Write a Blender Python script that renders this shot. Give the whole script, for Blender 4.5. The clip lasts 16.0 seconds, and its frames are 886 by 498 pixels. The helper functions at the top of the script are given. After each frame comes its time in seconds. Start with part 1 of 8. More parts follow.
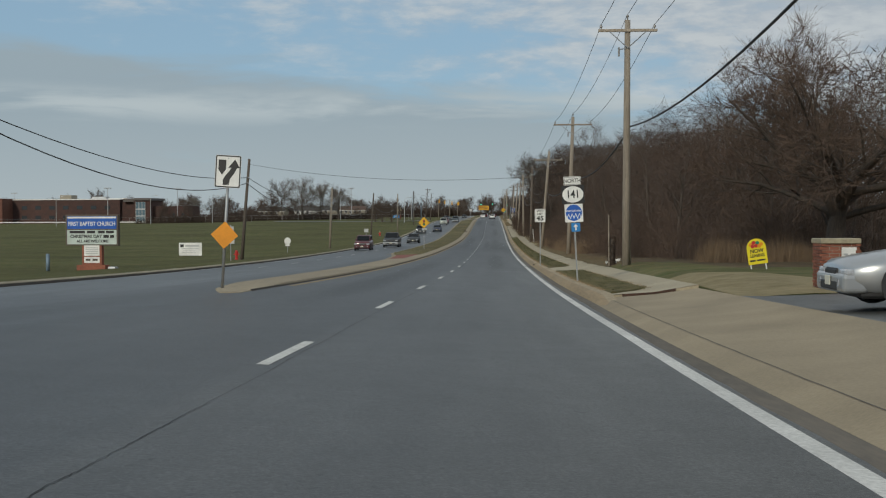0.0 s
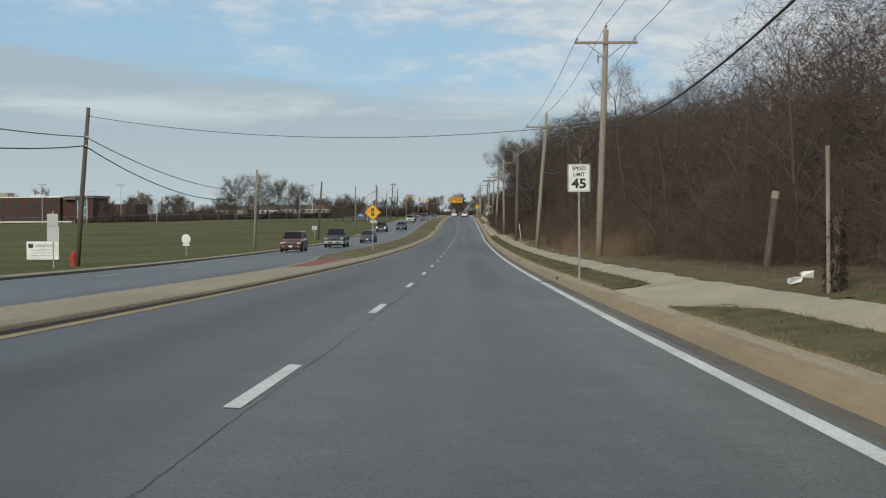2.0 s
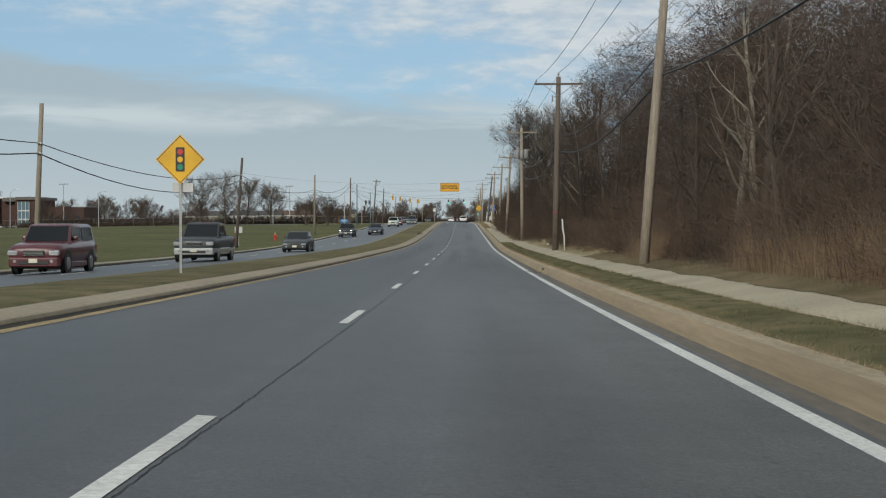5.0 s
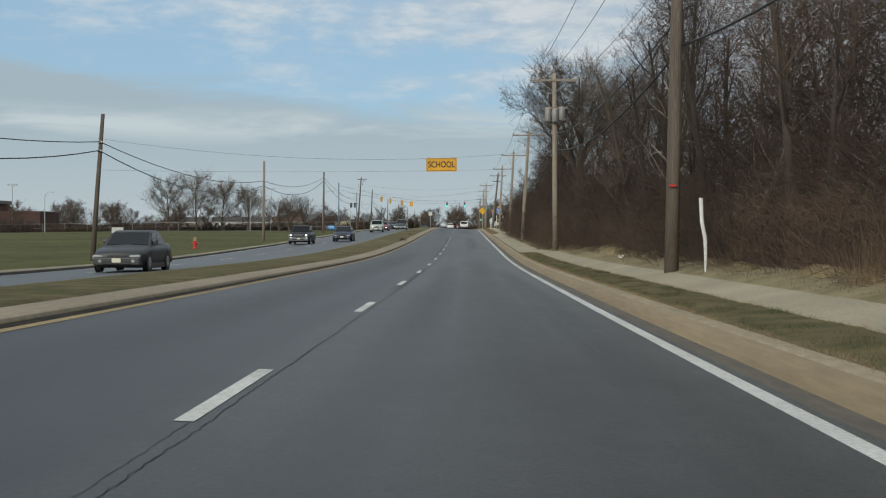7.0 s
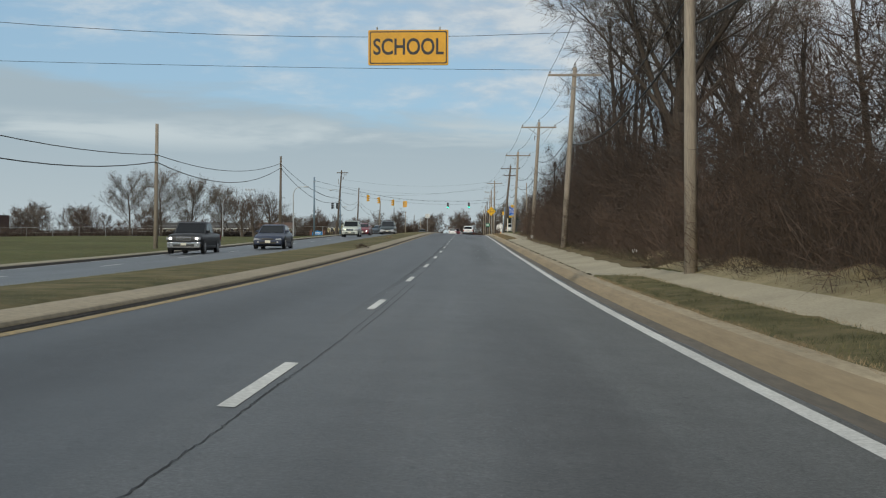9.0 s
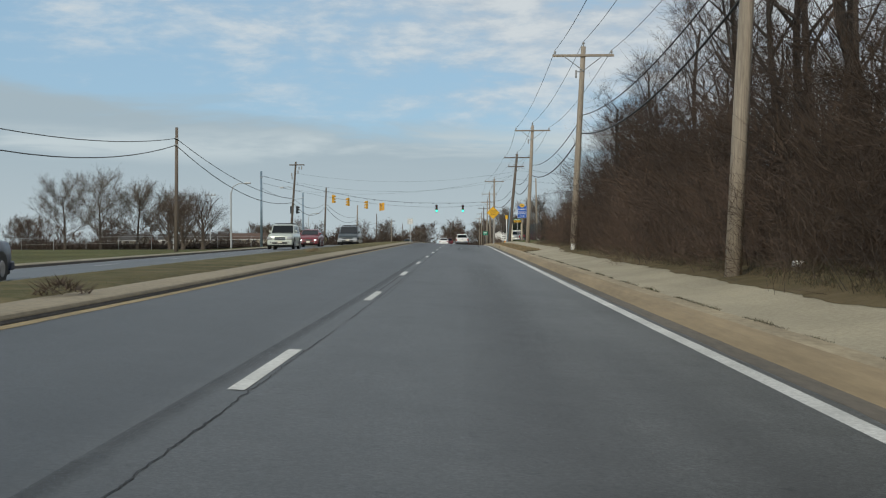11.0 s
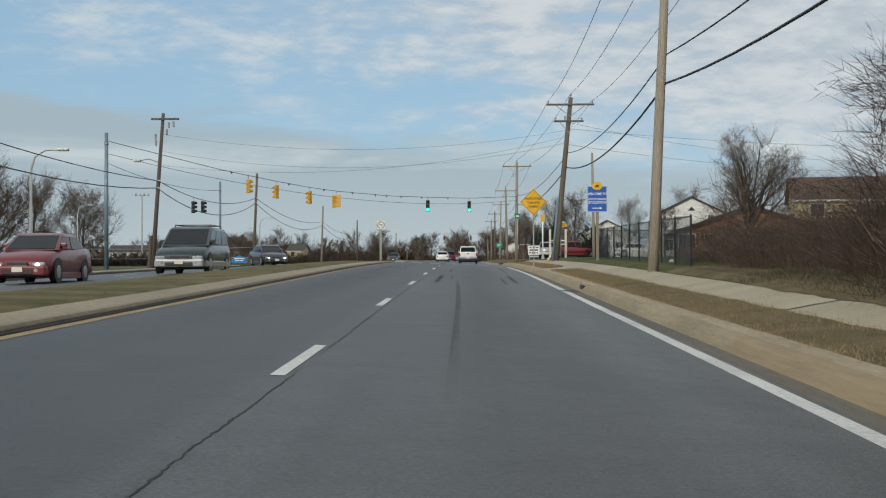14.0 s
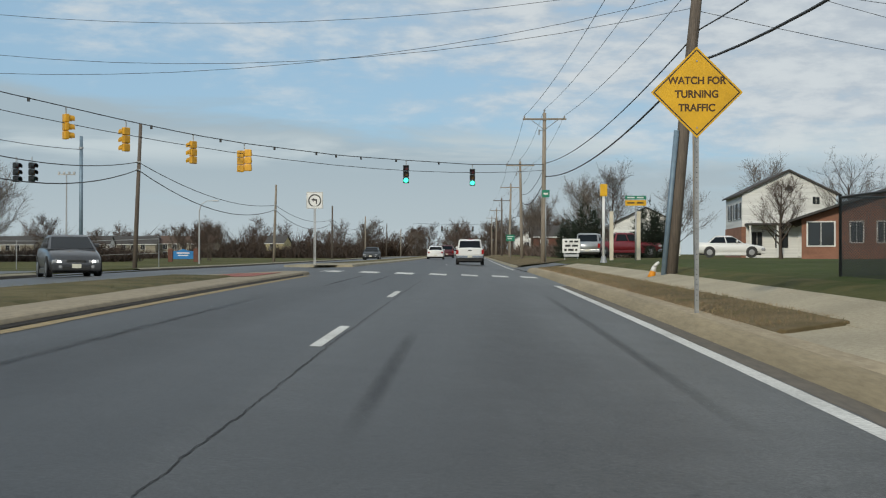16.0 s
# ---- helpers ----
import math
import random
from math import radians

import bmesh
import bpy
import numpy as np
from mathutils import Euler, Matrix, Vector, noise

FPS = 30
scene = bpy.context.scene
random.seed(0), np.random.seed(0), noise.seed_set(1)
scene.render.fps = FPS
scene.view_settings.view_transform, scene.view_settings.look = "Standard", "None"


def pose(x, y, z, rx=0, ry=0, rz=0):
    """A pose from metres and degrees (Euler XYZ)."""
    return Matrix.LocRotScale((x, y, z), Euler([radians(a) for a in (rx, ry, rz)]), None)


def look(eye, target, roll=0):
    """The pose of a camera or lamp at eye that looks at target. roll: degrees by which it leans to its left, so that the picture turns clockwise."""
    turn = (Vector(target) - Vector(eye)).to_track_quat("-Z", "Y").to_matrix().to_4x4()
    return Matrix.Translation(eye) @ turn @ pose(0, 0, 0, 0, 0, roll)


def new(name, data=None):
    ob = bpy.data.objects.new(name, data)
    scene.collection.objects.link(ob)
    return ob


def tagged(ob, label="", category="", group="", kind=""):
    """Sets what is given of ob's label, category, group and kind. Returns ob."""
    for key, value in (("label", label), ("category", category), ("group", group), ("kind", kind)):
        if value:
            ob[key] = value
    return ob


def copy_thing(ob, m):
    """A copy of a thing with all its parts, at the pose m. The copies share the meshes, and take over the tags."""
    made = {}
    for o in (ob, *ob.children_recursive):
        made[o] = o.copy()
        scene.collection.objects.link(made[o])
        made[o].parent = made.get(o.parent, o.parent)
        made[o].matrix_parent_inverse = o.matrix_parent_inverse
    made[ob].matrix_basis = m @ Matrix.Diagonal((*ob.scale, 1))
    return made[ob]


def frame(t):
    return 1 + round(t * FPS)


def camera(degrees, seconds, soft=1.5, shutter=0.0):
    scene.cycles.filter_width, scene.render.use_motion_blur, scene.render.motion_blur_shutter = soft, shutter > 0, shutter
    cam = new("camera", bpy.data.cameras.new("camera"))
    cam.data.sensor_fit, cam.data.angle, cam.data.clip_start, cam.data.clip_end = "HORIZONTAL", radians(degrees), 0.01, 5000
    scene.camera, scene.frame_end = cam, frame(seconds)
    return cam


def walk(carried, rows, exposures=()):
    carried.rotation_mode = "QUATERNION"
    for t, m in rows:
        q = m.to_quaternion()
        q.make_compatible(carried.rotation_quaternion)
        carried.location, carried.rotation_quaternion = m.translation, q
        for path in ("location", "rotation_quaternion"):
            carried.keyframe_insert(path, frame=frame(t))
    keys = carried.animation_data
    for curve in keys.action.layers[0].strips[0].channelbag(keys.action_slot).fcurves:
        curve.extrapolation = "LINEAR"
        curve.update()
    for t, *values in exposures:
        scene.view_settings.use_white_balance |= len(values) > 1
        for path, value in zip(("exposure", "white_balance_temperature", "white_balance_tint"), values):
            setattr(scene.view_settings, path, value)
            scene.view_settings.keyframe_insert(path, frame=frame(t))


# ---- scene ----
EXPOSURE = 0.0
cam = camera(37.03, 16.0, soft=1.15)
PATH = [
    (0.0, pose(0.452, 0.231, 1.063, 88.762, 0.194, 2.208)),
    (0.5, pose(0.190, 9.907, 0.819, 88.728, 0.278, 2.010)),
    (1.0, pose(0.021, 19.757, 0.581, 88.883, 0.004, 1.678)),
    (1.5, pose(-0.042, 30.013, 0.346, 88.811, -0.329, 1.330)),
    (2.0, pose(-0.058, 40.266, 0.121, 88.819, 0.293, 0.951)),
    (2.5, pose(-0.043, 50.532, -0.089, 88.831, -0.051, 0.880)),
    (3.0, pose(0.001, 60.945, -0.284, 88.891, -0.309, 0.898)),
    (3.5, pose(-0.001, 71.659, -0.461, 89.043, -0.065, 0.898)),
    (4.0, pose(-0.016, 82.625, -0.621, 89.186, 0.008, 0.875)),
    (6.5, pose(0.041, 139.335, -1.156, 89.291, 0.223, 0.960)),
    (7.0, pose(0.070, 150.910, -1.212, 89.630, -0.037, 0.950)),
    (7.5, pose(0.102, 162.630, -1.251, 89.903, -0.135, 0.962)),
    (8.0, pose(0.069, 174.460, -1.269, 89.786, 0.058, 1.062)),
    (8.5, pose(0.063, 186.599, -1.273, 89.875, -0.211, 1.163)),
    (11.0, pose(0.095, 247.178, -0.800, 90.446, 0.301, 0.905)),
    (11.5, pose(0.117, 259.057, -0.595, 90.609, 0.142, 0.954)),
    (12.0, pose(0.106, 271.101, -0.370, 90.700, 0.211, 1.031)),
    (12.5, pose(0.058, 282.961, -0.126, 90.938, -0.153, 1.071)),
    (13.0, pose(0.067, 294.890, 0.120, 90.847, -0.076, 1.142)),
    (13.5, pose(0.030, 306.880, 0.359, 90.890, -0.059, 1.082)),
    (14.0, pose(-0.060, 318.678, 0.595, 90.957, 0.232, 1.133)),
    (14.5, pose(-0.093, 330.224, 0.820, 90.740, -0.080, 1.194)),
    (15.0, pose(-0.115, 341.930, 1.044, 90.926, -0.053, 1.176)),
    (15.5, pose(-0.174, 353.766, 1.277, 90.815, 0.121, 1.153)),
    (16.0, pose(-0.174, 365.129, 1.494, 90.631, -0.071, 1.168)),
]
walk(cam, PATH, exposures=[(0.0, EXPOSURE - 0.28), (1.0, EXPOSURE - 0.27), (1.6, EXPOSURE - 0.1), (2.2, EXPOSURE + 0.08), (3.0, EXPOSURE + 0.08), (4.0, EXPOSURE + 0.06), (6.5, EXPOSURE), (16.0, EXPOSURE)])

# ---- sky and sun ----
SUN_AZ, SUN_EL = radians(205), radians(27)      # azimuth clockwise from +y: behind and to the left
world = bpy.data.worlds.new("sky")
scene.world = world
world.use_nodes = True
wn, wl = world.node_tree.nodes, world.node_tree.links
wn.clear()


def wmath(op, a, b=None, clamp=False):
    n = wn.new("ShaderNodeMath")
    n.operation, n.use_clamp = op, clamp
    for i, v in enumerate((a, b)):
        if v is None:
            continue
        if isinstance(v, (int, float)):
            n.inputs[i].default_value = v
        else:
            wl.new(v, n.inputs[i])
    return n.outputs[0]


def wramp(fac, stops, ease="EASE"):
    n = wn.new("ShaderNodeValToRGB")
    n.color_ramp.interpolation = ease
    e = n.color_ramp.elements
    while len(e) < len(stops):
        e.new(0.5)
    for el, (p, col) in zip(e, stops):
        el.position, el.color = p, (*col, 1) if len(col) == 3 else col
    wl.new(fac, n.inputs[0])
    return n.outputs[0]


def wmix(fac, a, b):
    n = wn.new("ShaderNodeMix")
    n.data_type = "RGBA"
    for i, v in ((0, fac), (6, a), (7, b)):
        if isinstance(v, (int, float)):
            n.inputs[i].default_value = v
        elif isinstance(v, tuple):
            n.inputs[i].default_value = (*v, 1)
        else:
            wl.new(v, n.inputs[i])
    return n.outputs[2]


sky = wn.new("ShaderNodeTexSky")
sky.sky_type, sky.sun_disc = "NISHITA", False
sky.sun_elevation, sky.sun_rotation = SUN_EL, SUN_AZ
sky.air_density, sky.dust_density, sky.ozone_density = 1.0, 0.4, 1.5
geo = wn.new("ShaderNodeTexCoord")
sep = wn.new("ShaderNodeSeparateXYZ")
wl.new(geo.outputs["Generated"], sep.inputs[0])
dx, dy, dz = sep.outputs
elev = wmath("MULTIPLY", wmath("ARCSINE", dz), 57.2958)            # degrees
azim = wmath("MULTIPLY", wmath("ARCTAN2", dx, dy), 57.2958)        # degrees, right of +y
# cloud sheet seen low over the horizon: long flat streaks
comb = wn.new("ShaderNodeCombineXYZ")
wl.new(wmath("MULTIPLY", azim, 0.055), comb.inputs[0])
wl.new(wmath("MULTIPLY", elev, 0.34), comb.inputs[1])
n1 = wn.new("ShaderNodeTexNoise")
n1.inputs["Scale"].default_value, n1.inputs["Detail"].default_value, n1.inputs["Roughness"].default_value = 1.6, 7.0, 0.55
n1.inputs["Distortion"].default_value = 0.3
wl.new(comb.outputs[0], n1.inputs["Vector"])
comb2 = wn.new("ShaderNodeCombineXYZ")
wl.new(wmath("MULTIPLY", azim, 0.085), comb2.inputs[0])
wl.new(wmath("MULTIPLY", elev, 0.27), comb2.inputs[1])
comb2.inputs[2].default_value = 3.7
n2 = wn.new("ShaderNodeTexNoise")
n2.inputs["Scale"].default_value, n2.inputs["Detail"].default_value, n2.inputs["Roughness"].default_value = 2.0, 9.0, 0.60
n2.inputs["Distortion"].default_value = 0.25
wl.new(comb2.outputs[0], n2.inputs["Vector"])
n3 = wn.new("ShaderNodeTexNoise")
n3.inputs["Scale"].default_value, n3.inputs["Detail"].default_value, n3.inputs["Roughness"].default_value = 7.0, 6.0, 0.6
wl.new(comb2.outputs[0], n3.inputs["Vector"])
streak, puff, dapple = n1.outputs["Fac"], n2.outputs["Fac"], n3.outputs["Fac"]
# a grey sheet low down that thickens to the left, broken blue over it, dappled heaps higher up and to the right
edge = wmath("SUBTRACT", 3.9, wmath("MULTIPLY", azim, 0.09))
low = wmath("SUBTRACT", 1.0, wmath("MULTIPLY", wmath("SUBTRACT", elev, edge), 0.36), True)
low_in = wmath("ADD", low, wmath("MULTIPLY", wmath("SUBTRACT", streak, 0.5), 2.0))
low_mask = wramp(low_in, [(0.25, (0, 0, 0)), (0.80, (1, 1, 1))])
up = wmath("ADD", wmath("MULTIPLY", wmath("SUBTRACT", elev, 6.0), 0.10), wmath("MULTIPLY", azim, 0.040))
up_in = wmath("ADD", wmath("ADD", wmath("MULTIPLY", up, 0.62), 0.44), wmath("MULTIPLY", wmath("SUBTRACT", puff, 0.5), 1.9))
up_in = wmath("ADD", up_in, wmath("MULTIPLY", wmath("SUBTRACT", dapple, 0.5), 0.55))
up_mask = wramp(up_in, [(0.20, (0, 0, 0)), (0.95, (0.95, 0.95, 0.95))])
sky_scaled = wn.new("ShaderNodeMix")
sky_scaled.data_type, sky_scaled.blend_type = "RGBA", "MULTIPLY"
sky_scaled.inputs[0].default_value = 1.0
wl.new(sky.outputs[0], sky_scaled.inputs[6])
sky_scaled.inputs[7].default_value = (0.80, 0.92, 1.12, 1)
grey = wramp(wmath("MULTIPLY", elev, 0.1), [(0.0, (5.05, 5.55, 5.95)), (0.5, (3.85, 4.6, 5.3))], "LINEAR")
white = wramp(wmath("ADD", wmath("MULTIPLY", puff, 0.6), wmath("MULTIPLY", dapple, 0.4)), [(0.40, (4.85, 5.2, 5.9)), (0.60, (6.55, 6.7, 7.1))])
blue = wmix(0.72, sky_scaled.outputs[2], (3.55, 5.05, 6.5))
col = wmix(up_mask, blue, white)
col = wmix(low_mask, col, grey)
# bright rim where the low sheet ends
rim = wmath("MULTIPLY", wramp(wmath("MULTIPLY", elev, 0.1), [(0.38, (0, 0, 0)), (0.49, (0.7, 0.7, 0.7)), (0.60, (0, 0, 0))]), wramp(streak, [(0.44, (0, 0, 0)), (0.60, (1, 1, 1))]))
col = wmix(rim, col, (6.3, 6.75, 7.1))
bg = wn.new("ShaderNodeBackground")
bg.inputs["Strength"].default_value = 0.10
tint = wn.new("ShaderNodeMix")
tint.data_type, tint.blend_type = "RGBA", "MULTIPLY"
tint.inputs[0].default_value, tint.inputs[7].default_value = 1.0, (0.952, 1.0, 0.975, 1)
wl.new(col, tint.inputs[6])
wl.new(tint.outputs[2], bg.inputs["Color"])
wout = wn.new("ShaderNodeOutputWorld")
wl.new(bg.outputs[0], wout.inputs[0])

sun = new("sun", bpy.data.lights.new("sun", "SUN"))
sun.data.energy, sun.data.angle, sun.data.color = 2.3, radians(6), (0.98, 0.905, 0.735)
sun.matrix_basis = look((0, 0, 0), (-math.sin(SUN_AZ) * math.cos(SUN_EL), -math.cos(SUN_AZ) * math.cos(SUN_EL), -math.sin(SUN_EL)))
sun.location = (0, 0, 60)

# ---- materials ----
def nd(m, kind, **kw):
    n = m.node_tree.nodes.new(kind)
    for k, v in kw.items():
        n.inputs[k.replace("_", " ")].default_value = v
    return n


def lk(m, a, b):
    m.node_tree.links.new(a, b)


def rgbmix(m, fac, a, b, blend="MIX"):
    n = m.node_tree.nodes.new("ShaderNodeMix")
    n.data_type, n.blend_type = "RGBA", blend
    for i, v in ((0, fac), (6, a), (7, b)):
        if isinstance(v, (int, float)):
            n.inputs[i].default_value = v
        elif isinstance(v, tuple):
            n.inputs[i].default_value = (*v[:3], 1)
        else:
            lk(m, v, n.inputs[i])
    return n.outputs[2]


def ramp(m, fac, stops):
    n = m.node_tree.nodes.new("ShaderNodeValToRGB")
    e = n.color_ramp.elements
    while len(e) < len(stops):
        e.new(0.5)
    for el, (p, v) in zip(e, stops):
        el.position, el.color = p, ((v, v, v, 1) if isinstance(v, (int, float)) else (*v[:3], 1))
    lk(m, fac, n.inputs[0])
    return n.outputs[0]


def noise_tex(m, vec, scale, detail=4.0, rough=0.6, stretch=None):
    if stretch:
        mp = m.node_tree.nodes.new("ShaderNodeMapping")
        mp.inputs["Scale"].default_value = stretch
        lk(m, vec, mp.inputs["Vector"])
        vec = mp.outputs[0]
    n = nd(m, "ShaderNodeTexNoise", Scale=scale, Detail=detail, Roughness=rough)
    lk(m, vec, n.inputs["Vector"])
    return n.outputs["Fac"]


def base_mat(name, rough=0.8, metal=0.0):
    m = bpy.data.materials.new(name)
    m.use_nodes = True
    b = m.node_tree.nodes["Principled BSDF"]
    b.inputs["Roughness"].default_value, b.inputs["Metallic"].default_value = rough, metal
    return m, b


def add_bump(m, b, height, strength, dist=0.02):
    bp = nd(m, "ShaderNodeBump", Strength=strength, Distance=dist)
    lk(m, height, bp.inputs["Height"])
    lk(m, bp.outputs[0], b.inputs["Normal"])


def mat(name, c1, c2=None, scale=6.0, rough=0.8, metal=0.0, bump=0.15, big=0.6, stretch=None, world_pos=False, var=0.0, dist=0.02):
    """Two mixed colours at a fine scale, tinted at a large scale; var: difference from object to object."""
    c2 = c2 or tuple(v * 0.8 for v in c1)
    m, b = base_mat(name, rough, metal)
    vec = m.node_tree.nodes.new("ShaderNodeNewGeometry").outputs["Position"] if world_pos else m.node_tree.nodes.new("ShaderNodeTexCoord").outputs["Object"]
    fine = noise_tex(m, vec, scale, 5.0, 0.65, stretch)
    large = noise_tex(m, vec, big, 3.0, 0.5, stretch)
    col = rgbmix(m, ramp(m, fine, [(0.35, 0.0), (0.65, 1.0)]), c1, c2)
    col = rgbmix(m, 1.0, col, ramp(m, large, [(0.3, 0.82), (0.7, 1.12)]), "MULTIPLY")
    if var:
        r = m.node_tree.nodes.new("ShaderNodeObjectInfo").outputs["Random"]
        col = rgbmix(m, 1.0, col, ramp(m, r, [(0.0, 1 - var), (1.0, 1 + var)]), "MULTIPLY")
    lk(m, col, b.inputs["Base Color"])
    if bump:
        add_bump(m, b, fine, bump, dist)
    return m


def glass_mat(name, tint=(0.02, 0.025, 0.03), rough=0.08):
    m, b = base_mat(name, rough)
    b.inputs["Base Color"].default_value = (*tint, 1)
    b.inputs["Specular IOR Level"].default_value = 0.6
    return m


def paint_mat(name, c, rough=0.35, metal=0.0, coat=0.5):
    m, b = base_mat(name, rough, metal)
    vec = m.node_tree.nodes.new("ShaderNodeTexCoord").outputs["Object"]
    dirt = noise_tex(m, vec, 3.0, 5.0)
    lk(m, rgbmix(m, ramp(m, dirt, [(0.45, 0.0), (0.85, 0.10)]), c, (0.16, 0.14, 0.12)), b.inputs["Base Color"])
    b.inputs["Coat Weight"].default_value = coat
    return m


def glow_mat(name, c, strength):
    m, b = base_mat(name, 0.4)
    b.inputs["Base Color"].default_value = (*c, 1)
    b.inputs["Emission Color"].default_value = (*c, 1)
    b.inputs["Emission Strength"].default_value = strength
    return m


def asphalt_mat():
    m, b = base_mat("asphalt", 0.50)
    pos = m.node_tree.nodes.new("ShaderNodeNewGeometry").outputs["Position"]
    fine = noise_tex(m, pos, 60.0, 3.0, 0.8)
    mid = noise_tex(m, pos, 1.6, 5.0, 0.6)
    patch = noise_tex(m, pos, 0.22, 4.0, 0.55, (1.0, 0.22, 1.0))
    blot = noise_tex(m, pos, 0.55, 4.0, 0.6, (1.0, 0.5, 1.0))
    speck = noise_tex(m, pos, 11.0, 2.0, 0.5)
    tracks = noise_tex(m, pos, 1.1, 4.0, 0.6, (1.0, 0.035, 1.0))
    col = rgbmix(m, ramp(m, fine, [(0.34, 0.0), (0.70, 1.0)]), (0.043, 0.0450, 0.0455), (0.104, 0.107, 0.106))
    col = rgbmix(m, 1.0, col, ramp(m, mid, [(0.3, 0.80), (0.7, 1.12)]), "MULTIPLY")
    col = rgbmix(m, 1.0, col, ramp(m, patch, [(0.3, 0.86), (0.7, 1.12)]), "MULTIPLY")
    col = rgbmix(m, 1.0, col, ramp(m, tracks, [(0.35, 0.78), (0.7, 1.18)]), "MULTIPLY")
    col = rgbmix(m, 1.0, col, ramp(m, blot, [(0.26, 0.74), (0.5, 1.0)]), "MULTIPLY")
    col = rgbmix(m, 1.0, col, ramp(m, speck, [(0.27, 0.42), (0.34, 1.0)]), "MULTIPLY")
    sx = m.node_tree.nodes.new("ShaderNodeSeparateXYZ")
    lk(m, pos, sx.inputs[0])

    def across(lo, hi):
        r = nd(m, "ShaderNodeMapRange")
        r.inputs["From Min"].default_value, r.inputs["From Max"].default_value = lo, hi
        lk(m, sx.outputs[0], r.inputs["Value"])
        return r.outputs[0]

    # the paving passes differ: the inner lane is darker and bluer; the far carriageway is multiplied almost twofold
    col = rgbmix(m, 1.0, col, rgbmix(m, across(-1.85, -1.65), (0.70, 0.715, 0.74), (1.0, 1.0, 1.0)), "MULTIPLY")
    col = rgbmix(m, 1.0, col, rgbmix(m, across(-8.9, -7.6), (1.9, 1.92, 1.95), (1.0, 1.0, 1.0)), "MULTIPLY")
    # pale dust swept towards the edge line
    col = rgbmix(m, 1.0, col, rgbmix(m, across(-0.4, 2.5), (1.0, 1.0, 1.0), (1.50, 1.50, 1.45)), "MULTIPLY")
    # tone changes along y: paler in the first stretch, darkest in the dip
    y_span = nd(m, "ShaderNodeMapRange")
    y_span.inputs["From Min"].default_value, y_span.inputs["From Max"].default_value = -40.0, 410.0
    lk(m, sx.outputs[1], y_span.inputs["Value"])
    col = rgbmix(m, 1.0, col, ramp(m, y_span.outputs[0], [(0.0, 0.94), (0.14, 0.94), (0.19, 1.04), (0.235, 1.02), (0.265, 0.85), (0.34, 0.85), (0.38, 0.78), (0.405, 0.55), (0.435, 0.53), (0.48, 0.82), (0.54, 0.92), (0.76, 0.88), (0.82, 0.77), (0.95, 0.74)]), "MULTIPLY")
    # stones of the wearing course
    grit = noise_tex(m, pos, 30.0, 2.0, 0.5)
    col = rgbmix(m, 1.0, col, ramp(m, grit, [(0.36, 0.78), (0.5, 0.97), (0.66, 1.28)]), "MULTIPLY")
    lk(m, col, b.inputs["Base Color"])
    add_bump(m, b, fine, 0.25, 0.008)
    return m


def grass_mat(name, green, straw, soil, dry=0.5):
    m, b = base_mat(name, 0.95)
    b.inputs["Specular IOR Level"].default_value = 0.15
    pos = m.node_tree.nodes.new("ShaderNodeNewGeometry").outputs["Position"]
    fine = noise_tex(m, pos, 9.0, 6.0, 0.75)
    mid = noise_tex(m, pos, 0.9, 5.0, 0.65)
    large = noise_tex(m, pos, 0.06, 4.0, 0.55)
    col = rgbmix(m, ramp(m, mid, [(0.5 - 0.3 * dry, 0.0), (0.75 - 0.15 * dry, 1.0)]), green, straw)
    col = rgbmix(m, ramp(m, fine, [(0.52, 0.0), (0.75, 0.75)]), col, soil)
    col = rgbmix(m, 1.0, col, ramp(m, large, [(0.3, 0.75), (0.7, 1.2)]), "MULTIPLY")
    lk(m, col, b.inputs["Base Color"])
    add_bump(m, b, fine, 0.9, 0.06)
    return m


ASPHALT = asphalt_mat()
GRASS = grass_mat("field_grass", (0.064, 0.078, 0.025), (0.138, 0.118, 0.050), (0.07, 0.062, 0.034), 0.45)
VERGE = grass_mat("verge_grass", (0.088, 0.088, 0.040), (0.205, 0.165, 0.088), (0.11, 0.083, 0.052), 0.55)
VERGE_DRY = grass_mat("dry_verge_grass", (0.10, 0.085, 0.04), (0.20, 0.15, 0.085), (0.10, 0.072, 0.045), 0.75)
LITTER = grass_mat("leaf_litter", (0.10, 0.075, 0.048), (0.17, 0.125, 0.075), (0.055, 0.038, 0.027), 0.5)
CONCRETE = mat("concrete", (0.37, 0.325, 0.23), (0.265, 0.232, 0.165), 14, 0.9, bump=0.25, big=0.35, world_pos=True)
MEDIAN = mat("dirty_median_concrete", (0.325, 0.268, 0.182), (0.235, 0.195, 0.135), 10, 0.92, bump=0.2, big=0.3, stretch=(1.0, 0.4, 1.0), world_pos=True)
WALK = mat("sidewalk_concrete", (0.43, 0.375, 0.265), (0.32, 0.27, 0.19), 18, 0.9, bump=0.2, big=0.4, world_pos=True)
APRON = mat("stained_apron_concrete", (0.335, 0.272, 0.182), (0.275, 0.222, 0.147), 24, 0.9, bump=0.05, big=0.5, world_pos=True)
CURB_BROWN = mat("grit_stained_curb", (0.315, 0.235, 0.14), (0.255, 0.190, 0.115), 3.0, 0.95, bump=0.06, big=0.35, stretch=(3.0, 0.35, 6.0), world_pos=True)
CURB_TAN = mat("broken_tan_curb", (0.335, 0.27, 0.17), (0.25, 0.20, 0.125), 4, 0.95, bump=0.15, big=0.5, stretch=(3.0, 0.5, 6.0), world_pos=True)
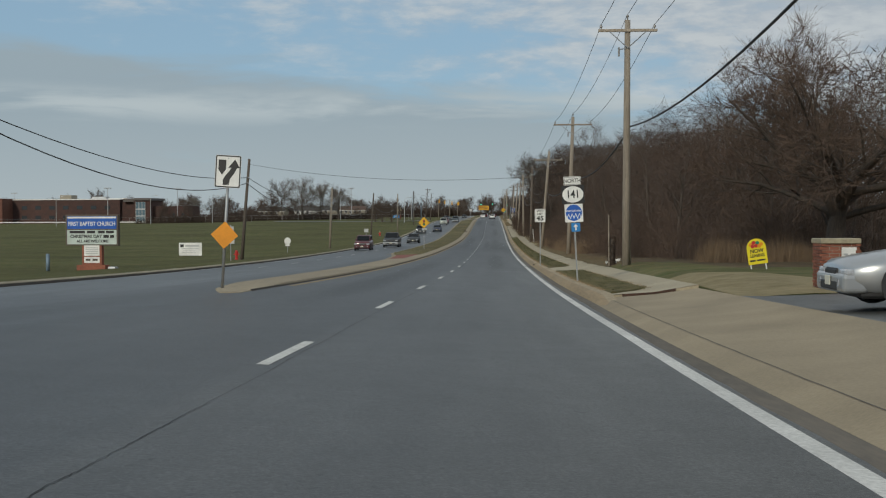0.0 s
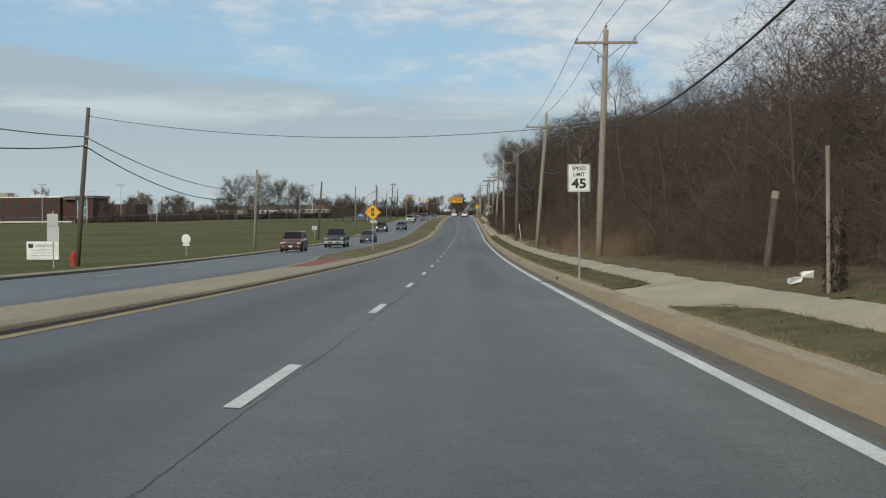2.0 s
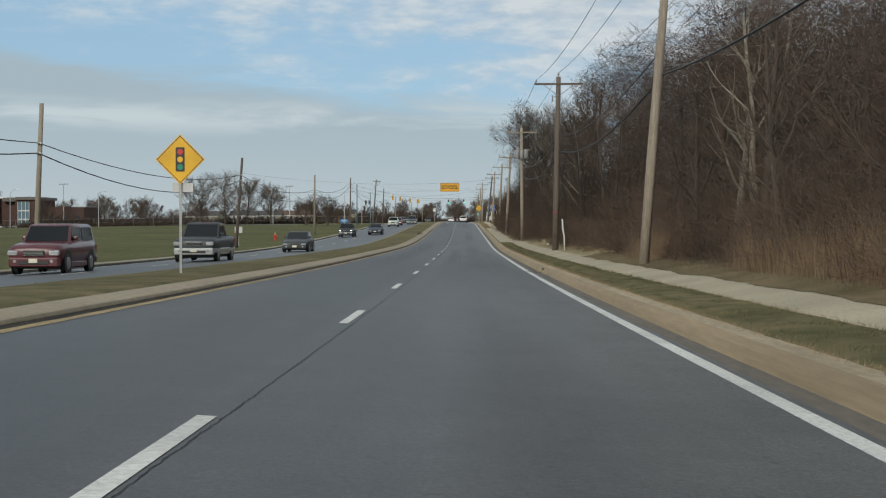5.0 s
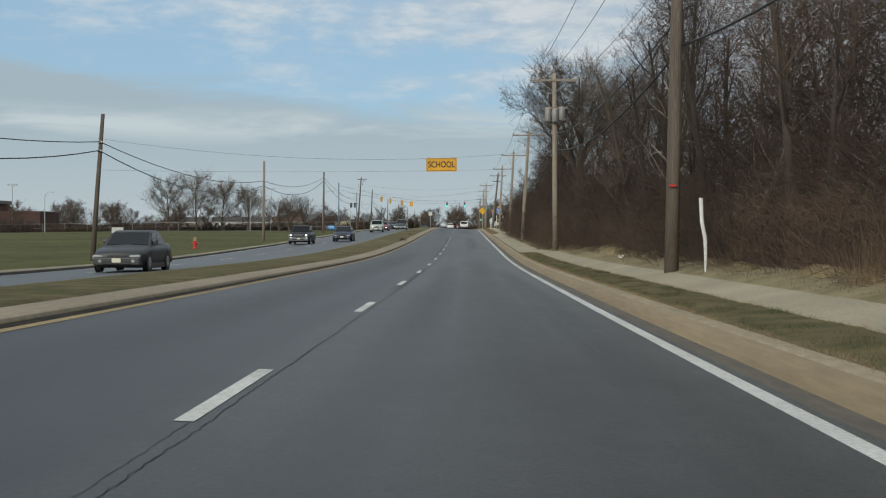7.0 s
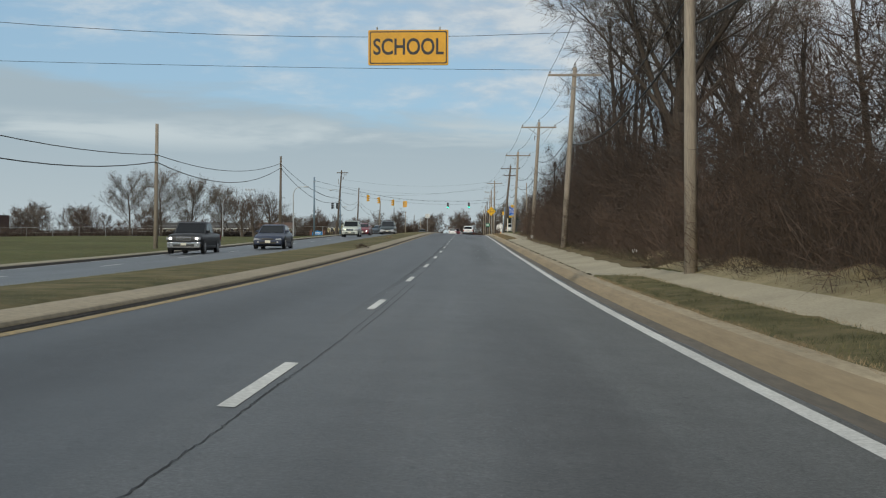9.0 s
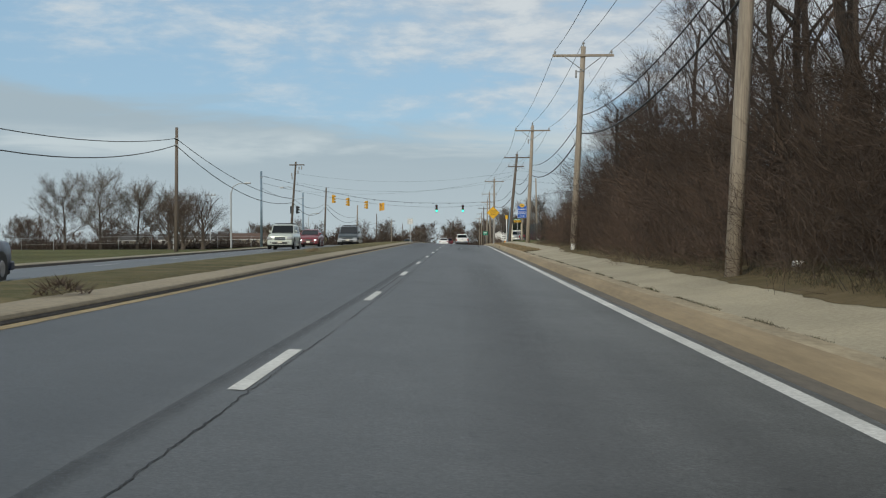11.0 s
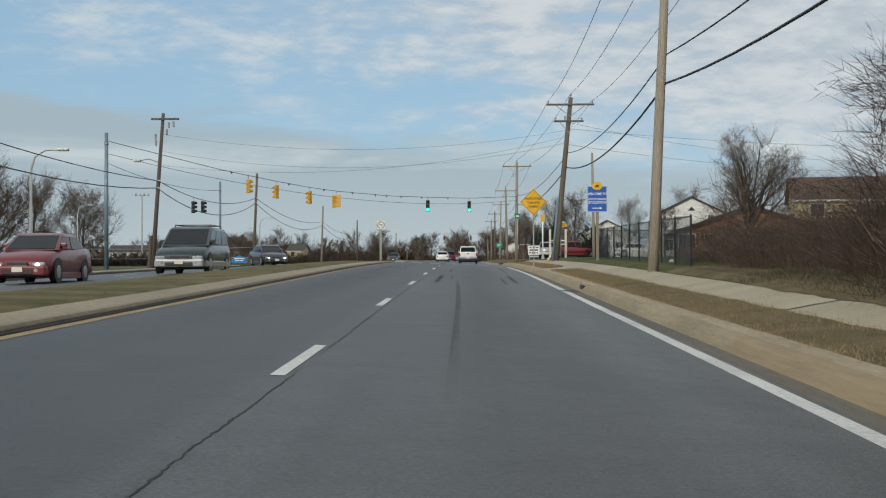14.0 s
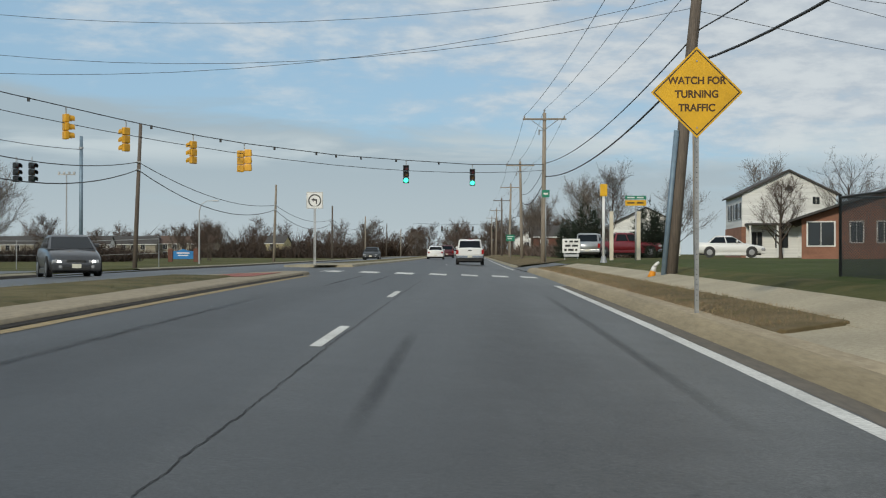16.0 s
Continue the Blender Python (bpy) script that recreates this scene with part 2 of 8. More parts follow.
GUTTER = mat("silted_gutter", (0.150, 0.126, 0.098), (0.105, 0.092, 0.075), 5, 0.95, bump=0.15, big=0.4, stretch=(2.0, 0.4, 1.0), world_pos=True)
# near-black: painted shade at the curb feet, dirt on slab lips
GRIME_SHADE = mat("curb_grime", (0.045, 0.04, 0.035), (0.09, 0.075, 0.06), 9, 0.95, bump=0.3, big=0.8, world_pos=True)
RUST_LIP = mat("rusty_slab_edge", (0.085, 0.04, 0.027), (0.05, 0.03, 0.022), 12, 0.9, bump=0.2, big=2.0)
LINE_W = mat("white_road_paint", (0.72, 0.71, 0.67), (0.50, 0.49, 0.46), 22, 0.7, bump=0.1, big=0.6, world_pos=True)
LINE_Y = mat("worn_yellow_paint", (0.40, 0.285, 0.12), (0.22, 0.18, 0.115), 16, 0.8, bump=0.1, big=0.5, world_pos=True)
CRACK = mat("tar_crack", (0.018, 0.018, 0.02), (0.035, 0.034, 0.034), 12, 0.75, bump=0.2, world_pos=True)


def stain_mat(name, c, most, rough=0.7):
    """A thin worn film on the road, fading out towards its sides and ends."""
    m, b = base_mat(name, rough)
    pos = m.node_tree.nodes.new("ShaderNodeNewGeometry").outputs["Position"]
    b.inputs["Base Color"].default_value = (*c, 1)
    fine = noise_tex(m, pos, 7.0, 5.0, 0.7, (1.0, 0.25, 1.0))
    sp = m.node_tree.nodes.new("ShaderNodeSeparateXYZ")
    lk(m, m.node_tree.nodes.new("ShaderNodeTexCoord").outputs["Generated"], sp.inputs[0])
    across = ramp(m, sp.outputs[0], [(0.0, 0.0), (0.3, 0.8), (0.5, 1.0), (0.7, 0.8), (1.0, 0.0)])
    along = ramp(m, sp.outputs[1], [(0.0, 0.0), (0.25, 1.0), (0.75, 1.0), (1.0, 0.0)])
    a = rgbmix(m, 1.0, across, along, "MULTIPLY")
    lk(m, rgbmix(m, 1.0, a, ramp(m, fine, [(0.3, 0.45 * most), (0.65, most)]), "MULTIPLY"), b.inputs["Alpha"])
    return m


RUBBER = stain_mat("rubber_tyre_mark", (0.016, 0.017, 0.019), 0.66)
FAINT = stain_mat("faint_tyre_mark", (0.018, 0.019, 0.021), 0.34)
OIL = stain_mat("oil_stain", (0.020, 0.020, 0.020), 0.14)
PAVER = mat("red_pavers", (0.27, 0.085, 0.06), (0.19, 0.065, 0.05), 12, 0.9, bump=0.25, big=0.5, world_pos=True, var=0.2)
POLE = mat("weathered_pole_wood", (0.35, 0.30, 0.24), (0.22, 0.185, 0.15), 7, 0.9, bump=0.3, big=0.9, stretch=(6, 6, 0.35), var=0.18)
POLE_DARK = mat("tarred_pole_wood", (0.16, 0.13, 0.105), (0.085, 0.07, 0.06), 7, 0.9, bump=0.3, big=0.9, stretch=(6, 6, 0.35), var=0.15)
STEEL = mat("galvanised_steel", (0.42, 0.43, 0.44), (0.33, 0.34, 0.35), 9, 0.5, 0.7, bump=0.05)
STEEL_BLUE = mat("blue_grey_steel", (0.20, 0.28, 0.35), (0.16, 0.22, 0.28), 5, 0.55, 0.3, bump=0.05)
WIRE = mat("black_cable", (0.018, 0.018, 0.02), (0.03, 0.03, 0.03), 4, 0.6, bump=0)
CERAMIC = mat("grey_insulator", (0.30, 0.29, 0.28), (0.22, 0.22, 0.22), 8, 0.35, bump=0)
BARK = mat("dark_bark", (0.10, 0.078, 0.062), (0.052, 0.042, 0.035), 9, 0.95, bump=0.6, big=1.2, stretch=(3, 3, 0.5), var=0.25)
BARK_PALE = mat("pale_bark", (0.34, 0.31, 0.26), (0.16, 0.14, 0.115), 5, 0.9, bump=0.4, big=1.0, var=0.15)
TWIG = mat("brown_twigs", (0.112, 0.079, 0.061), (0.070, 0.050, 0.040), 3, 0.9, bump=0, big=0.4, var=0.28)
TWIG_RED = mat("reddish_twigs", (0.118, 0.077, 0.056), (0.070, 0.048, 0.036), 3, 0.9, bump=0, big=0.4, var=0.28)
TWIG_GREY = mat("grey_twigs", (0.165, 0.137, 0.115), (0.11, 0.092, 0.078), 3, 0.9, bump=0, big=0.4, var=0.2)
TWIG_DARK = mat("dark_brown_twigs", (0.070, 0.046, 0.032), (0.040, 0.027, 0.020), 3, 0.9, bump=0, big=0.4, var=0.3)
BARK_DARK = mat("blackish_bark", (0.055, 0.044, 0.037), (0.028, 0.023, 0.020), 9, 0.95, bump=0.6, big=1.2, stretch=(3, 3, 0.5), var=0.25)
STRAW_PALE = mat("pale_dead_grass", (0.36, 0.265, 0.155), (0.22, 0.155, 0.09), 3, 0.9, bump=0, big=0.8, var=0.2)
LAWN_DRY = grass_mat("dry_lawn_grass", (0.095, 0.108, 0.040), (0.19, 0.165, 0.080), (0.12, 0.10, 0.06), 0.45)
STRAW_GROUND = grass_mat("flattened_straw", (0.24, 0.20, 0.11), (0.38, 0.315, 0.19), (0.17, 0.135, 0.08), 0.65)
CURB_CREST = mat("grit_covered_crest", (0.40, 0.325, 0.215), (0.29, 0.23, 0.15), 6, 0.95, bump=0.15, big=0.6, stretch=(2.0, 0.5, 2.0), world_pos=True)
STRAW = mat("dry_grass_straw", (0.24, 0.165, 0.10), (0.14, 0.098, 0.064), 3, 0.9, bump=0, big=0.8, var=0.2)
BLADE = mat("grass_blades", (0.105, 0.108, 0.046), (0.21, 0.168, 0.085), 1.5, 0.9, bump=0, big=0.5, world_pos=True)
BRICK = mat("red_brick", (0.26, 0.095, 0.058), (0.19, 0.07, 0.046), 8, 0.9, bump=0.2, big=1.0, var=0.22)
MORTAR = mat("mortar", (0.40, 0.36, 0.31), (0.33, 0.30, 0.26), 20, 0.95, bump=0.2)

# ---- plan of the road: height and sideways drift of its line along y ----
ROAD_Z = [(-400.0, 8.0), (-200.0, 4.6), (-100.0, 2.45), (-20.0, 0.52), (20.0, -0.52), (60.0, -1.37), (100.0, -1.94), (140.0, -2.26), (180.0, -2.37),
          (220.0, -2.28), (260.0, -1.68), (300.1, -0.88), (340.1, -0.10), (380.2, 0.64), (420.2, 1.10), (460.2, 1.38), (500.2, 1.70), (560.0, 2.2),
          (640.0, 2.9), (760.0, 3.6), (900.0, 4.0), (1500.0, 4.4), (3200.0, 5.0)]
ROAD_X = [(-400.0, 0.1), (-20.0, 0.11), (20.0, -0.09), (60.0, 0.06), (140.0, 0.03), (220.0, 0.11), (260.0, 0.15), (300.0, 0.06), (340.0, -0.02),
          (380.0, -0.09), (420.0, -0.14), (500.0, -0.09), (560.0, 0.0), (3200.0, 0.0)]


def spline(nodes):
    ys, vs = np.array([n[0] for n in nodes]), np.array([n[1] for n in nodes])
    slopes = np.gradient(vs, ys)

    def f(y):
        i = int(np.clip(np.searchsorted(ys, y) - 1, 0, len(ys) - 2))
        h = ys[i + 1] - ys[i]
        s = (y - ys[i]) / h
        return float((2 * s**3 - 3 * s**2 + 1) * vs[i] + (s**3 - 2 * s**2 + s) * h * slopes[i] + (-2 * s**3 + 3 * s**2) * vs[i + 1] + (s**3 - s**2) * h * slopes[i + 1])

    return f


road_z, road_x = spline(ROAD_Z), spline(ROAD_X)
# cross-section: height over the road's line at each distance u to its right
ROAD_H = [(-16.75, -0.12), (-12.8, 0.06), (-8.9, 0.15), (-4.9, 0.245), (2.6, -0.13), (3.0, -0.145)]
LAND_H = [(-900, -3.0), (-160, -1.7), (-110, -1.0), (-60, -0.35), (-28, -0.45), (-22, -0.18), (-19, -0.02), (-17.1, 0.04), (-16.9, -0.5), (3.0, -0.5), (3.3, -0.2), (4.3, -0.02), (5.4, 0.24),
          (6.0, 0.40), (7.0, 0.48), (14, 0.52), (60, 0.55), (900, 0.5)]


def interp(table, u):
    return float(np.interp(u, [a for a, b in table], [b for a, b in table]))


def on_road(u, y, up=0.0):
    return Vector((road_x(y) + u, y, road_z(y) + interp(ROAD_H, u) + up))


def on_land(u, y, up=0.0):
    return Vector((road_x(y) + u, y, road_z(y) + interp(LAND_H, u) + up))


def obj(name, verts, faces, material=None, parent=None, label="", smooth=False):
    me = bpy.data.meshes.new(name)
    me.from_pydata([tuple(v) for v in verts], [], faces)
    me.update()
    if material:
        me.materials.append(material)
    if smooth:
        me.polygons.foreach_set("use_smooth", [True] * len(me.polygons))
    ob = new(name, me)
    if parent:
        ob.parent = parent
    if label:
        ob["label"] = label
    return ob


def part(name, bm, material, parent=None, label="", smooth=False):
    me = bpy.data.meshes.new(name)
    bm.normal_update()
    bm.to_mesh(me)
    bm.free()
    if material:
        me.materials.append(material)
    if smooth:
        me.polygons.foreach_set("use_smooth", [True] * len(me.polygons))
    ob = new(name, me)
    if parent:
        ob.parent = parent
    if label:
        ob["label"] = label
    return ob


def thing(name, at, label, category, group="", kind="", rz=0.0, rx=0.0, ry=0.0):
    ob = new(name)
    ob.empty_display_size = 0.3
    ob.matrix_basis = pose(*at, rx, ry, rz)
    return tagged(ob, label, category, group, kind)


def ysteps(y0, y1, step=4.0):
    n = max(1, int(round((y1 - y0) / step)))
    return [y0 + (y1 - y0) * i / n for i in range(n + 1)]


def loft(name, section, ys, material, where=on_road, parent=None, label="", cap=False):
    """A strip along the road: section gives (u, up) pairs, or is a function of y that does."""
    verts, faces = [], []
    rows = [section(y) if callable(section) else section for y in ys]
    k = len(rows[0])
    for y, row in zip(ys, rows):
        verts += [where(u, y, up) for u, up in row]
    for i in range(len(ys) - 1):
        for j in range(k - 1):
            a = i * k + j
            faces.append((a, a + 1, a + k + 1, a + k))
    if cap:
        faces += [tuple(range(k)), tuple(reversed(range((len(ys) - 1) * k, len(ys) * k)))]
    return obj(name, verts, faces, material, parent, label)


# ---- ground, reaching the horizon ----
us = [-900, -500, -300, -160, -110, -60, -40, -28, -22, -19, -17.1, -16.9, -10, 3.0, 3.3, 4.3, 5.4, 6.0, 7.0, 10, 14, 25, 60, 150, 400, 900]
gy = [-400, -250, -150, -100, -60] + ysteps(-40, 560, 8) + [600, 650, 700, 760, 830, 900, 1100, 1500, 2200, 3200]
ground = loft("ground", lambda y: [(u, -0.5 * float(np.clip((40 - y) / 8, 0, 1)) if 3.2 < u < 100 else 0.0) for u in us], gy, GRASS, on_land)
tagged(ground, "wide field of dull green winter grass", "ground", kind="structure")
woods_floor = loft("ground_litter", lambda y: [(float(np.interp(y, [44, 160, 200], [6.3, 6.2, 5.75])) + 0.25 * math.sin(y * 0.35) + 0.2 * noise.noise((y * 0.9, 6, 2)), -0.03), (float(np.interp(y, [44, 160, 200], [6.8, 6.7, 6.25])), 0.03), (8.5, 0.05), (14, 0.06), (30, 0.06), (60, 0.06)], ysteps(44, 357, 1.5), LITTER, on_land)
edge_grass = loft("ground_edge", lambda y: [(5.02 if 240 < y < 312 else 5.5, -0.03), (float(np.interp(y, [234, 242, 308, 320], [5.75, 5.2, 5.2, 5.75])), 0.012), (6.0, 0.016), (7.0, 0.016)], ysteps(60, 357, 1.5), VERGE_DRY, on_land)
tagged(edge_grass, "narrow strip of dry weeds between sidewalk and wood", "weeds", kind="structure")
tagged(woods_floor, "brown leaf litter and dead weeds under the trees", "ground", kind="structure")

# ---- road ----
ry_ = [-300, -150, -80, -40] + ysteps(-30, 560, 4) + [600, 640, 700, 760, 830, 900]
road = loft("road", [(u, 0.0) for u in (-16.75, -14.8, -12.8, -10.8, -8.9, -6.9, -4.9, -3.2, -1.6, 0, 1.3, 2.98)], ry_, ASPHALT)
tagged(road, "worn grey asphalt of a divided highway", "road", kind="structure")
def curb_dx(y):
    return interp([(32, 0.0), (48, -0.13), (100, -0.13), (150, -0.02), (190, 0.0)], y)


gutter = loft("gutter", lambda y: [(2.66 + curb_dx(y) + 0.04 * noise.noise((y * 0.5, 5, 5)) + 0.02 * noise.noise((y * 2.1, 1, 5)), 0.004), (2.80 + curb_dx(y), 0.006), (2.97 + curb_dx(y), 0.008)], ysteps(-20, 405, 0.5), GUTTER)
tagged(gutter, "line of dark grit at the curb foot", "gutter", kind="structure")

# lane dashes: 3.05 m long every 12.19 m
for lane_u, first, last, name in ((-1.62, -3, 38, "lane_dash"), (-12.75, 6, 34, "far_lane_dash")):
    for k in range(first, last):
        y0 = 12.192 * k
        if 402 < y0 < 440:
            continue
        loft("dash", [(lane_u - 0.03, 0.005), (lane_u + 0.09, 0.005)], [y0, y0 + 1.05, y0 + 2.1, y0 + 3.15], LINE_W, on_road, road)
EDGE = [(-30, 2.50), (20, 2.50), (44, 2.36), (60, 2.32), (92, 2.345), (148, 2.425), (196, 2.485), (280, 2.475), (328, 2.51), (375, 2.55), (405, 2.56)]
YELLOW = [(28, -4.68), (60, -4.68), (100, -4.66), (190, -4.55), (404, -4.54)]
loft("edge_line", lambda y: [(interp(EDGE, y) - 0.095 + 0.006 * noise.noise((y * 2.1, 2, 6)), 0.005), (interp(EDGE, y) + 0.09 + 0.006 * noise.noise((y * 2.1, 8, 6)), 0.005)], ysteps(-30, 405, 1.5), LINE_W, on_road, road)
loft("edge_line", [(2.38, 0.005), (2.53, 0.005)], ysteps(440, 760, 8), LINE_W, on_road, road)
loft("yellow_line", lambda y: [(interp(YELLOW, y) - 0.10 + 0.03 * noise.noise((y * 0.9, 3, 8)), 0.005), (interp(YELLOW, y) + 0.05 + 0.02 * noise.noise((y * 1.3, 6, 8)), 0.005)], ysteps(34, 402, 0.8), LINE_Y, on_road, road, "worn faded yellow edge line")
loft("edge_line", [(-16.45, 0.005), (-16.33, 0.005)], ysteps(60, 400, 5), LINE_W, on_road, road)
loft("edge_line", [(-9.15, 0.005), (-9.03, 0.005)], ysteps(118, 400, 5), LINE_Y, on_road, road)
for j in range(7):
    u0 = -5.0 + j * 1.16
    loft("crosswalk_bar", [(u0, 0.005), (u0 + 0.62, 0.005)], ysteps(408.5 + 1.2 * j, 411.2 + 1.2 * j, 1.0), LINE_W, on_road, road)

# paving joint and cracks beside the dashes
rng = random.Random(4)


def wobble(y, a=0.09, s=0.0):
    return a * (0.9 * noise.noise((y * 0.05, s, 0)) + 0.3 * noise.noise((y * 0.4, s, 4)) + 0.16 * noise.noise((y * 2.6, s, 7)) + 0.30 * noise.noise((y * 7.0, s, 1)) + 0.24 * noise.noise((y * 19.0, s, 5)))


def crack(u0, ya, yb, width, seed, step=0.4, amp=0.09, material=CRACK, name="crack"):
    def sec(y):
        w = width * (0.35 + 0.9 * abs(noise.noise((y * 0.45, seed, 2))) + 0.35 * abs(noise.noise((y * 2.7, seed, 9))) + 0.9 * max(0.0, noise.noise((y * 8.5, seed, 3))))
        e = min(1.0, (y - ya) / 1.5 + 0.05, (yb - y) / 1.5 + 0.05)
        c = u0 + wobble(y, amp, seed)
        return [(c - w * e / 2, 0.004), (c + w * e / 2, 0.004)]
    return loft(name, sec, ysteps(ya, yb, step), material, on_road, road)


def film(u0, ya, yb, w, material, name):
    return loft(name, [(u0 - w / 2, 0.0035), (u0 + w / 2, 0.0035)], ysteps(ya, yb, 2.0), material, on_road, road)


for i, (ya, yb) in enumerate(((-6, 58), (58, 130), (131, 190), (190, 262), (263, 330), (331, 404))):
    crack(-1.47, ya, yb, 0.008 if ya < 0 else 0.015, i * 3.1, 0.05, 0.055)
for i, (ya, yb) in enumerate(((66, 84), (138, 160), (268, 291))):
    crack(-1.40 - 0.16 * (i % 2), ya, yb, 0.008, 140 + i * 1.9, 0.13, 0.05)
# ravelled edges of the joint: short ragged runs beside the main crack
for i, (u0, ya, yb, w) in enumerate(((-1.62, 178, 193, 0.04), (-1.33, 214, 231, 0.04), (-1.60, 268, 284, 0.06), (-1.66, 314, 324, 0.05))):
    crack(u0, ya, yb, w * 0.42, 300 + i * 2.3, 0.07, 0.045)
for u0, ya, yb, w in ((-1.50, 176, 204, 0.20), (-1.52, 304, 326, 0.18)):
    film(u0, ya, yb, w, FAINT, "sealed_joint")
for i, (u0, ya, yb) in enumerate(((-1.75, 214, 318),)):
    film(u0, ya, yb, 0.17, FAINT, "sealed_joint")
for i, (u0, ya, yb, w) in enumerate(((-0.95, 355.5, 367, 0.24), (-0.57, 359.5, 367, 0.13), (1.48, 358.5, 371.5, 0.22), (1.10, 357, 366, 0.16), (-0.75, 372, 381, 0.2), (1.65, 372, 396, 0.2),
                                     (-2.6, 396, 408, 0.14), (-3.3, 394, 407, 0.12), (-3.6, 366, 388, 0.16))):
    film(u0, ya, yb, w * 0.85, RUBBER if i in (0, 2) else FAINT, "tyre_mark")
loft("tyre_mark", lambda y: [(interp([(326, -0.19), (345, -0.24), (364, -0.40)], y) + q, 0.0035) for q in (-0.05, 0.05)], ysteps(326, 364, 2.0), FAINT, on_road, road)
for i, (u0, ya, yb, w) in enumerate(((0.55, 140, 232, 1.5), (0.5, 60, 128, 1.1), (0.6, 246, 300, 1.1), (0.4, 318, 402, 1.2), (-3.3, 150, 240, 1.3), (-3.4, 320, 400, 1.3), (-3.2, 20, 90, 1.1), (1.6, 150, 210, 0.7), (-0.6, 156, 215, 0.7))):
    film(u0, ya, yb, w * 1.2, OIL, "oil_stain")

# ---- curbs, pavement and verge on the right ----
def broken(y):
    return 0.012 * noise.noise((y * 1.7, 3, 3))


def low(y):
    return float(np.clip((y - 29.0) / 3.5, 0.1, 1))


def curb_face(y):
    d, k, b = curb_dx(y), low(y), broken(y)
    return [(2.90 + d + b, -0.02), (2.93 + d + b, 0.012), (2.965 + d + b, 0.07 * k), (3.02 + d + b, 0.14 * k), (3.09 + d, 0.19 * k), (3.15 + d, 0.207 * k)]


curb_r = loft("curb", curb_face, ysteps(29.2, 334, 0.75), CURB_BROWN, cap=True)
tagged(curb_r, "sloped concrete curb stained orange brown with grit", "curb", kind="structure")
curb_tan = loft("curb_tan", curb_face, ysteps(334, 434, 0.9), CURB_TAN)
tagged(curb_tan, "broken tan concrete curb before the crossing", "curb", kind="structure")
loft("curb_top", lambda y: [(3.15 + curb_dx(y), 0.207 * low(y)), (3.20 + curb_dx(y), 0.214 * low(y)), (3.40 + curb_dx(y) + 0.05 * noise.noise((y * 0.7, 8, 3)) + 2 * broken(y * 1.3), 0.222 * low(y)), (3.46 + curb_dx(y), -0.1)], ysteps(29.2, 434, 0.5), CURB_CREST, on_road, curb_r, "tan crest of the curb")
curb_far = loft("curb_far", [(2.98, -0.02), (3.06, 0.125), (3.10, 0.145), (3.24, 0.15), (3.24, -0.1)], ysteps(451, 900, 8), CONCRETE)
tagged(curb_far, "concrete curb beyond the crossing", "curb", kind="structure")


def verge_top(u):
    return float(np.interp(u, [3.2, 4.4, 5.55, 7], [0.045, 0.115, 0.32, 0.5]))


def on_verge(u, y, up=0.0):
    return Vector((road_x(y) + u, y, road_z(y) + verge_top(u) + up))


def strip(name, ya, yb, label, nose=2.2):
    def sec(y):
        e = min(1.0, (y - ya) / nose, (yb - y) / nose)
        e = max(0.03, e) ** 0.6
        inner = 3.38 + curb_dx(y)
        outer = inner + (4.46 - inner) * e + 0.05 * noise.noise((y * 0.8, 1, 5))
        return [(inner - 0.01, -0.2), (inner, 0.0), (inner + 0.04, 0.03), (inner + (outer - inner) * 0.5, 0.055), (outer, 0.035), (outer + 0.02, -0.05)]
    ob = loft(name, sec, ysteps(ya, yb, 0.8), VERGE if ya < 250 else VERGE_DRY, on_verge, cap=True)
    return tagged(ob, label, "grass strip", kind="structure")


STRIPS = [(33.2, 62.6), (71.4, 236), (321.6, 374.4), (380.3, 432)]
for ya, yb in STRIPS:
    strip("grass_strip", ya, yb, "strip of patchy brown and green grass behind the curb", 0.7 if ya > 379 else 2.2)
def walk_edge(y):
    return float(np.interp(y, [32, 60, 230, 240, 310, 322], [5.45, 5.55, 5.55, 5.0, 5.0, 5.5])) + 0.03 * noise.noise((y * 0.6, 9, 1))


sidewalk = loft("pavement", lambda y: [(3.24 + curb_dx(y), -0.008), (4.4, -0.008), (walk_edge(y), -0.008), (walk_edge(y), -0.12)], ysteps(32.4, 434, 2.0), WALK, on_verge, cap=True)
tagged(sidewalk, "narrow concrete sidewalk along the highway", "sidewalk", kind="structure")

for y in ysteps(32.4, 433.4, 1.52)[:-1]:
    inner = 4.40 if any(a < y + 0.76 < b for a, b in STRIPS) else 3.42 + curb_dx(y)
    tilt = 0.003 * noise.noise((y * 3.1, 0, 2))
    loft("slab", lambda v: [(inner, -0.03), (inner + 0.012, 0.0 + tilt), ((inner + walk_edge(y)) / 2, 0.002 + tilt), (walk_edge(y) - 0.012, tilt), (walk_edge(y), -0.1)], [y + 0.004, y + 0.76, y + 1.516], WALK, on_verge, sidewalk)
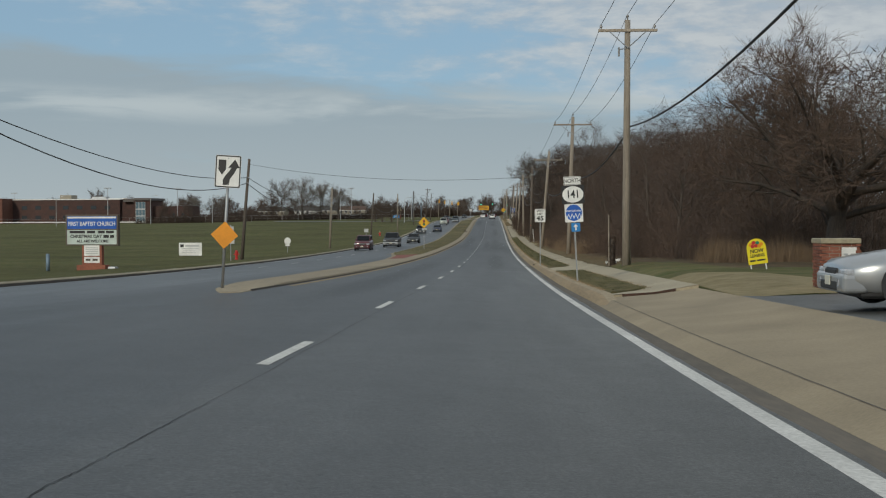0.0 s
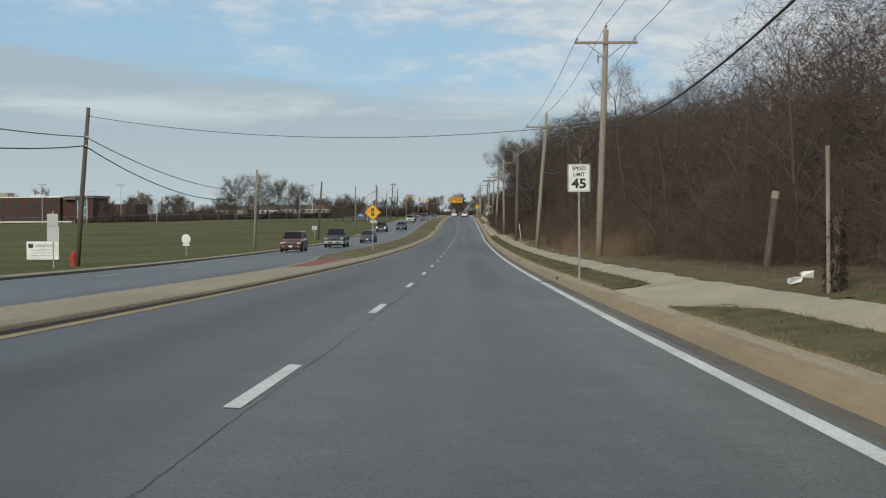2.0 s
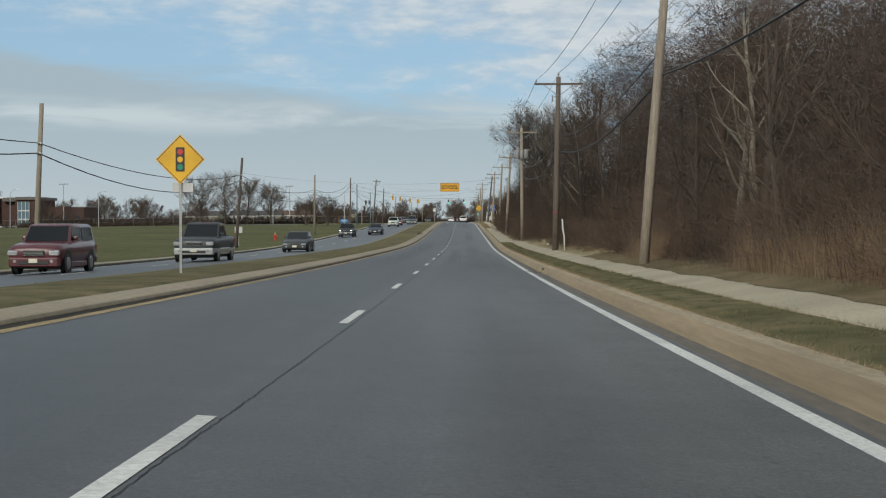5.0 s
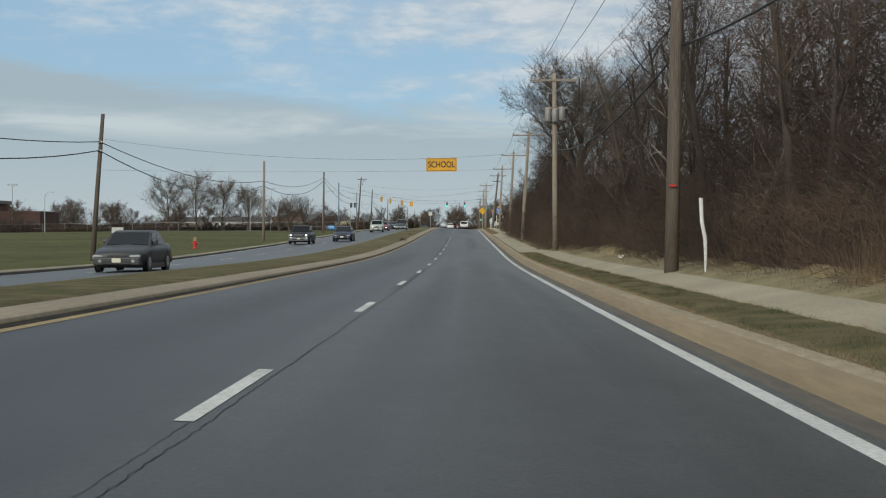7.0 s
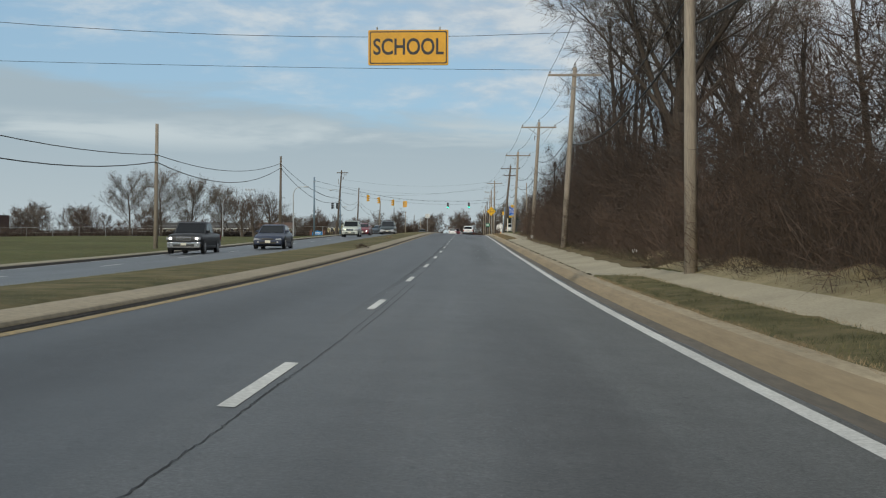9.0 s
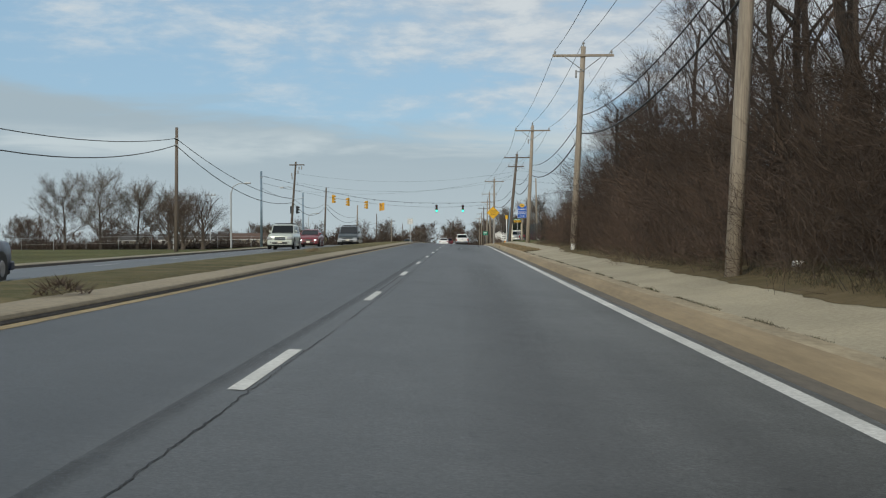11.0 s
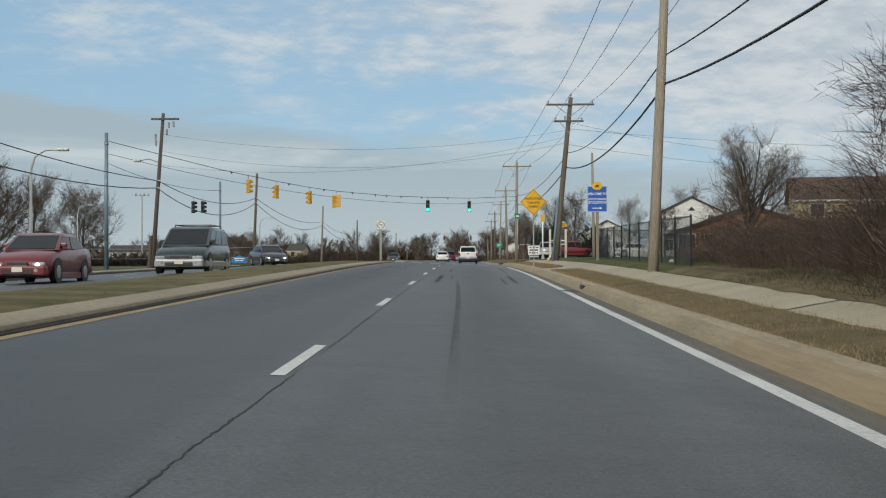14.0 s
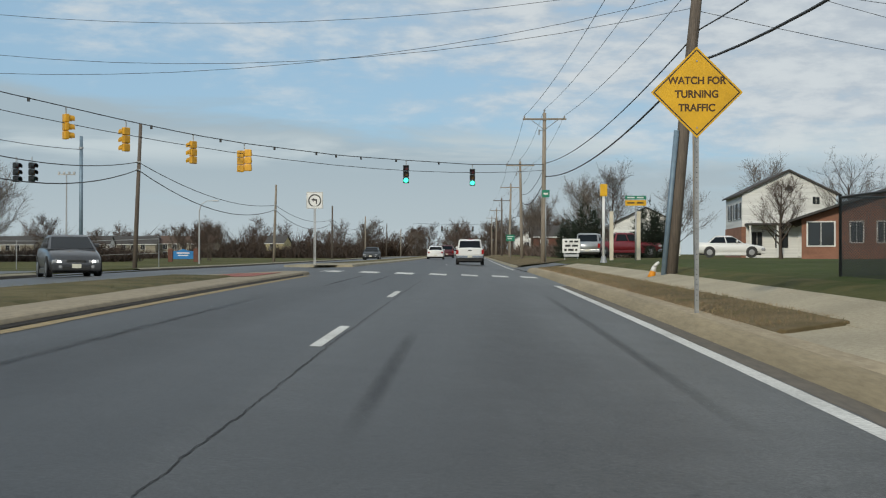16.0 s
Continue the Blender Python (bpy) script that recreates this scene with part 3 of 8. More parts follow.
# soil and dead grass creeping over both edges of the sidewalk
for ya, yb in ((60, 166), (239, 345)):
    creep_out = loft("pavement_soil", lambda y: [(walk_edge(y) - 0.04 - 0.22 * max(0.0, 0.35 + noise.noise((y * 0.33, 5, 1)) + 0.5 * noise.noise((y * 1.7, 2, 1))), 0.011), (walk_edge(y) - 0.01, 0.016), (walk_edge(y) + 0.22, 0.008), (walk_edge(y) + 0.6, -0.02)], ysteps(ya, yb, 0.4), VERGE_DRY, on_verge)
    tagged(creep_out, "soil and dead grass creeping over the sidewalk edge", "soil", kind="structure")
for ya, yb in STRIPS:
    creep_in = loft("pavement_soil_strip", lambda y: [(4.38, 0.03), (4.43, 0.014), (4.47 + 0.16 * max(0.0, 0.25 + noise.noise((y * 0.4, 7, 3)) + 0.5 * noise.noise((y * 1.9, 3, 3))), 0.011)], ysteps(ya + 2.2, yb - 2.2, 0.4), VERGE if ya < 250 else VERGE_DRY, on_verge)
    tagged(creep_in, "ragged grass edge creeping over the sidewalk", "grass", kind="structure")
straw_bed = loft("ground_straw", lambda y: [(5.50 + 0.06 * noise.noise((y * 0.9, 6, 4)), 0.022), (5.75, 0.030), (6.1, 0.040), (6.6 + 0.5 * noise.noise((y * 0.25, 4, 4)), 0.06), (7.1 + 0.9 * noise.noise((y * 0.2, 1, 4)), 0.06), (7.6 + 0.9 * noise.noise((y * 0.2, 1, 4)), -0.02)], ysteps(166, 238, 0.7), STRAW_GROUND, on_land)
tagged(straw_bed, "bed of flattened pale straw before the wood", "straw", kind="structure")
far_verge = loft("pavement_verge", [(3.22, 0.0), (3.6, 0.03), (5.0, 0.02), (6.4, 0.03)], ysteps(451, 900, 8), VERGE_DRY, on_verge)
tagged(far_verge, "dry grass verge beyond the crossing", "verge", kind="structure")

# ---- driveway with apron at the start ----
apron = loft("pavement_apron", [(2.90, -0.01), (2.92, 0.012), (3.05, 0.05), (3.22, 0.12), (4.4, 0.215), (5.45, 0.36), (5.46, 0.1)], ysteps(-20, 32.4, 1.9), APRON, cap=True)
loft("apron_joint", lambda y: [(3.25 + 0.012 * noise.noise((y * 1.3, 2, 2)), 0.1265), (3.268 + 0.012 * noise.noise((y * 1.3, 2, 2)), 0.128)], ysteps(-20, 30.6, 0.6), GUTTER, on_road, apron)
loft("slab_end", [(3.3, -0.3), (3.3, -0.012), (4.4, -0.012), (5.44, -0.012), (5.44, -0.35)], [32.41, 32.5], WALK, on_verge, sidewalk, cap=True)
loft("rusty_lip", [(3.62, -0.07), (3.62, 0.002), (4.4, 0.004), (4.9, 0.003), (4.9, -0.07)], [32.34, 32.40, 32.47], RUST_LIP, on_verge, apron, "rust-red slab edge", cap=True)
for y0, ua, ub in ((71.7, 4.1, 5.5), (375.9, 4.4, 5.5), (119.0, 4.5, 5.4), (338.0, 4.4, 5.5)):
    loft("lip", [(ua, 0.006), ((ua + ub) / 2, 0.012), (ub, 0.008)], [y0, y0 + 0.05, y0 + 0.09], GRIME_SHADE, on_verge, sidewalk, "raised dirty slab lip")
tagged(apron, "tan concrete driveway apron with a crack", "pavement", kind="structure")
drive = loft("road_driveway", [(5.44, 0.0), (5.44, 0.205), (6, 0.19), (7.4, 0.245), (9, 0.26), (16, 0.32), (30, 0.4)], ysteps(-20, 28.5, 2.5), ASPHALT, lambda u, y, up: Vector((road_x(y) + u, y, road_z(y) + up)))
tagged(drive, "dark asphalt driveway of the housing estate", "driveway", kind="structure")

def fall(y):
    return float(np.clip((34 - y) / 7, 0, 1))


lawn_dry = loft("ground_dry_lawn", lambda y: [(5.42, -0.5), (5.48, 0.02 - 0.1 * fall(y)), (6.0, 0.04 - 0.27 * fall(y)), (7.0, 0.05 - 0.3 * fall(y)), (9, 0.05 - 0.3 * fall(y)), (13, 0.05 - 0.3 * fall(y)), (18, 0.05 - 0.3 * fall(y)), (40, -0.2)], ysteps(27.2, 60, 1.2), LAWN_DRY, on_land)
tagged(lawn_dry, "lawn of dry tan and green grass beside the driveway", "lawn", kind="structure")

straw_lawn = loft("ground_straw_lawn", lambda y: [(5.46, -0.4), (5.5, 0.032 - 0.1 * fall(y)), (6.0, 0.052 - 0.27 * fall(y)), (min(7.0, float(np.interp(y, [27, 31, 39], [7.0, 7.0, 6.1]))), 0.064 - 0.3 * fall(y)), (float(np.interp(y, [27, 31, 39], [10, 8.4, 6.2])) + 0.3 * noise.noise((y, 2, 2)), 0.062 - 0.3 * fall(y))], ysteps(27.3, 38.5, 0.7), STRAW_GROUND, on_land)
tagged(straw_lawn, "patch of pale straw where lawn meets sidewalk", "straw", kind="structure")

# ---- median: curb, concrete, pavers and grass ----
MED_BACK = [(28.2, -5.3), (31.5, -6.1), (36, -6.35), (49, -6.6), (86, -6.85), (104, -7.6), (120, -8.9), (388, -8.9), (398, -8.0), (404, -5.4)]


def med_back(y):
    return interp(MED_BACK, y)


def on_median(u, y, up=0.0):
    return Vector((road_x(y) + u, y, road_z(y) + float(np.interp(u, [-8.9, -5], [0.15, 0.245])) + up))


def med_dx(y):
    return interp([(28, 0.02), (60, 0.08), (100, 0.11), (190, 0.20), (404, 0.20)], y)


def med_section(y):
    b, d = min(med_back(y), -5.25), med_dx(y)
    k = float(np.clip((y - 28.2) / 6.0, 0.12, 1.0))
    return [(-4.90 + d, -0.03), (-4.92 + d, 0.045 * k), (-4.945 + d, 0.075 * k), (-5.0 + d, 0.088 * k), (-5.15, 0.10 * k), ((b - 5.15) / 2, 0.105 * k), (b + 0.05, 0.10 * k), (b, 0.08 * k), (b - 0.06, -0.05)]


median = loft("median", med_section, ysteps(28.4, 403.5, 1.5), MEDIAN, on_median, cap=True)
tagged(median, "raised concrete median with tan weathered curb", "median", kind="structure")
# dark strip painting the shade on the lower face of the median curb
loft("curb_grime", lambda y: [(-4.88 + med_dx(y) + 0.012 * noise.noise((y * 0.8, 4, 4)), -0.002), (-4.91 + med_dx(y), 0.018), (-4.922 + med_dx(y), 0.042)], ysteps(29.5, 402, 1.5), GRIME_SHADE, on_median, median)
med_grass = loft("median_grass", lambda y: [(-5.58 + 0.09 * noise.noise((y * 0.9, 2, 8)), 0.10), (-5.72, 0.10 + 0.035 * min(1, (y - 107) / 3)), ((med_back(y) - 5.8) / 2, 0.112 + 0.078 * min(1, (y - 107) / 3)), (med_back(y) + 0.35, 0.10 + 0.04 * min(1, (y - 107) / 3)), (med_back(y) + 0.2, 0.10)],
                 ysteps(107, 396, 1.5), VERGE, on_median)
tagged(med_grass, "median strip of short dull grass", "grass", kind="structure")
pavers_bed = loft("median_pavers", lambda y: [(-5.75, 0.108), (-6.1, 0.112), (min(med_back(y) + 0.3, -6.2), 0.108)], ysteps(88.5, 107, 1.5), PAVER, on_median)
tagged(pavers_bed, "patch of red brick paving in the median", "pavers", kind="structure")

pavers_end = loft("median_pavers_end", [(-5.1, 0.107), (-5.6, 0.111), (-6.4, 0.109)], ysteps(395.5, 400.5, 1.0), PAVER, on_median)
tagged(pavers_end, "small patch of red brick paving at the median's end", "pavers", kind="structure")
median_far = loft("median_far", lambda y: [(-4.90, -0.03), (-4.95, 0.085), (-5.0, 0.098), (-6.9, 0.12), (max(-8.9, -5.4 - (y - 420) * 0.5), 0.10), (max(-8.95, -5.45 - (y - 420) * 0.5), -0.03)], ysteps(420.3, 900, 4), CONCRETE, on_median, cap=True)
tagged(median_far, "concrete median beyond the crossing", "median", kind="structure")
med_grass_far = loft("median_grass_far", [(-5.8, 0.11), (-6.9, 0.16), (-8.4, 0.11)], ysteps(432, 900, 6), VERGE, on_median)
tagged(med_grass_far, "grass on the farther median", "grass", kind="structure")

# ---- far side curb ----
def on_far(u, y, up=0.0):
    return Vector((road_x(y) + u, y, road_z(y) - 0.12 + up))


for nm, ya, yb in (("curb_left", -20, 416), ("curb_left_far", 432, 760)):
    curb_l = loft(nm, lambda y: [(-16.72, -0.03), (-16.76, 0.06 + broken(y)), (-16.78, 0.12), (-16.84, 0.15), (-17.25, 0.16), (-17.3, 0.0)], ysteps(ya, yb, 2.5), CONCRETE, on_far)
    tagged(curb_l, "weathered concrete curb on the far side", "curb", kind="structure")
    # same dark strip up the lower part of the far curb's face
    loft("curb_grime", [(-16.70, 0.004), (-16.75, 0.10)], ysteps(ya, yb, 4), GRIME_SHADE, on_far, curb_l)

# ---- mesh helpers ----
def box(bm, x0, x1, y0, y1, z0, z1):
    vs = [bm.verts.new((x, y, z)) for x in (x0, x1) for y in (y0, y1) for z in (z0, z1)]
    for f in ((0, 1, 3, 2), (4, 6, 7, 5), (0, 4, 5, 1), (2, 3, 7, 6), (0, 2, 6, 4), (1, 5, 7, 3)):
        bm.faces.new([vs[i] for i in f])
    return vs


def bbox(x0, x1, y0, y1, z0, z1, bevel=0.0, seg=2):
    bm = bmesh.new()
    box(bm, x0, x1, y0, y1, z0, z1)
    bmesh.ops.recalc_face_normals(bm, faces=bm.faces)
    if bevel:
        bmesh.ops.bevel(bm, geom=bm.edges[:], offset=bevel, segments=seg, affect="EDGES", profile=0.6)
    return bm


def tube(bm, pts, radii, sides=8, cap=True):
    """A tube through pts, with a radius at each."""
    rings = []
    pts = [Vector(p) for p in pts]
    for i, p in enumerate(pts):
        d = (pts[min(i + 1, len(pts) - 1)] - pts[max(i - 1, 0)]).normalized()
        a = d.orthogonal().normalized() if abs(d.z) < 0.9 else Vector((1, 0, 0)) - d * d.x
        a.normalize()
        b = d.cross(a)
        r = radii[i] if isinstance(radii, (list, tuple)) else radii
        rings.append([bm.verts.new(p + (a * math.cos(t) + b * math.sin(t)) * r) for t in (2 * math.pi * k / sides for k in range(sides))])
    for r0, r1 in zip(rings, rings[1:]):
        for k in range(sides):
            bm.faces.new((r0[k], r0[(k + 1) % sides], r1[(k + 1) % sides], r1[k]))
    if cap:
        bm.faces.new(list(reversed(rings[0])))
        bm.faces.new(rings[-1])


def tube_bm(pts, radii, sides=8):
    bm = bmesh.new()
    tube(bm, pts, radii, sides)
    return bm


def prism(outline, y0, y1, axis="y"):
    """An outline in x and z, drawn out along y."""
    bm = bmesh.new()
    a = [bm.verts.new((x, y0, z)) for x, z in outline]
    b = [bm.verts.new((x, y1, z)) for x, z in outline]
    n = len(outline)
    bm.faces.new(a)
    bm.faces.new(list(reversed(b)))
    for i in range(n):
        bm.faces.new((a[i], b[i], b[(i + 1) % n], a[(i + 1) % n]))
    bmesh.ops.recalc_face_normals(bm, faces=bm.faces)
    return bm


def rounded(w, h, r, n=4, cx=0.0, cz=0.0):
    pts = []
    for sx, sz, a0 in ((1, 1, 0), (-1, 1, 90), (-1, -1, 180), (1, -1, 270)):
        for k in range(n + 1):
            a = radians(a0 + 90 * k / n)
            pts.append((cx + sx * (w / 2 - r) + r * math.cos(a), cz + sz * (h / 2 - r) + r * math.sin(a)))
    return pts


def ellipse(rx, rz, n=32, cx=0.0, cz=0.0):
    return [(cx + rx * math.cos(2 * math.pi * k / n), cz + rz * math.sin(2 * math.pi * k / n)) for k in range(n)]


def text_part(body, size, x, z, y, material, parent, align="CENTER", stretch=1.0, bold=0.0):
    cu = bpy.data.curves.new("lettering", "FONT")
    cu.body, cu.size, cu.align_x, cu.align_y, cu.extrude, cu.offset = body, size, align, "CENTER", 0.0015, bold
    tmp = bpy.data.objects.new("lettering", cu)
    me = bpy.data.meshes.new_from_object(tmp)
    bpy.data.objects.remove(tmp)
    bpy.data.curves.remove(cu)
    me.transform(Matrix.Translation((x, y, z)) @ Euler((radians(90), 0, 0)).to_matrix().to_4x4() @ Matrix.Diagonal((stretch, 1, 1, 1)))
    me.materials.clear()
    me.materials.append(material)
    ob = new("lettering", me)
    ob.parent = parent
    return ob


def flat_paint(name, c, rough=0.45, var=0.9):
    return mat(name, c, tuple(v * var for v in c), 25, rough, bump=0.03, big=1.5)


S_WHITE = flat_paint("sign_white", (0.78, 0.78, 0.76))
S_BLACK = flat_paint("sign_black", (0.02, 0.02, 0.022))
S_BLUE = flat_paint("sign_blue", (0.010, 0.10, 0.46), 0.6)
S_LBLUE = flat_paint("sign_light_blue", (0.02, 0.20, 0.50), 0.6)
S_YELLOW = flat_paint("sign_yellow", (0.75, 0.42, 0.015))
S_ORANGE = flat_paint("marker_orange", (0.80, 0.30, 0.01))
S_GREEN = flat_paint("sign_green", (0.01, 0.22, 0.13))
S_RED = flat_paint("sign_red", (0.55, 0.03, 0.025))
S_BACK = mat("bare_sign_back", (0.50, 0.51, 0.52), (0.42, 0.43, 0.44), 10, 0.5, 0.5, bump=0.03)

# ---- utility poles and wires ----
def pole_right(u, y, h, base_h, lean=(0.0, 0.0), arm=True, arm_w=3.0, arm_dz=0.45, gear=False, dark=False, r=0.17, name="utility_pole", extra_arm=False):
    p = thing(name, (road_x(y) + u, y, road_z(y) + base_h - 0.05), "weathered wooden utility pole with crossarm" if arm else "plain weathered wooden utility pole", "utility pole", "utility poles along the wood")
    ax, ay = lean
    m = POLE_DARK if dark else POLE
    top = Vector((ax * h, ay * h, h))
    part("shaft", tube_bm([(0, 0, -0.4), (ax * h * 0.33, ay * h * 0.33, h * 0.33), (ax * h * 0.66, ay * h * 0.66, h * 0.66), top], [r, r * 0.92, r * 0.82, r * 0.70], 12), m, p, smooth=True)
    arms = []
    if arm:
        zs = [h - arm_dz] + ([h - 1.5] if extra_arm else [])
        for k, z in enumerate(zs):
            w = arm_w / 2 * (0.62 if k else 1.0)
            cx, cy = ax * z, ay * z - r * 0.8
            part("crossarm", bbox(cx - w, cx + w, cy - 0.05, cy + 0.05, z - 0.06, z + 0.06, 0.012, 1), m, p)
            for s in (-1, 1):
                part("brace", tube_bm([(cx + s * w * 0.62, cy - 0.06, z - 0.05), (cx, cy - 0.04, z - 0.75)], 0.022, 5), STEEL, p)
                x = cx + s * (w - 0.12)
                part("insulator", tube_bm([(x, cy, z + 0.06), (x, cy, z + 0.12), (x, cy, z + 0.14), (x, cy, z + 0.20), (x, cy, z + 0.24)], [0.02, 0.03, 0.065, 0.055, 0.03], 8), CERAMIC, p)
                if k == 0:
                    arms.append(p.matrix_basis @ Vector((x, cy, z + 0.25)))
        part("insulator", tube_bm([(top.x, top.y, h - 0.05), (top.x, top.y, h + 0.12), (top.x, top.y, h + 0.16), (top.x, top.y, h + 0.24)], [0.03, 0.035, 0.07, 0.04], 8), CERAMIC, p)
        arms.insert(1, p.matrix_basis @ Vector((top.x, top.y, h + 0.25)))
        part("cutout", bbox(ax * h - 0.42, ax * h - 0.34, -0.14, -0.06, h - 1.55, h - 1.15, 0.02, 1), CERAMIC, p)
        part("bracket", tube_bm([(ax * h, -0.1, h - 1.2), (ax * h - 0.4, -0.1, h - 1.25)], 0.025, 5), STEEL, p)
    if gear:
        for k, (x, z) in enumerate(((-0.42, h - 2.55), (0.42, h - 2.5), (0.0, h - 2.6))):
            part("transformer", tube_bm([(x + ax * z, -0.32, z - 0.42), (x + ax * z, -0.32, z - 0.38), (x + ax * z, -0.32, z + 0.28), (x + ax * z, -0.32, z + 0.42)], [0.16, 0.19, 0.19, 0.12], 12), CERAMIC, p, "grey cylindrical transformer", True)
        part("platform", bbox(-0.75, 0.75, -0.24, -0.12, h - 2.2, h - 2.08, 0.01, 1), m, p)
    return p, arms, p.matrix_basis @ Vector((ax * h * 0.66 + r * 0.9, 0, h * 0.66)), p.matrix_basis @ Vector((ax * h * 0.57 + r * 0.9, 0, h * 0.57))


def wire(a, b, sag, r=0.016, label="black overhead wire strung between poles", name="overhead_wire", group="overhead wires", n=14):
    a, b = Vector(a), Vector(b)
    pts = []
    for k in range(n + 1):
        s = k / n
        q = a.lerp(b, s)
        q.z -= 4 * sag * s * (1 - s)
        pts.append(q - a)
    ob = part(name, tube_bm(pts, r, 5), WIRE)
    ob.location = a
    return tagged(ob, label, "wire", group)


RIGHT = [  # u, y, height, lean, arm, gear, dark, extra arm
    dict(u=5.75, y=10.0, h=10.6, lean=(0.0, 0), arm_w=2.4),
    dict(u=6.02, y=57.0, h=10.5, lean=(0.008, 0), arm_w=2.5),
    dict(u=6.05, y=101.5, h=10.5, lean=(0.035, 0), arm_w=2.9, arm_dz=0.6),
    dict(u=5.70, y=147.5, h=10.6, lean=(0.080, 0), arm_w=3.2, arm_dz=0.95),
    dict(u=5.55, y=186.6, h=10.6, lean=(0.02, 0), dark=True, r=0.2),
    dict(u=5.48, y=232.0, h=10.8, lean=(-0.008, 0), gear=True),
    dict(u=5.22, y=273.2, h=10.0, lean=(0.062, 0)),
    dict(u=5.40, y=312.0, h=9.85, lean=(0.058, 0)),
    dict(u=5.5, y=358.5, h=9.8, lean=(0.05, 0)),
    dict(u=5.49, y=402.0, h=10.2, lean=(0.100, 0), dark=True, extra_arm=True, r=0.19),
    dict(u=5.0, y=456.6, h=10.2, lean=(0.01, 0)),
    dict(u=5.4, y=505.0, h=10.2, lean=(-0.02, 0)),
    dict(u=5.4, y=552.0, h=10.2, lean=(0.02, 0)),
    dict(u=5.4, y=600.0, h=10.2, lean=(0.0, 0), dark=True),
    dict(u=5.4, y=655.0, h=10.2, lean=(0.01, 0)),
    dict(u=5.4, y=715.0, h=10.2, lean=(0.0, 0)),
]
prev = None
for d in RIGHT:
    made = pole_right(base_h=0.42, **d)
    if prev:
        for a, b in zip(prev[1], made[1]):
            wire(a, b, 0.55, 0.012)
        if d["y"] > 180:
            wire(prev[2], made[2], 0.7, 0.022)
        wire(prev[3], made[3], 0.85, 0.034, "thick black telephone cable between the poles")
    if d.get("extra_arm"):
        part("conduit", tube_bm([(-0.22, -0.12, -0.5), (0.18, -0.14, 3.9)], 0.075, 8), STEEL_BLUE, made[0], "blue-grey cable guard", True)
    prev = made
pole_right(6.2, 57.6, 6.4, 0.3, (-0.004, 0), arm=False, r=0.11)
pole_right(10.0, 424.0, 8.4, 0.48, (-0.012, 0), arm=False, r=0.12)

LEFT = [(-20.3, 52, 8.6, 0.04, 6.9), (-20.7, 110, 8.5, 0.085, 6.95), (-20.5, 167.8, 7.8, 0.045, 5.9), (-20.6, 223.5, 8.2, 0.075, 6.65), (-20.4, 284.3, 8.2, 0.01, 6.2), (-20.2, 340.3, 8.9, 0.008, 8.1), (-20.35, 403.5, 10.1, 0.072, 5.75), (-20.9, 447, 9.1, 0.04, 6.7), (-20.6, 503, 8.2, 0.03, 6.05),
        (-20.5, 560, 8.0, 0.0, 6.0), (-20.3, 618, 8.0, 0.0, 6.0), (-20.3, 680, 8.0, 0.02, 6.0), (-20.3, 745, 8.0, 0.0, 6.0)]
prevl = None
for i, (u, y, h, lean, az) in enumerate(LEFT):
    base = on_land(u, y, -0.1)
    p = thing("utility_pole", base, "leaning grey wooden utility pole with two cables" if lean > 0.03 else "grey wooden utility pole with two cables", "utility pole", "utility poles along the field")
    part("shaft", tube_bm([(0, 0, -0.4), (lean * h * 0.5, 0, h * 0.5), (lean * h, 0, h)], [0.155, 0.13, 0.105], 10), POLE_DARK if i % 2 or i == 6 else POLE, p, smooth=True)
    for z in (az, az - 0.48):
        part("clamp", bbox(lean * z - 0.14, lean * z + 0.14, -0.2, -0.05, z - 0.05, z + 0.05, 0.01, 1), STEEL, p)
    if i == 6:
        for s, dz in ((0.0, 0.25),):
            part("crossarm", bbox(lean * h - 0.75, lean * h + 1.05, -0.2, -0.1, h - 0.45, h - 0.32, 0.012, 1), POLE_DARK, p)
        for k, (x, z) in enumerate(((0.45, h - 0.75), (0.75, h - 0.7), (-0.35, h - 1.5), (-0.3, h - 1.9), (0.35, h - 1.2))):
            part("cutout", bbox(lean * z + x - 0.06, lean * z + x + 0.06, -0.22, -0.1, z - 0.2, z + 0.16, 0.02, 1), CERAMIC, p)
        part("lamp_arm", tube_bm([(lean * 6.9, 0, 6.9), (lean * 7.1 - 0.7, -0.1, 7.15), (lean * 7.1 - 1.25, -0.1, 7.05)], 0.03, 6), STEEL, p)
        part("lamp_head", bbox(lean * 7 - 1.65, lean * 7 - 1.2, -0.22, 0.02, 6.95, 7.12, 0.05, 2), STEEL, p)
        part("conduit", tube_bm([(-0.2, -0.05, 0), (lean * 2.2 - 0.2, -0.05, 2.2)], 0.12, 8), POLE_DARK, p)
    m = p.matrix_basis
    a = [m @ Vector((lean * az, -0.2, az)), m @ Vector((lean * (az - 0.48), -0.2, az - 0.48))]
    if prevl:
        wire(prevl[0], a[0], 0.95, 0.025, "black telephone cable sagging between the poles", group="field cables")
        wire(prevl[1], a[1], 1.45, 0.03, "thick black telephone cable sagging between the poles", group="field cables")
    prevl = a
# wires that fan out over the crossing
for a, b, sg in ((10.0, 10.0, 1.1), (8.9, 9.2, 1.3), (8.0, 9.6, 1.2)):
    wire(on_land(-19.65, 403.5, a - 1.4), on_land(6.25, 402.0, b - 1.9), sg, 0.007, "thin wire crossing over the junction")
for z, x1, z1 in ((9.0, 30.0, 7.0), (7.6, 34.0, 6.2), (8.6, 40.0, 8.2)):
    wire(on_land(6.25, 402.0, z - 0.4), on_land(x1, 418.0, z1), 0.5, 0.009, "thin service wire running to the houses")
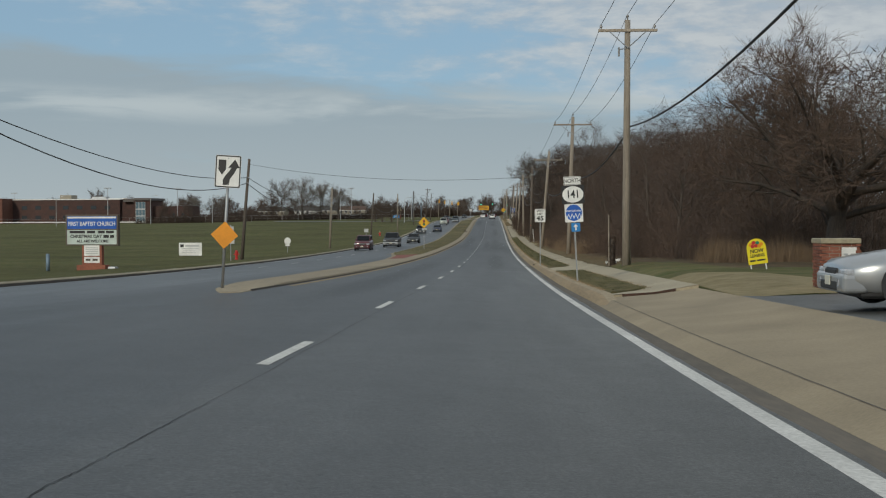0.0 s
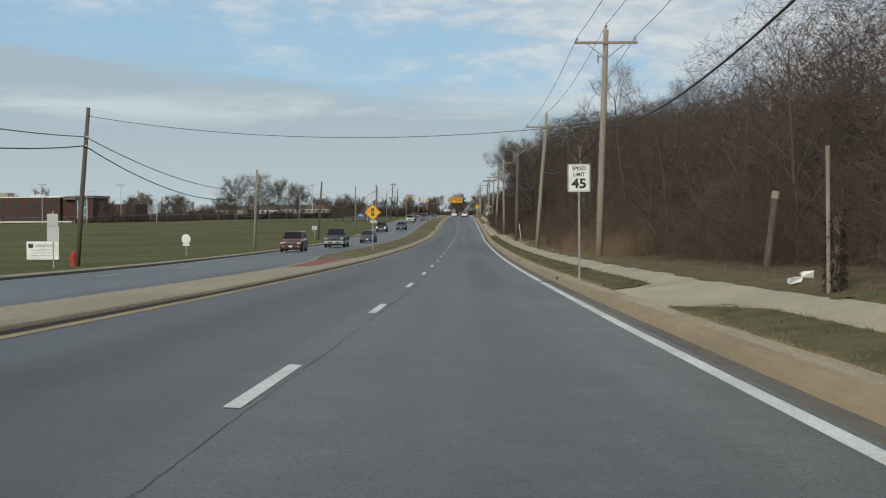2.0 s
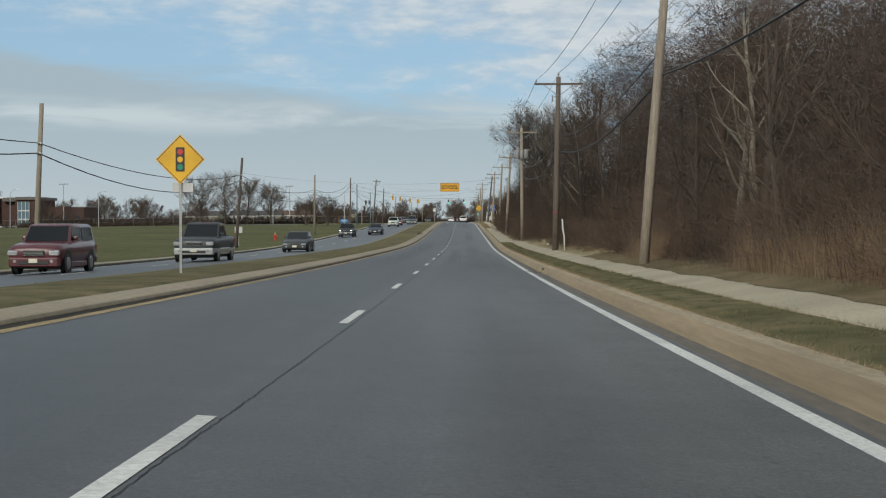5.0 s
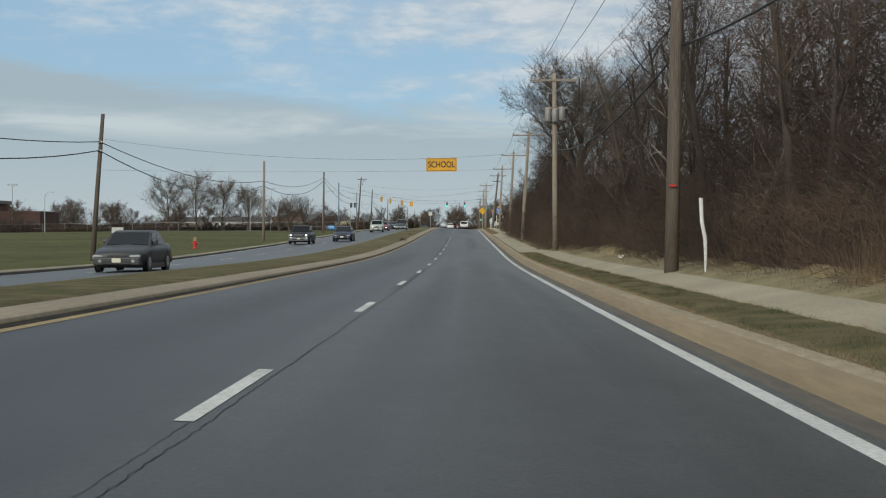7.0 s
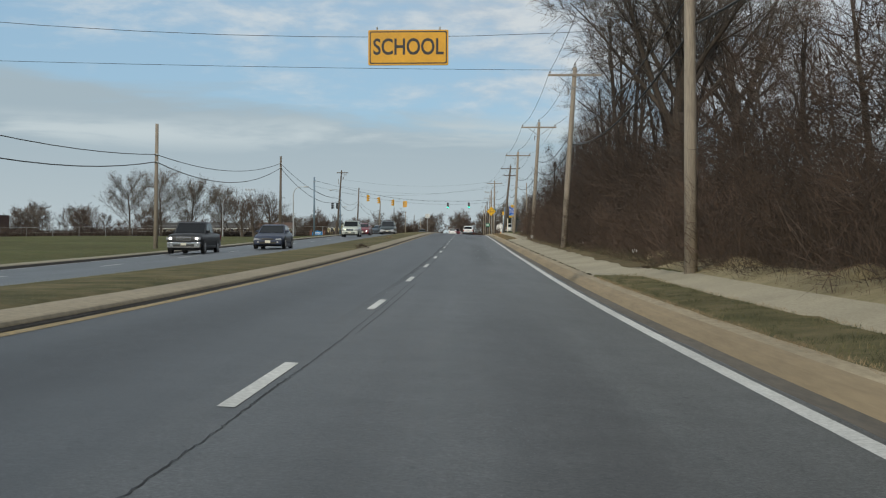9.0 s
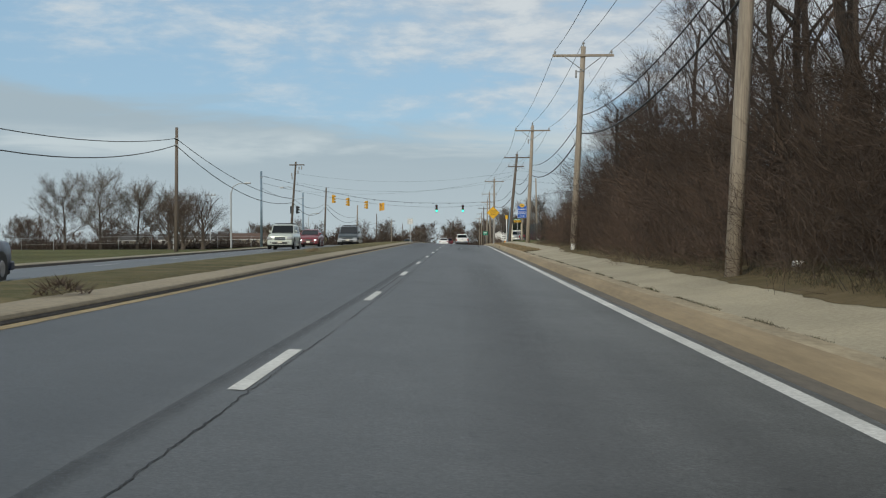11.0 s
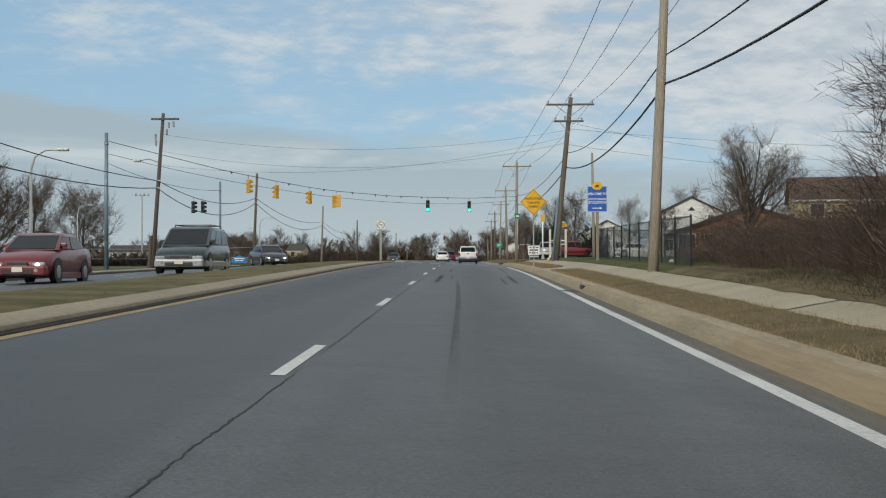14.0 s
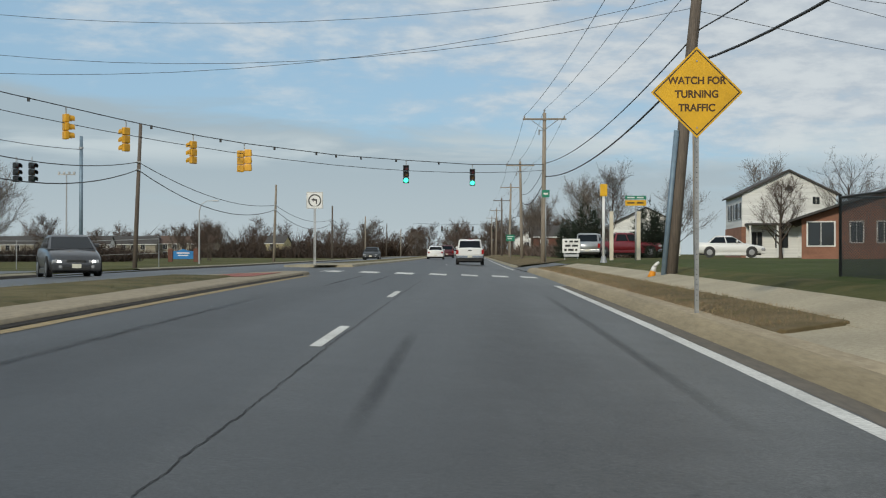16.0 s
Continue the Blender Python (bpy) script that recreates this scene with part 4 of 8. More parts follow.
# a thin wire over the road
wire(on_land(-19.95, 110, 7.9), on_land(6.15, 101.4, 6.2), 0.9, 0.014, "thin wire crossing high over the road")

# ---- bare trees and brush ----
def grow(rng, height, spread, limbs, sub, twigs, trunk_r, fork=0.25, droop=0.0, twig_len=0.8, twig_w=0.02, lean=(0, 0), limb_f=1.0, rise=(0.35, 1.0), fine=3):
    """Trunk and limbs as tapered tubes, and a crown of fine twigs: two lists of verts and faces."""
    tv, tf, cv, cf = [], [], [], []

    def seg_tube(pts, radii, sides):
        base = len(tv)
        for i, p in enumerate(pts):
            d = (pts[min(i + 1, len(pts) - 1)] - pts[max(i - 1, 0)]).normalized()
            a = d.orthogonal().normalized()
            b = d.cross(a)
            for k in range(sides):
                t = 2 * math.pi * k / sides
                tv.append(p + (a * math.cos(t) + b * math.sin(t)) * radii[i])
        for i in range(len(pts) - 1):
            for k in range(sides):
                a0 = base + i * sides + k
                a1 = base + i * sides + (k + 1) % sides
                tf.append((a0, a1, a1 + sides, a0 + sides))

    def bent(start, d, length, n, wander, up):
        pts, d = [start.copy()], d.normalized()
        for _ in range(n):
            d = (d + Vector((rng.uniform(-1, 1), rng.uniform(-1, 1), rng.uniform(-1, 1))) * wander + Vector((0, 0, up))).normalized()
            pts.append(pts[-1] + d * length / n)
        return pts

    def twig(p, d, length, w):
        d = d.normalized()
        side = d.cross(Vector((rng.uniform(-1, 1), rng.uniform(-1, 1), rng.uniform(-1, 1)))).normalized() * w / 2
        m = p + d * length * 0.55 + Vector((rng.uniform(-1, 1), rng.uniform(-1, 1), rng.uniform(-1, 1))) * length * 0.08
        e = p + d * length + Vector((rng.uniform(-1, 1), rng.uniform(-1, 1), rng.uniform(-0.6, 1))) * length * 0.18
        b = len(cv)
        cv.extend([p - side, p + side, m - side * 0.6, m + side * 0.6, e])
        cf.append((b, b + 1, b + 3, b + 2))
        cf.append((b + 2, b + 3, b + 4))
        return m, e

    def hair(p, d, length, w):
        d = d.normalized()
        side = d.cross(Vector((rng.uniform(-1, 1), rng.uniform(-1, 1), rng.uniform(-1, 1)))).normalized() * w * 0.6
        b = len(cv)
        cv.extend([p - side, p + side, p + d * length])
        cf.append((b, b + 1, b + 2))

    trunk = bent(Vector((0, 0, -0.3)), Vector((lean[0], lean[1], 1)), height * 0.8, 6, 0.07, 0.05)
    seg_tube(trunk, [trunk_r * (1.25 if i == 0 else (1 - 0.8 * i / 6)) for i in range(7)], 8)
    for i in range(limbs):
        f = fork + (0.97 - fork) * (i + rng.random() * 0.7) / limbs
        k = min(5, int(f * 6))
        p = trunk[k].lerp(trunk[k + 1], f * 6 - k)
        az = i * 2.4 + rng.uniform(-0.5, 0.5)
        up_ = rng.uniform(*rise) + 0.4 * f
        L = spread * (1.15 - 0.62 * f) * rng.uniform(0.75, 1.15)
        r0 = trunk_r * (0.5 - 0.3 * f) * limb_f
        limb = bent(p, Vector((math.cos(az), math.sin(az), up_)), L, 4, 0.20, 0.06 - droop)
        seg_tube(limb, [r0, r0 * 0.75, r0 * 0.5, r0 * 0.3, r0 * 0.1], 5)
        for j in range(sub):
            g = 0.2 + 0.8 * (j + rng.random()) / sub
            kk = min(3, int(g * 4))
            q = limb[kk].lerp(limb[kk + 1], g * 4 - kk)
            ldir = (limb[kk + 1] - limb[kk]).normalized()
            d = (ldir + Vector((rng.uniform(-1, 1), rng.uniform(-1, 1), rng.uniform(-0.5, 1))) * 0.85).normalized()
            br = bent(q, d, L * rng.uniform(0.3, 0.5), 2, 0.25, 0.04 - droop)
            rb = max(0.012, r0 * 0.28)
            seg_tube(br, [rb, rb * 0.6, rb * 0.25], 3)
            for t in range(twigs):
                h = rng.random()
                s = br[0].lerp(br[1], h * 2) if h < 0.5 else br[1].lerp(br[2], h * 2 - 1)
                td = (d + Vector((rng.uniform(-1, 1), rng.uniform(-1, 1), rng.uniform(-0.6, 1) - droop * 2)) * 0.9)
                m, e = twig(s, td, twig_len * rng.uniform(0.6, 1.3), twig_w)
                for _ in range(fine):
                    s2 = m.lerp(e, rng.random())
                    hair(s2, td + Vector((rng.uniform(-1, 1), rng.uniform(-1, 1), rng.uniform(-1, 1))) * 0.9, twig_len * rng.uniform(0.3, 0.7), twig_w * 0.7)
    return tv, tf, cv, cf


def branching(rng, height, trunk_r, bole=0.75, first=0.45, kids=(9, 5), ratio=(0.45, 0.5), angle=(0.7, 0.8), up=(0.04, 0.05, 0.0), wander=(0.06, 0.15, 0.22), taper=0.35, twigs=10, fine=2, twig_len=0.7, twig_w=0.016, lean=(0, 0), vase=0.0, droop=0.0, last=0.15):
    """A tree that forks again and again: tapered limbs as tubes, the outermost twigs as slivers."""
    tv, tf, cv, cf = [], [], [], []

    def rnd():
        return Vector((rng.uniform(-1, 1), rng.uniform(-1, 1), rng.uniform(-1, 1)))

    def limb_tube(pts, radii, sides):
        base = len(tv)
        for i, p in enumerate(pts):
            d = (pts[min(i + 1, len(pts) - 1)] - pts[max(i - 1, 0)]).normalized()
            a = d.orthogonal().normalized()
            b = d.cross(a)
            for k in range(sides):
                t = 2 * math.pi * k / sides
                tv.append(p + (a * math.cos(t) + b * math.sin(t)) * radii[i])
        for i in range(len(pts) - 1):
            for k in range(sides):
                a0, a1 = base + i * sides + k, base + i * sides + (k + 1) % sides
                tf.append((a0, a1, a1 + sides, a0 + sides))

    def sliver(p, d, w, bend=None):
        side = d.cross(rnd()).normalized() * w / 2
        b = len(cv)
        if bend is None:
            cv.extend([p - side, p + side, p + d])
            cf.append((b, b + 1, b + 2))
        else:
            m = p + d * 0.5 - bend
            cv.extend([p - side, p + side, m + side * 0.7, m - side * 0.7, p + d])
            cf.append((b, b + 1, b + 2, b + 3))
            cf.append((b + 3, b + 2, b + 4))

    def along(pts, f):
        k = min(len(pts) - 2, int(f * (len(pts) - 1)))
        return pts[k].lerp(pts[k + 1], f * (len(pts) - 1) - k), (pts[k + 1] - pts[k]).normalized()

    def branch(p, d, length, r0, lev):
        n = (7, 6, 4, 3)[lev]
        pts, d = [p.copy()], d.normalized()
        for i in range(n):
            d = (d + rnd() * wander[min(lev, 2)] + Vector((0, 0, up[min(lev, 2)] - droop * lev * (i + 1) / n))).normalized()
            pts.append(pts[-1] + d * length / n)
        end = taper if lev == 0 else last
        radii = [r0 * (1 - (1 - end) * i / n) * (1.3 if lev == 0 and i == 0 else 1.0) for i in range(n + 1)]
        limb_tube(pts, radii, (8, 5, 3, 3)[lev])
        if lev < len(kids):
            turn = rng.uniform(0, 6.28)
            lo = first if lev == 0 else 0.22
            for k in range(kids[lev]):
                f = min(0.995, lo + (1 - lo) * (k + rng.uniform(0.1, 0.9)) / kids[lev])
                q, e = along(pts, f)
                turn += 2.4 + rng.uniform(-0.5, 0.5)
                a = e.orthogonal().normalized()
                out = a * math.cos(turn) + e.cross(a) * math.sin(turn)
                g = angle[min(lev, len(angle) - 1)] * rng.uniform(0.7, 1.3)
                fall_off = 1.0 if lev == 0 and vase else (1.12 - 0.6 * (f - lo) / (1 - lo))
                rr = r0 * (1 - (1 - end) * f) * rng.uniform(0.45, 0.7)
                branch(q, e * math.cos(g) + out * math.sin(g) + Vector((0, 0, 0.12 if lev else 0.0)), length * ratio[lev] * fall_off * rng.uniform(0.75, 1.2), max(0.008, rr), lev + 1)
        if lev >= len(kids) - 1 and lev > 0:
            m = twigs if lev == len(kids) else max(3, twigs // 2)
            for _ in range(m):
                q, e = along(pts, rng.uniform(0.15, 1.0))
                g = (e * 0.7 + rnd() * 0.8 + Vector((0, 0, 0.15 - droop * 3))) * twig_len * rng.uniform(0.5, 1.2)
                sliver(q, g, twig_w, rnd() * 0.08 * twig_len)
                for _ in range(fine):
                    sliver(q + g * rng.uniform(0.25, 0.9), (g.normalized() + rnd() * 0.8 - Vector((0, 0, droop * 2))) * twig_len * rng.uniform(0.25, 0.6), twig_w * 0.7)

    branch(Vector((0, 0, -0.3)), Vector((lean[0], lean[1], 1)), height * bole, trunk_r, 0)
    return tv, tf, cv, cf


def branching_tree(seed, at, label, bark, twig_mat, name="bare_tree", **kw):
    tv, tf, cv, cf = branching(random.Random(seed), **kw)
    t = thing(name, at, label, "tree")
    obj("trunk", tv, tf, bark, t, "", True)
    obj("crown", cv, cf, twig_mat, t)
    return t


def tree_kind(seed, label, bark, twig_mat, name="bare_tree", **kw):
    r = random.Random(seed)
    tv, tf, cv, cf = grow(r, **kw)
    t = thing(name, (0, 0, -500), label, "tree")
    obj("trunk", tv, tf, bark, t, "", True)
    obj("crown", cv, cf, twig_mat, t)
    return t


def shrub_mesh(seed, n, h, spread, w):
    """A dome of arching stems wrapped in fine twigs that point every way."""
    r = random.Random(seed)
    v, f = [], []
    sv, sf = [], []

    def sliver(p, d, side, bend):
        m, e = p + d * 0.55 + bend * 0.5, p + d + bend
        b = len(sv)
        if not sv:
            sv.append(Vector((0, 0, -0.15)))
            b = 1
        sv.extend([p - side, p + side, m - side * 0.6, m + side * 0.6, e])
        sf.extend([(0, b, b + 1), (b, b + 1, b + 3, b + 2), (b + 2, b + 3, b + 4)])

    def rnd(z0=-1.0):
        return Vector((r.uniform(-1, 1), r.uniform(-1, 1), r.uniform(z0, 1)))

    for _ in range(14):
        az = r.uniform(0, 6.283)
        out = Vector((math.cos(az), math.sin(az), 0))
        d = (out * r.uniform(0.1, 0.6) + Vector((0, 0, 1))) * h * r.uniform(0.4, 0.72)
        sliver(out * r.uniform(0, 0.4 * spread) - Vector((0, 0, 0.1)), d, d.cross(rnd()).normalized() * w * 1.3, out * h * 0.15 + rnd() * 0.2)
    # sprays: clumps of twigs that lean the same way
    for _ in range(n // 9):
        az, q = r.uniform(0, 6.283), r.random() ** 0.4
        el = r.random()
        rad = spread * q * math.sqrt(max(0.0, 1 - el * el * 0.9)) * r.uniform(0.85, 1.12)
        c = Vector((math.cos(az) * rad, math.sin(az) * rad, h * el * q * r.uniform(0.85, 1.15)))
        g = Vector((math.cos(az), math.sin(az), 0.75)) * 0.5 + rnd(-0.5) * 0.8
        for _ in range(9):
            p = c + rnd() * 0.16
            d = (g + rnd() * 0.55) * r.uniform(0.25, 0.62)
            side = d.cross(rnd()).normalized() * w * r.uniform(0.7, 1.3)
            b = len(v)
            v.extend([p - side, p + side, p + d])
            f.append((b, b + 1, b + 2))
    return (sv, sf), (v, f)


def shrub_kind(seed, n, h, sp, w, twig_mat):
    """Two meshes: the branching stem and the crown of twigs."""
    pair = []
    for nm, (v, f), m in zip(("stem", "twig_crown"), shrub_mesh(seed, n, h, sp, w), (BARK_DARK, twig_mat)):
        me = bpy.data.meshes.new(nm)
        me.from_pydata(v, [], f)
        me.materials.append(m)
        pair.append(me)
    return pair


def bush(name, kind, m, label, group):
    t = new(name)
    t.empty_display_size = 0.3
    t.matrix_basis = m
    for me in kind:
        new(me.name.split(".")[0], me).parent = t
    return tagged(t, label, "bush", group)



WOOD_KINDS = []
for k in range(8):
    dark = k >= 3
    kr = dict(height=12.0, trunk_r=0.15 + 0.03 * (k % 4), bole=0.86, first=0.40 if dark else 0.22, kids=(9, 5) if dark else (12, 5), ratio=(0.30, 0.5) if dark else (0.34, 0.5), angle=(0.65, 0.75) if dark else (0.75, 0.8),
              up=(0.03, 0.07, 0.03), taper=0.22, twigs=9 if dark else 11, fine=2, twig_len=0.8, twig_w=0.015 if dark else 0.014, lean=(0.1 * math.sin(k * 2.1), 0.08 * math.cos(k * 1.7)))
    tv, tf, cv, cf = branching(random.Random(100 + k), **kr)
    t = thing("bare_tree", (0, 0, -500), "tall bare winter tree with a dark trunk in the wood" if dark else "bare winter tree with a dense reddish brown crown", "tree")
    obj("trunk", tv, tf, BARK_DARK if k in (3, 4, 6) else BARK, t, "", True)
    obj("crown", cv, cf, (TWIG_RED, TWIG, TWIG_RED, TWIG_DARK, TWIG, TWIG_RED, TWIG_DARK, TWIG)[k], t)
    WOOD_KINDS.append(t)
SHRUB_MESHES = []
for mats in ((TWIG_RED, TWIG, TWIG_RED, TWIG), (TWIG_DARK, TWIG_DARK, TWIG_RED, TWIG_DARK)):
    for k, (n, h, sp, w) in enumerate(((2300, 3.0, 1.8, 0.0048), (2400, 4.0, 2.0, 0.0055), (1900, 2.1, 1.6, 0.0042), (1500, 5.0, 2.4, 0.009))):
        SHRUB_MESHES.append(shrub_kind(200 + k, n, h, sp, w, mats[k]))
wr = random.Random(11)


def place_tree(kind, u, y, s, rz=None, name=None):
    c = copy_thing(kind, Matrix.LocRotScale(on_land(u, y, -0.05), Euler((0, 0, wr.uniform(0, 6.28) if rz is None else rz)), (s, s, s * wr.uniform(0.92, 1.1))))
    c.scale = (s, s, s)
    return c


def wood_edge(y):
    return float(np.interp(y, [50, 60, 75, 95, 130, 170, 200, 225, 245, 258, 275, 290, 310, 330, 345], [13.0, 12.0, 8.6, 7.9, 7.6, 7.3, 7.1, 6.9, 6.5, 6.1, 6.0, 6.1, 6.4, 6.9, 8.2])) + 0.4 * noise.noise((y * 0.1, 0, 0))


WOOD_TOP = [(60, 9.0), (85, 10.0), (110, 9.6), (130, 9.6), (150, 10.8), (172, 12.0), (200, 14.0), (225, 14.0), (236, 10.5), (262, 9.0), (272, 11.5), (285, 13.0), (298, 11.0), (310, 9.6), (330, 6.6), (345, 5.4)]
y = 62.0
while y < 338:
    for row, du in enumerate((1.8, 4.5, 8.0, 12.5, 18.0)):
        if wr.random() < (0.6, 0.85, 0.85, 0.75, 0.5)[row] * (0.5 if y > 236 else 1.0):
            tall = interp(WOOD_TOP, y) / 12.0
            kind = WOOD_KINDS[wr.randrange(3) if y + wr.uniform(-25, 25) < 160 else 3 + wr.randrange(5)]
            place_tree(kind, wood_edge(y) + du + wr.uniform(-1.2, 1.2), y + wr.uniform(-2, 2), tall * wr.uniform(0.75, 1.05) * (0.8, 0.95, 1.02, 1.12, 1.25)[row])
    y += 5.2
for k in WOOD_KINDS:
    for o in (*k.children_recursive, k):
        bpy.data.objects.remove(o)
y = 61.0
while y < 344:
    for row in range(3):
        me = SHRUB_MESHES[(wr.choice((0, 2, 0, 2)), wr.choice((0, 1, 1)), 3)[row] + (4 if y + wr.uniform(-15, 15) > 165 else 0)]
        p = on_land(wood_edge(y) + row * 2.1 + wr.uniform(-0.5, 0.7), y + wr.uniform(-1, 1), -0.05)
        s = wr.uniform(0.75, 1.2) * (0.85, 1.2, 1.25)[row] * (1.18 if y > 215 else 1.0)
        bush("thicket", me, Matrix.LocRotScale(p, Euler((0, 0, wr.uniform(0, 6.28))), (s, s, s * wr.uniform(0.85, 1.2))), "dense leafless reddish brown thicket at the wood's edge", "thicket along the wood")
    y += 2.7

# tall vine-hung thicket where the wood thins out
VINE_KIND = shrub_kind(231, 2900, 6.6, 2.5, 0.0072, TWIG_DARK)
for k in range(56):
    y = 272 + 74 * (k + wr.random()) / 56
    sc = wr.uniform(0.75, 1.15) * interp([(272, 0.9), (300, 1.0), (316, 0.85), (330, 0.66), (346, 0.5)], y)
    bush("thicket", VINE_KIND, Matrix.LocRotScale(on_land(wood_edge(y) + 2.2 + wr.uniform(-0.6, 2.6), y, -0.05), Euler((0, 0, wr.uniform(0, 6.28))), (sc * 0.85, sc * 0.85, sc)), "tall leafless thicket hung with dead vines", "thicket along the wood")

# ---- signs ----
def sign_post(t, top, kind="channel", lean=0.0, w=0.055):
    if kind == "wood":
        return part("post", bbox(-0.07, 0.07, 0.01, 0.15, -0.3, top, 0.01, 1), POLE, t, "grey timber post")
    if kind == "pipe":
        return part("post", tube_bm([(0, 0.05, -0.3), (0, 0.05, top)], 0.036, 8), STEEL, t, smooth=True)
    bm = bmesh.new()
    box(bm, -w / 2, w / 2, 0.012, 0.03, -0.3, top)
    box(bm, -w / 2, -w / 2 + 0.008, 0.0, 0.045, -0.3, top)
    box(bm, w / 2 - 0.008, w / 2, 0.0, 0.045, -0.3, top)
    p = part("post", bm, STEEL, t)
    bh = bmesh.new()
    z = 0.15
    while z < top - 0.05:
        box(bh, -0.006, 0.006, 0.0085, 0.0115, z - 0.006, z + 0.006)
        z += 0.075
    part("hole_row", bh, S_BLACK, p, "row of dark punched holes")
    return p


def plate(t, outline, material, y=0.0, thick=0.004, name="panel", label=""):
    return part(name, prism(outline, y - thick, y), material, t, label)


def shift(o, dx=0.0, dz=0.0):
    return [(x + dx, z + dz) for x, z in o]


def panel_rect(t, w, h, cz, face, border, bw=0.02, r=0.04, inset=0.015, cx=0.0, y=0.0, name="panel"):
    p = plate(t, rounded(w, h, r, 4, cx, cz), face, y, 0.004, name)
    if border:
        plate(p, rounded(w - 2 * inset, h - 2 * inset, r * 0.8, 4, cx, cz), border, y - 0.0042, 0.0006, "border")
        plate(p, rounded(w - 2 * inset - 2 * bw, h - 2 * inset - 2 * bw, r * 0.6, 4, cx, cz), face, y - 0.005, 0.0006, "field")
    for dz in (-1, 1):
        part("bolt", tube_bm([(cx, y - 0.004, cz + dz * h * 0.40), (cx, y - 0.013, cz + dz * h * 0.40)], 0.011, 6), STEEL, p)
    return p


def diamond(side, cz):
    d = side / math.sqrt(2)
    return [(0, cz + d), (-d, cz), (0, cz - d), (d, cz)]


def diamond_panel(t, side, cz, face, border=None):
    p = plate(t, diamond(side, cz), face)
    if border:
        plate(p, diamond(side - 0.05, cz), border, -0.0042, 0.0006, "border")
        plate(p, diamond(side - 0.085, cz), face, -0.005, 0.0006, "field")
    return p


def bars(parent, rows, y, material, name="writing"):
    bm = bmesh.new()
    for x0, x1, z0, z1 in rows:
        box(bm, x0, x1, y - 0.0015, y, z0, z1)
    return part(name, bm, material, parent)


# keep-right sign with an orange marker, on the median's nose
t = thing("keep_right_sign", on_median(-5.86, 31.0, 0.12), "white lane-keeping arrow sign over an orange diamond marker", "road sign", rz=-2, ry=3.6)
sign_post(t, 3.0, "pipe")
p = panel_rect(t, 0.61, 0.76, 2.66, S_WHITE, S_BLACK, 0.028, 0.04, 0.006)
plate(p, shift([(-0.19, 0.25), (-0.19, 0.02), (-0.10, -0.10), (-0.01, 0.02), (-0.01, 0.25)], -0.04, 2.68), S_BLACK, -0.0058, 0.001, "symbol")
plate(p, shift([(-0.13, -0.32), (0.01, -0.32), (0.04, -0.17), (0.14, -0.02), (0.19, 0.09), (0.26, 0.09), (0.14, 0.29), (-0.02, 0.09), (0.06, 0.09), (0.01, 0.01), (-0.08, -0.10), (-0.13, -0.19)], 0.02, 2.66), S_BLACK, -0.0058, 0.001, "arrow")
diamond_panel(t, 0.46, 1.17, S_ORANGE)

# route marker group
t = thing("route_sign", on_verge(3.28, 45.0, -0.2), "post with north route marker, evacuation sign and blue arrow plate", "road sign", rz=-1, ry=-3)
sign_post(t, 3.70)
p = panel_rect(t, 0.58, 0.29, 3.62, S_WHITE, S_BLACK, 0.014, 0.035, 0.014)
text_part("NORTH", 0.20, 0, 3.615, -0.0058, S_BLACK, p, stretch=0.82, bold=0.003)
p = plate(t, rounded(0.76, 0.61, 0.03, 3, 0, 3.16), S_BLACK)
plate(p, ellipse(0.355, 0.275, 40, 0, 3.16), S_WHITE, -0.0046, 0.001, "oval")
text_part("141", 0.36, 0, 3.155, -0.006, S_BLACK, p, stretch=0.85, bold=0.008)
p = plate(t, rounded(0.61, 0.61, 0.03, 3, 0, 2.53), S_WHITE)
plate(p, ellipse(0.275, 0.275, 40, 0, 2.54), S_BLUE, -0.0046, 0.001, "disc")
text_part("EVACUATION", 0.088, 0, 2.60, -0.006, S_WHITE, p, stretch=0.9, bold=0.002)
for k in range(8):
    c_, h_, sl = -0.21 + 0.06 * k, 0.075 + 0.012 * (k % 3), 0.035 * (-1) ** k
    plate(p, [(c_ - 0.010 - sl, 2.43 - h_), (c_ + 0.010 - sl, 2.43 - h_), (c_ + 0.010 + sl, 2.43 + h_), (c_ - 0.010 + sl, 2.43 + h_)], S_WHITE, -0.0062, 0.001, "graffiti_stroke")
p = plate(t, rounded(0.30, 0.30, 0.03, 3, 0.04, 2.05), S_LBLUE)
plate(p, shift([(-0.025, -0.10), (0.025, -0.10), (0.025, 0.02), (0.08, 0.02), (0, 0.11), (-0.08, 0.02), (-0.025, 0.02)], 0.04, 2.05), S_WHITE, -0.0046, 0.001, "arrow")

# speed limit
t = thing("speed_limit_sign", on_verge(3.05, 77.3, 0.03), "white speed limit sign on a galvanised post", "road sign", rz=-1)
sign_post(t, 3.2)
p = panel_rect(t, 0.625, 0.77, 2.90, S_WHITE, S_BLACK, 0.012, 0.04, 0.014)
text_part("SPEED", 0.155, 0, 3.16, -0.006, S_BLACK, p, stretch=0.95, bold=0.003)
text_part("LIMIT", 0.155, 0, 2.99, -0.006, S_BLACK, p, stretch=0.92, bold=0.003)
text_part("45", 0.37, 0, 2.73, -0.006, S_BLACK, p, stretch=1.12, bold=0.012)

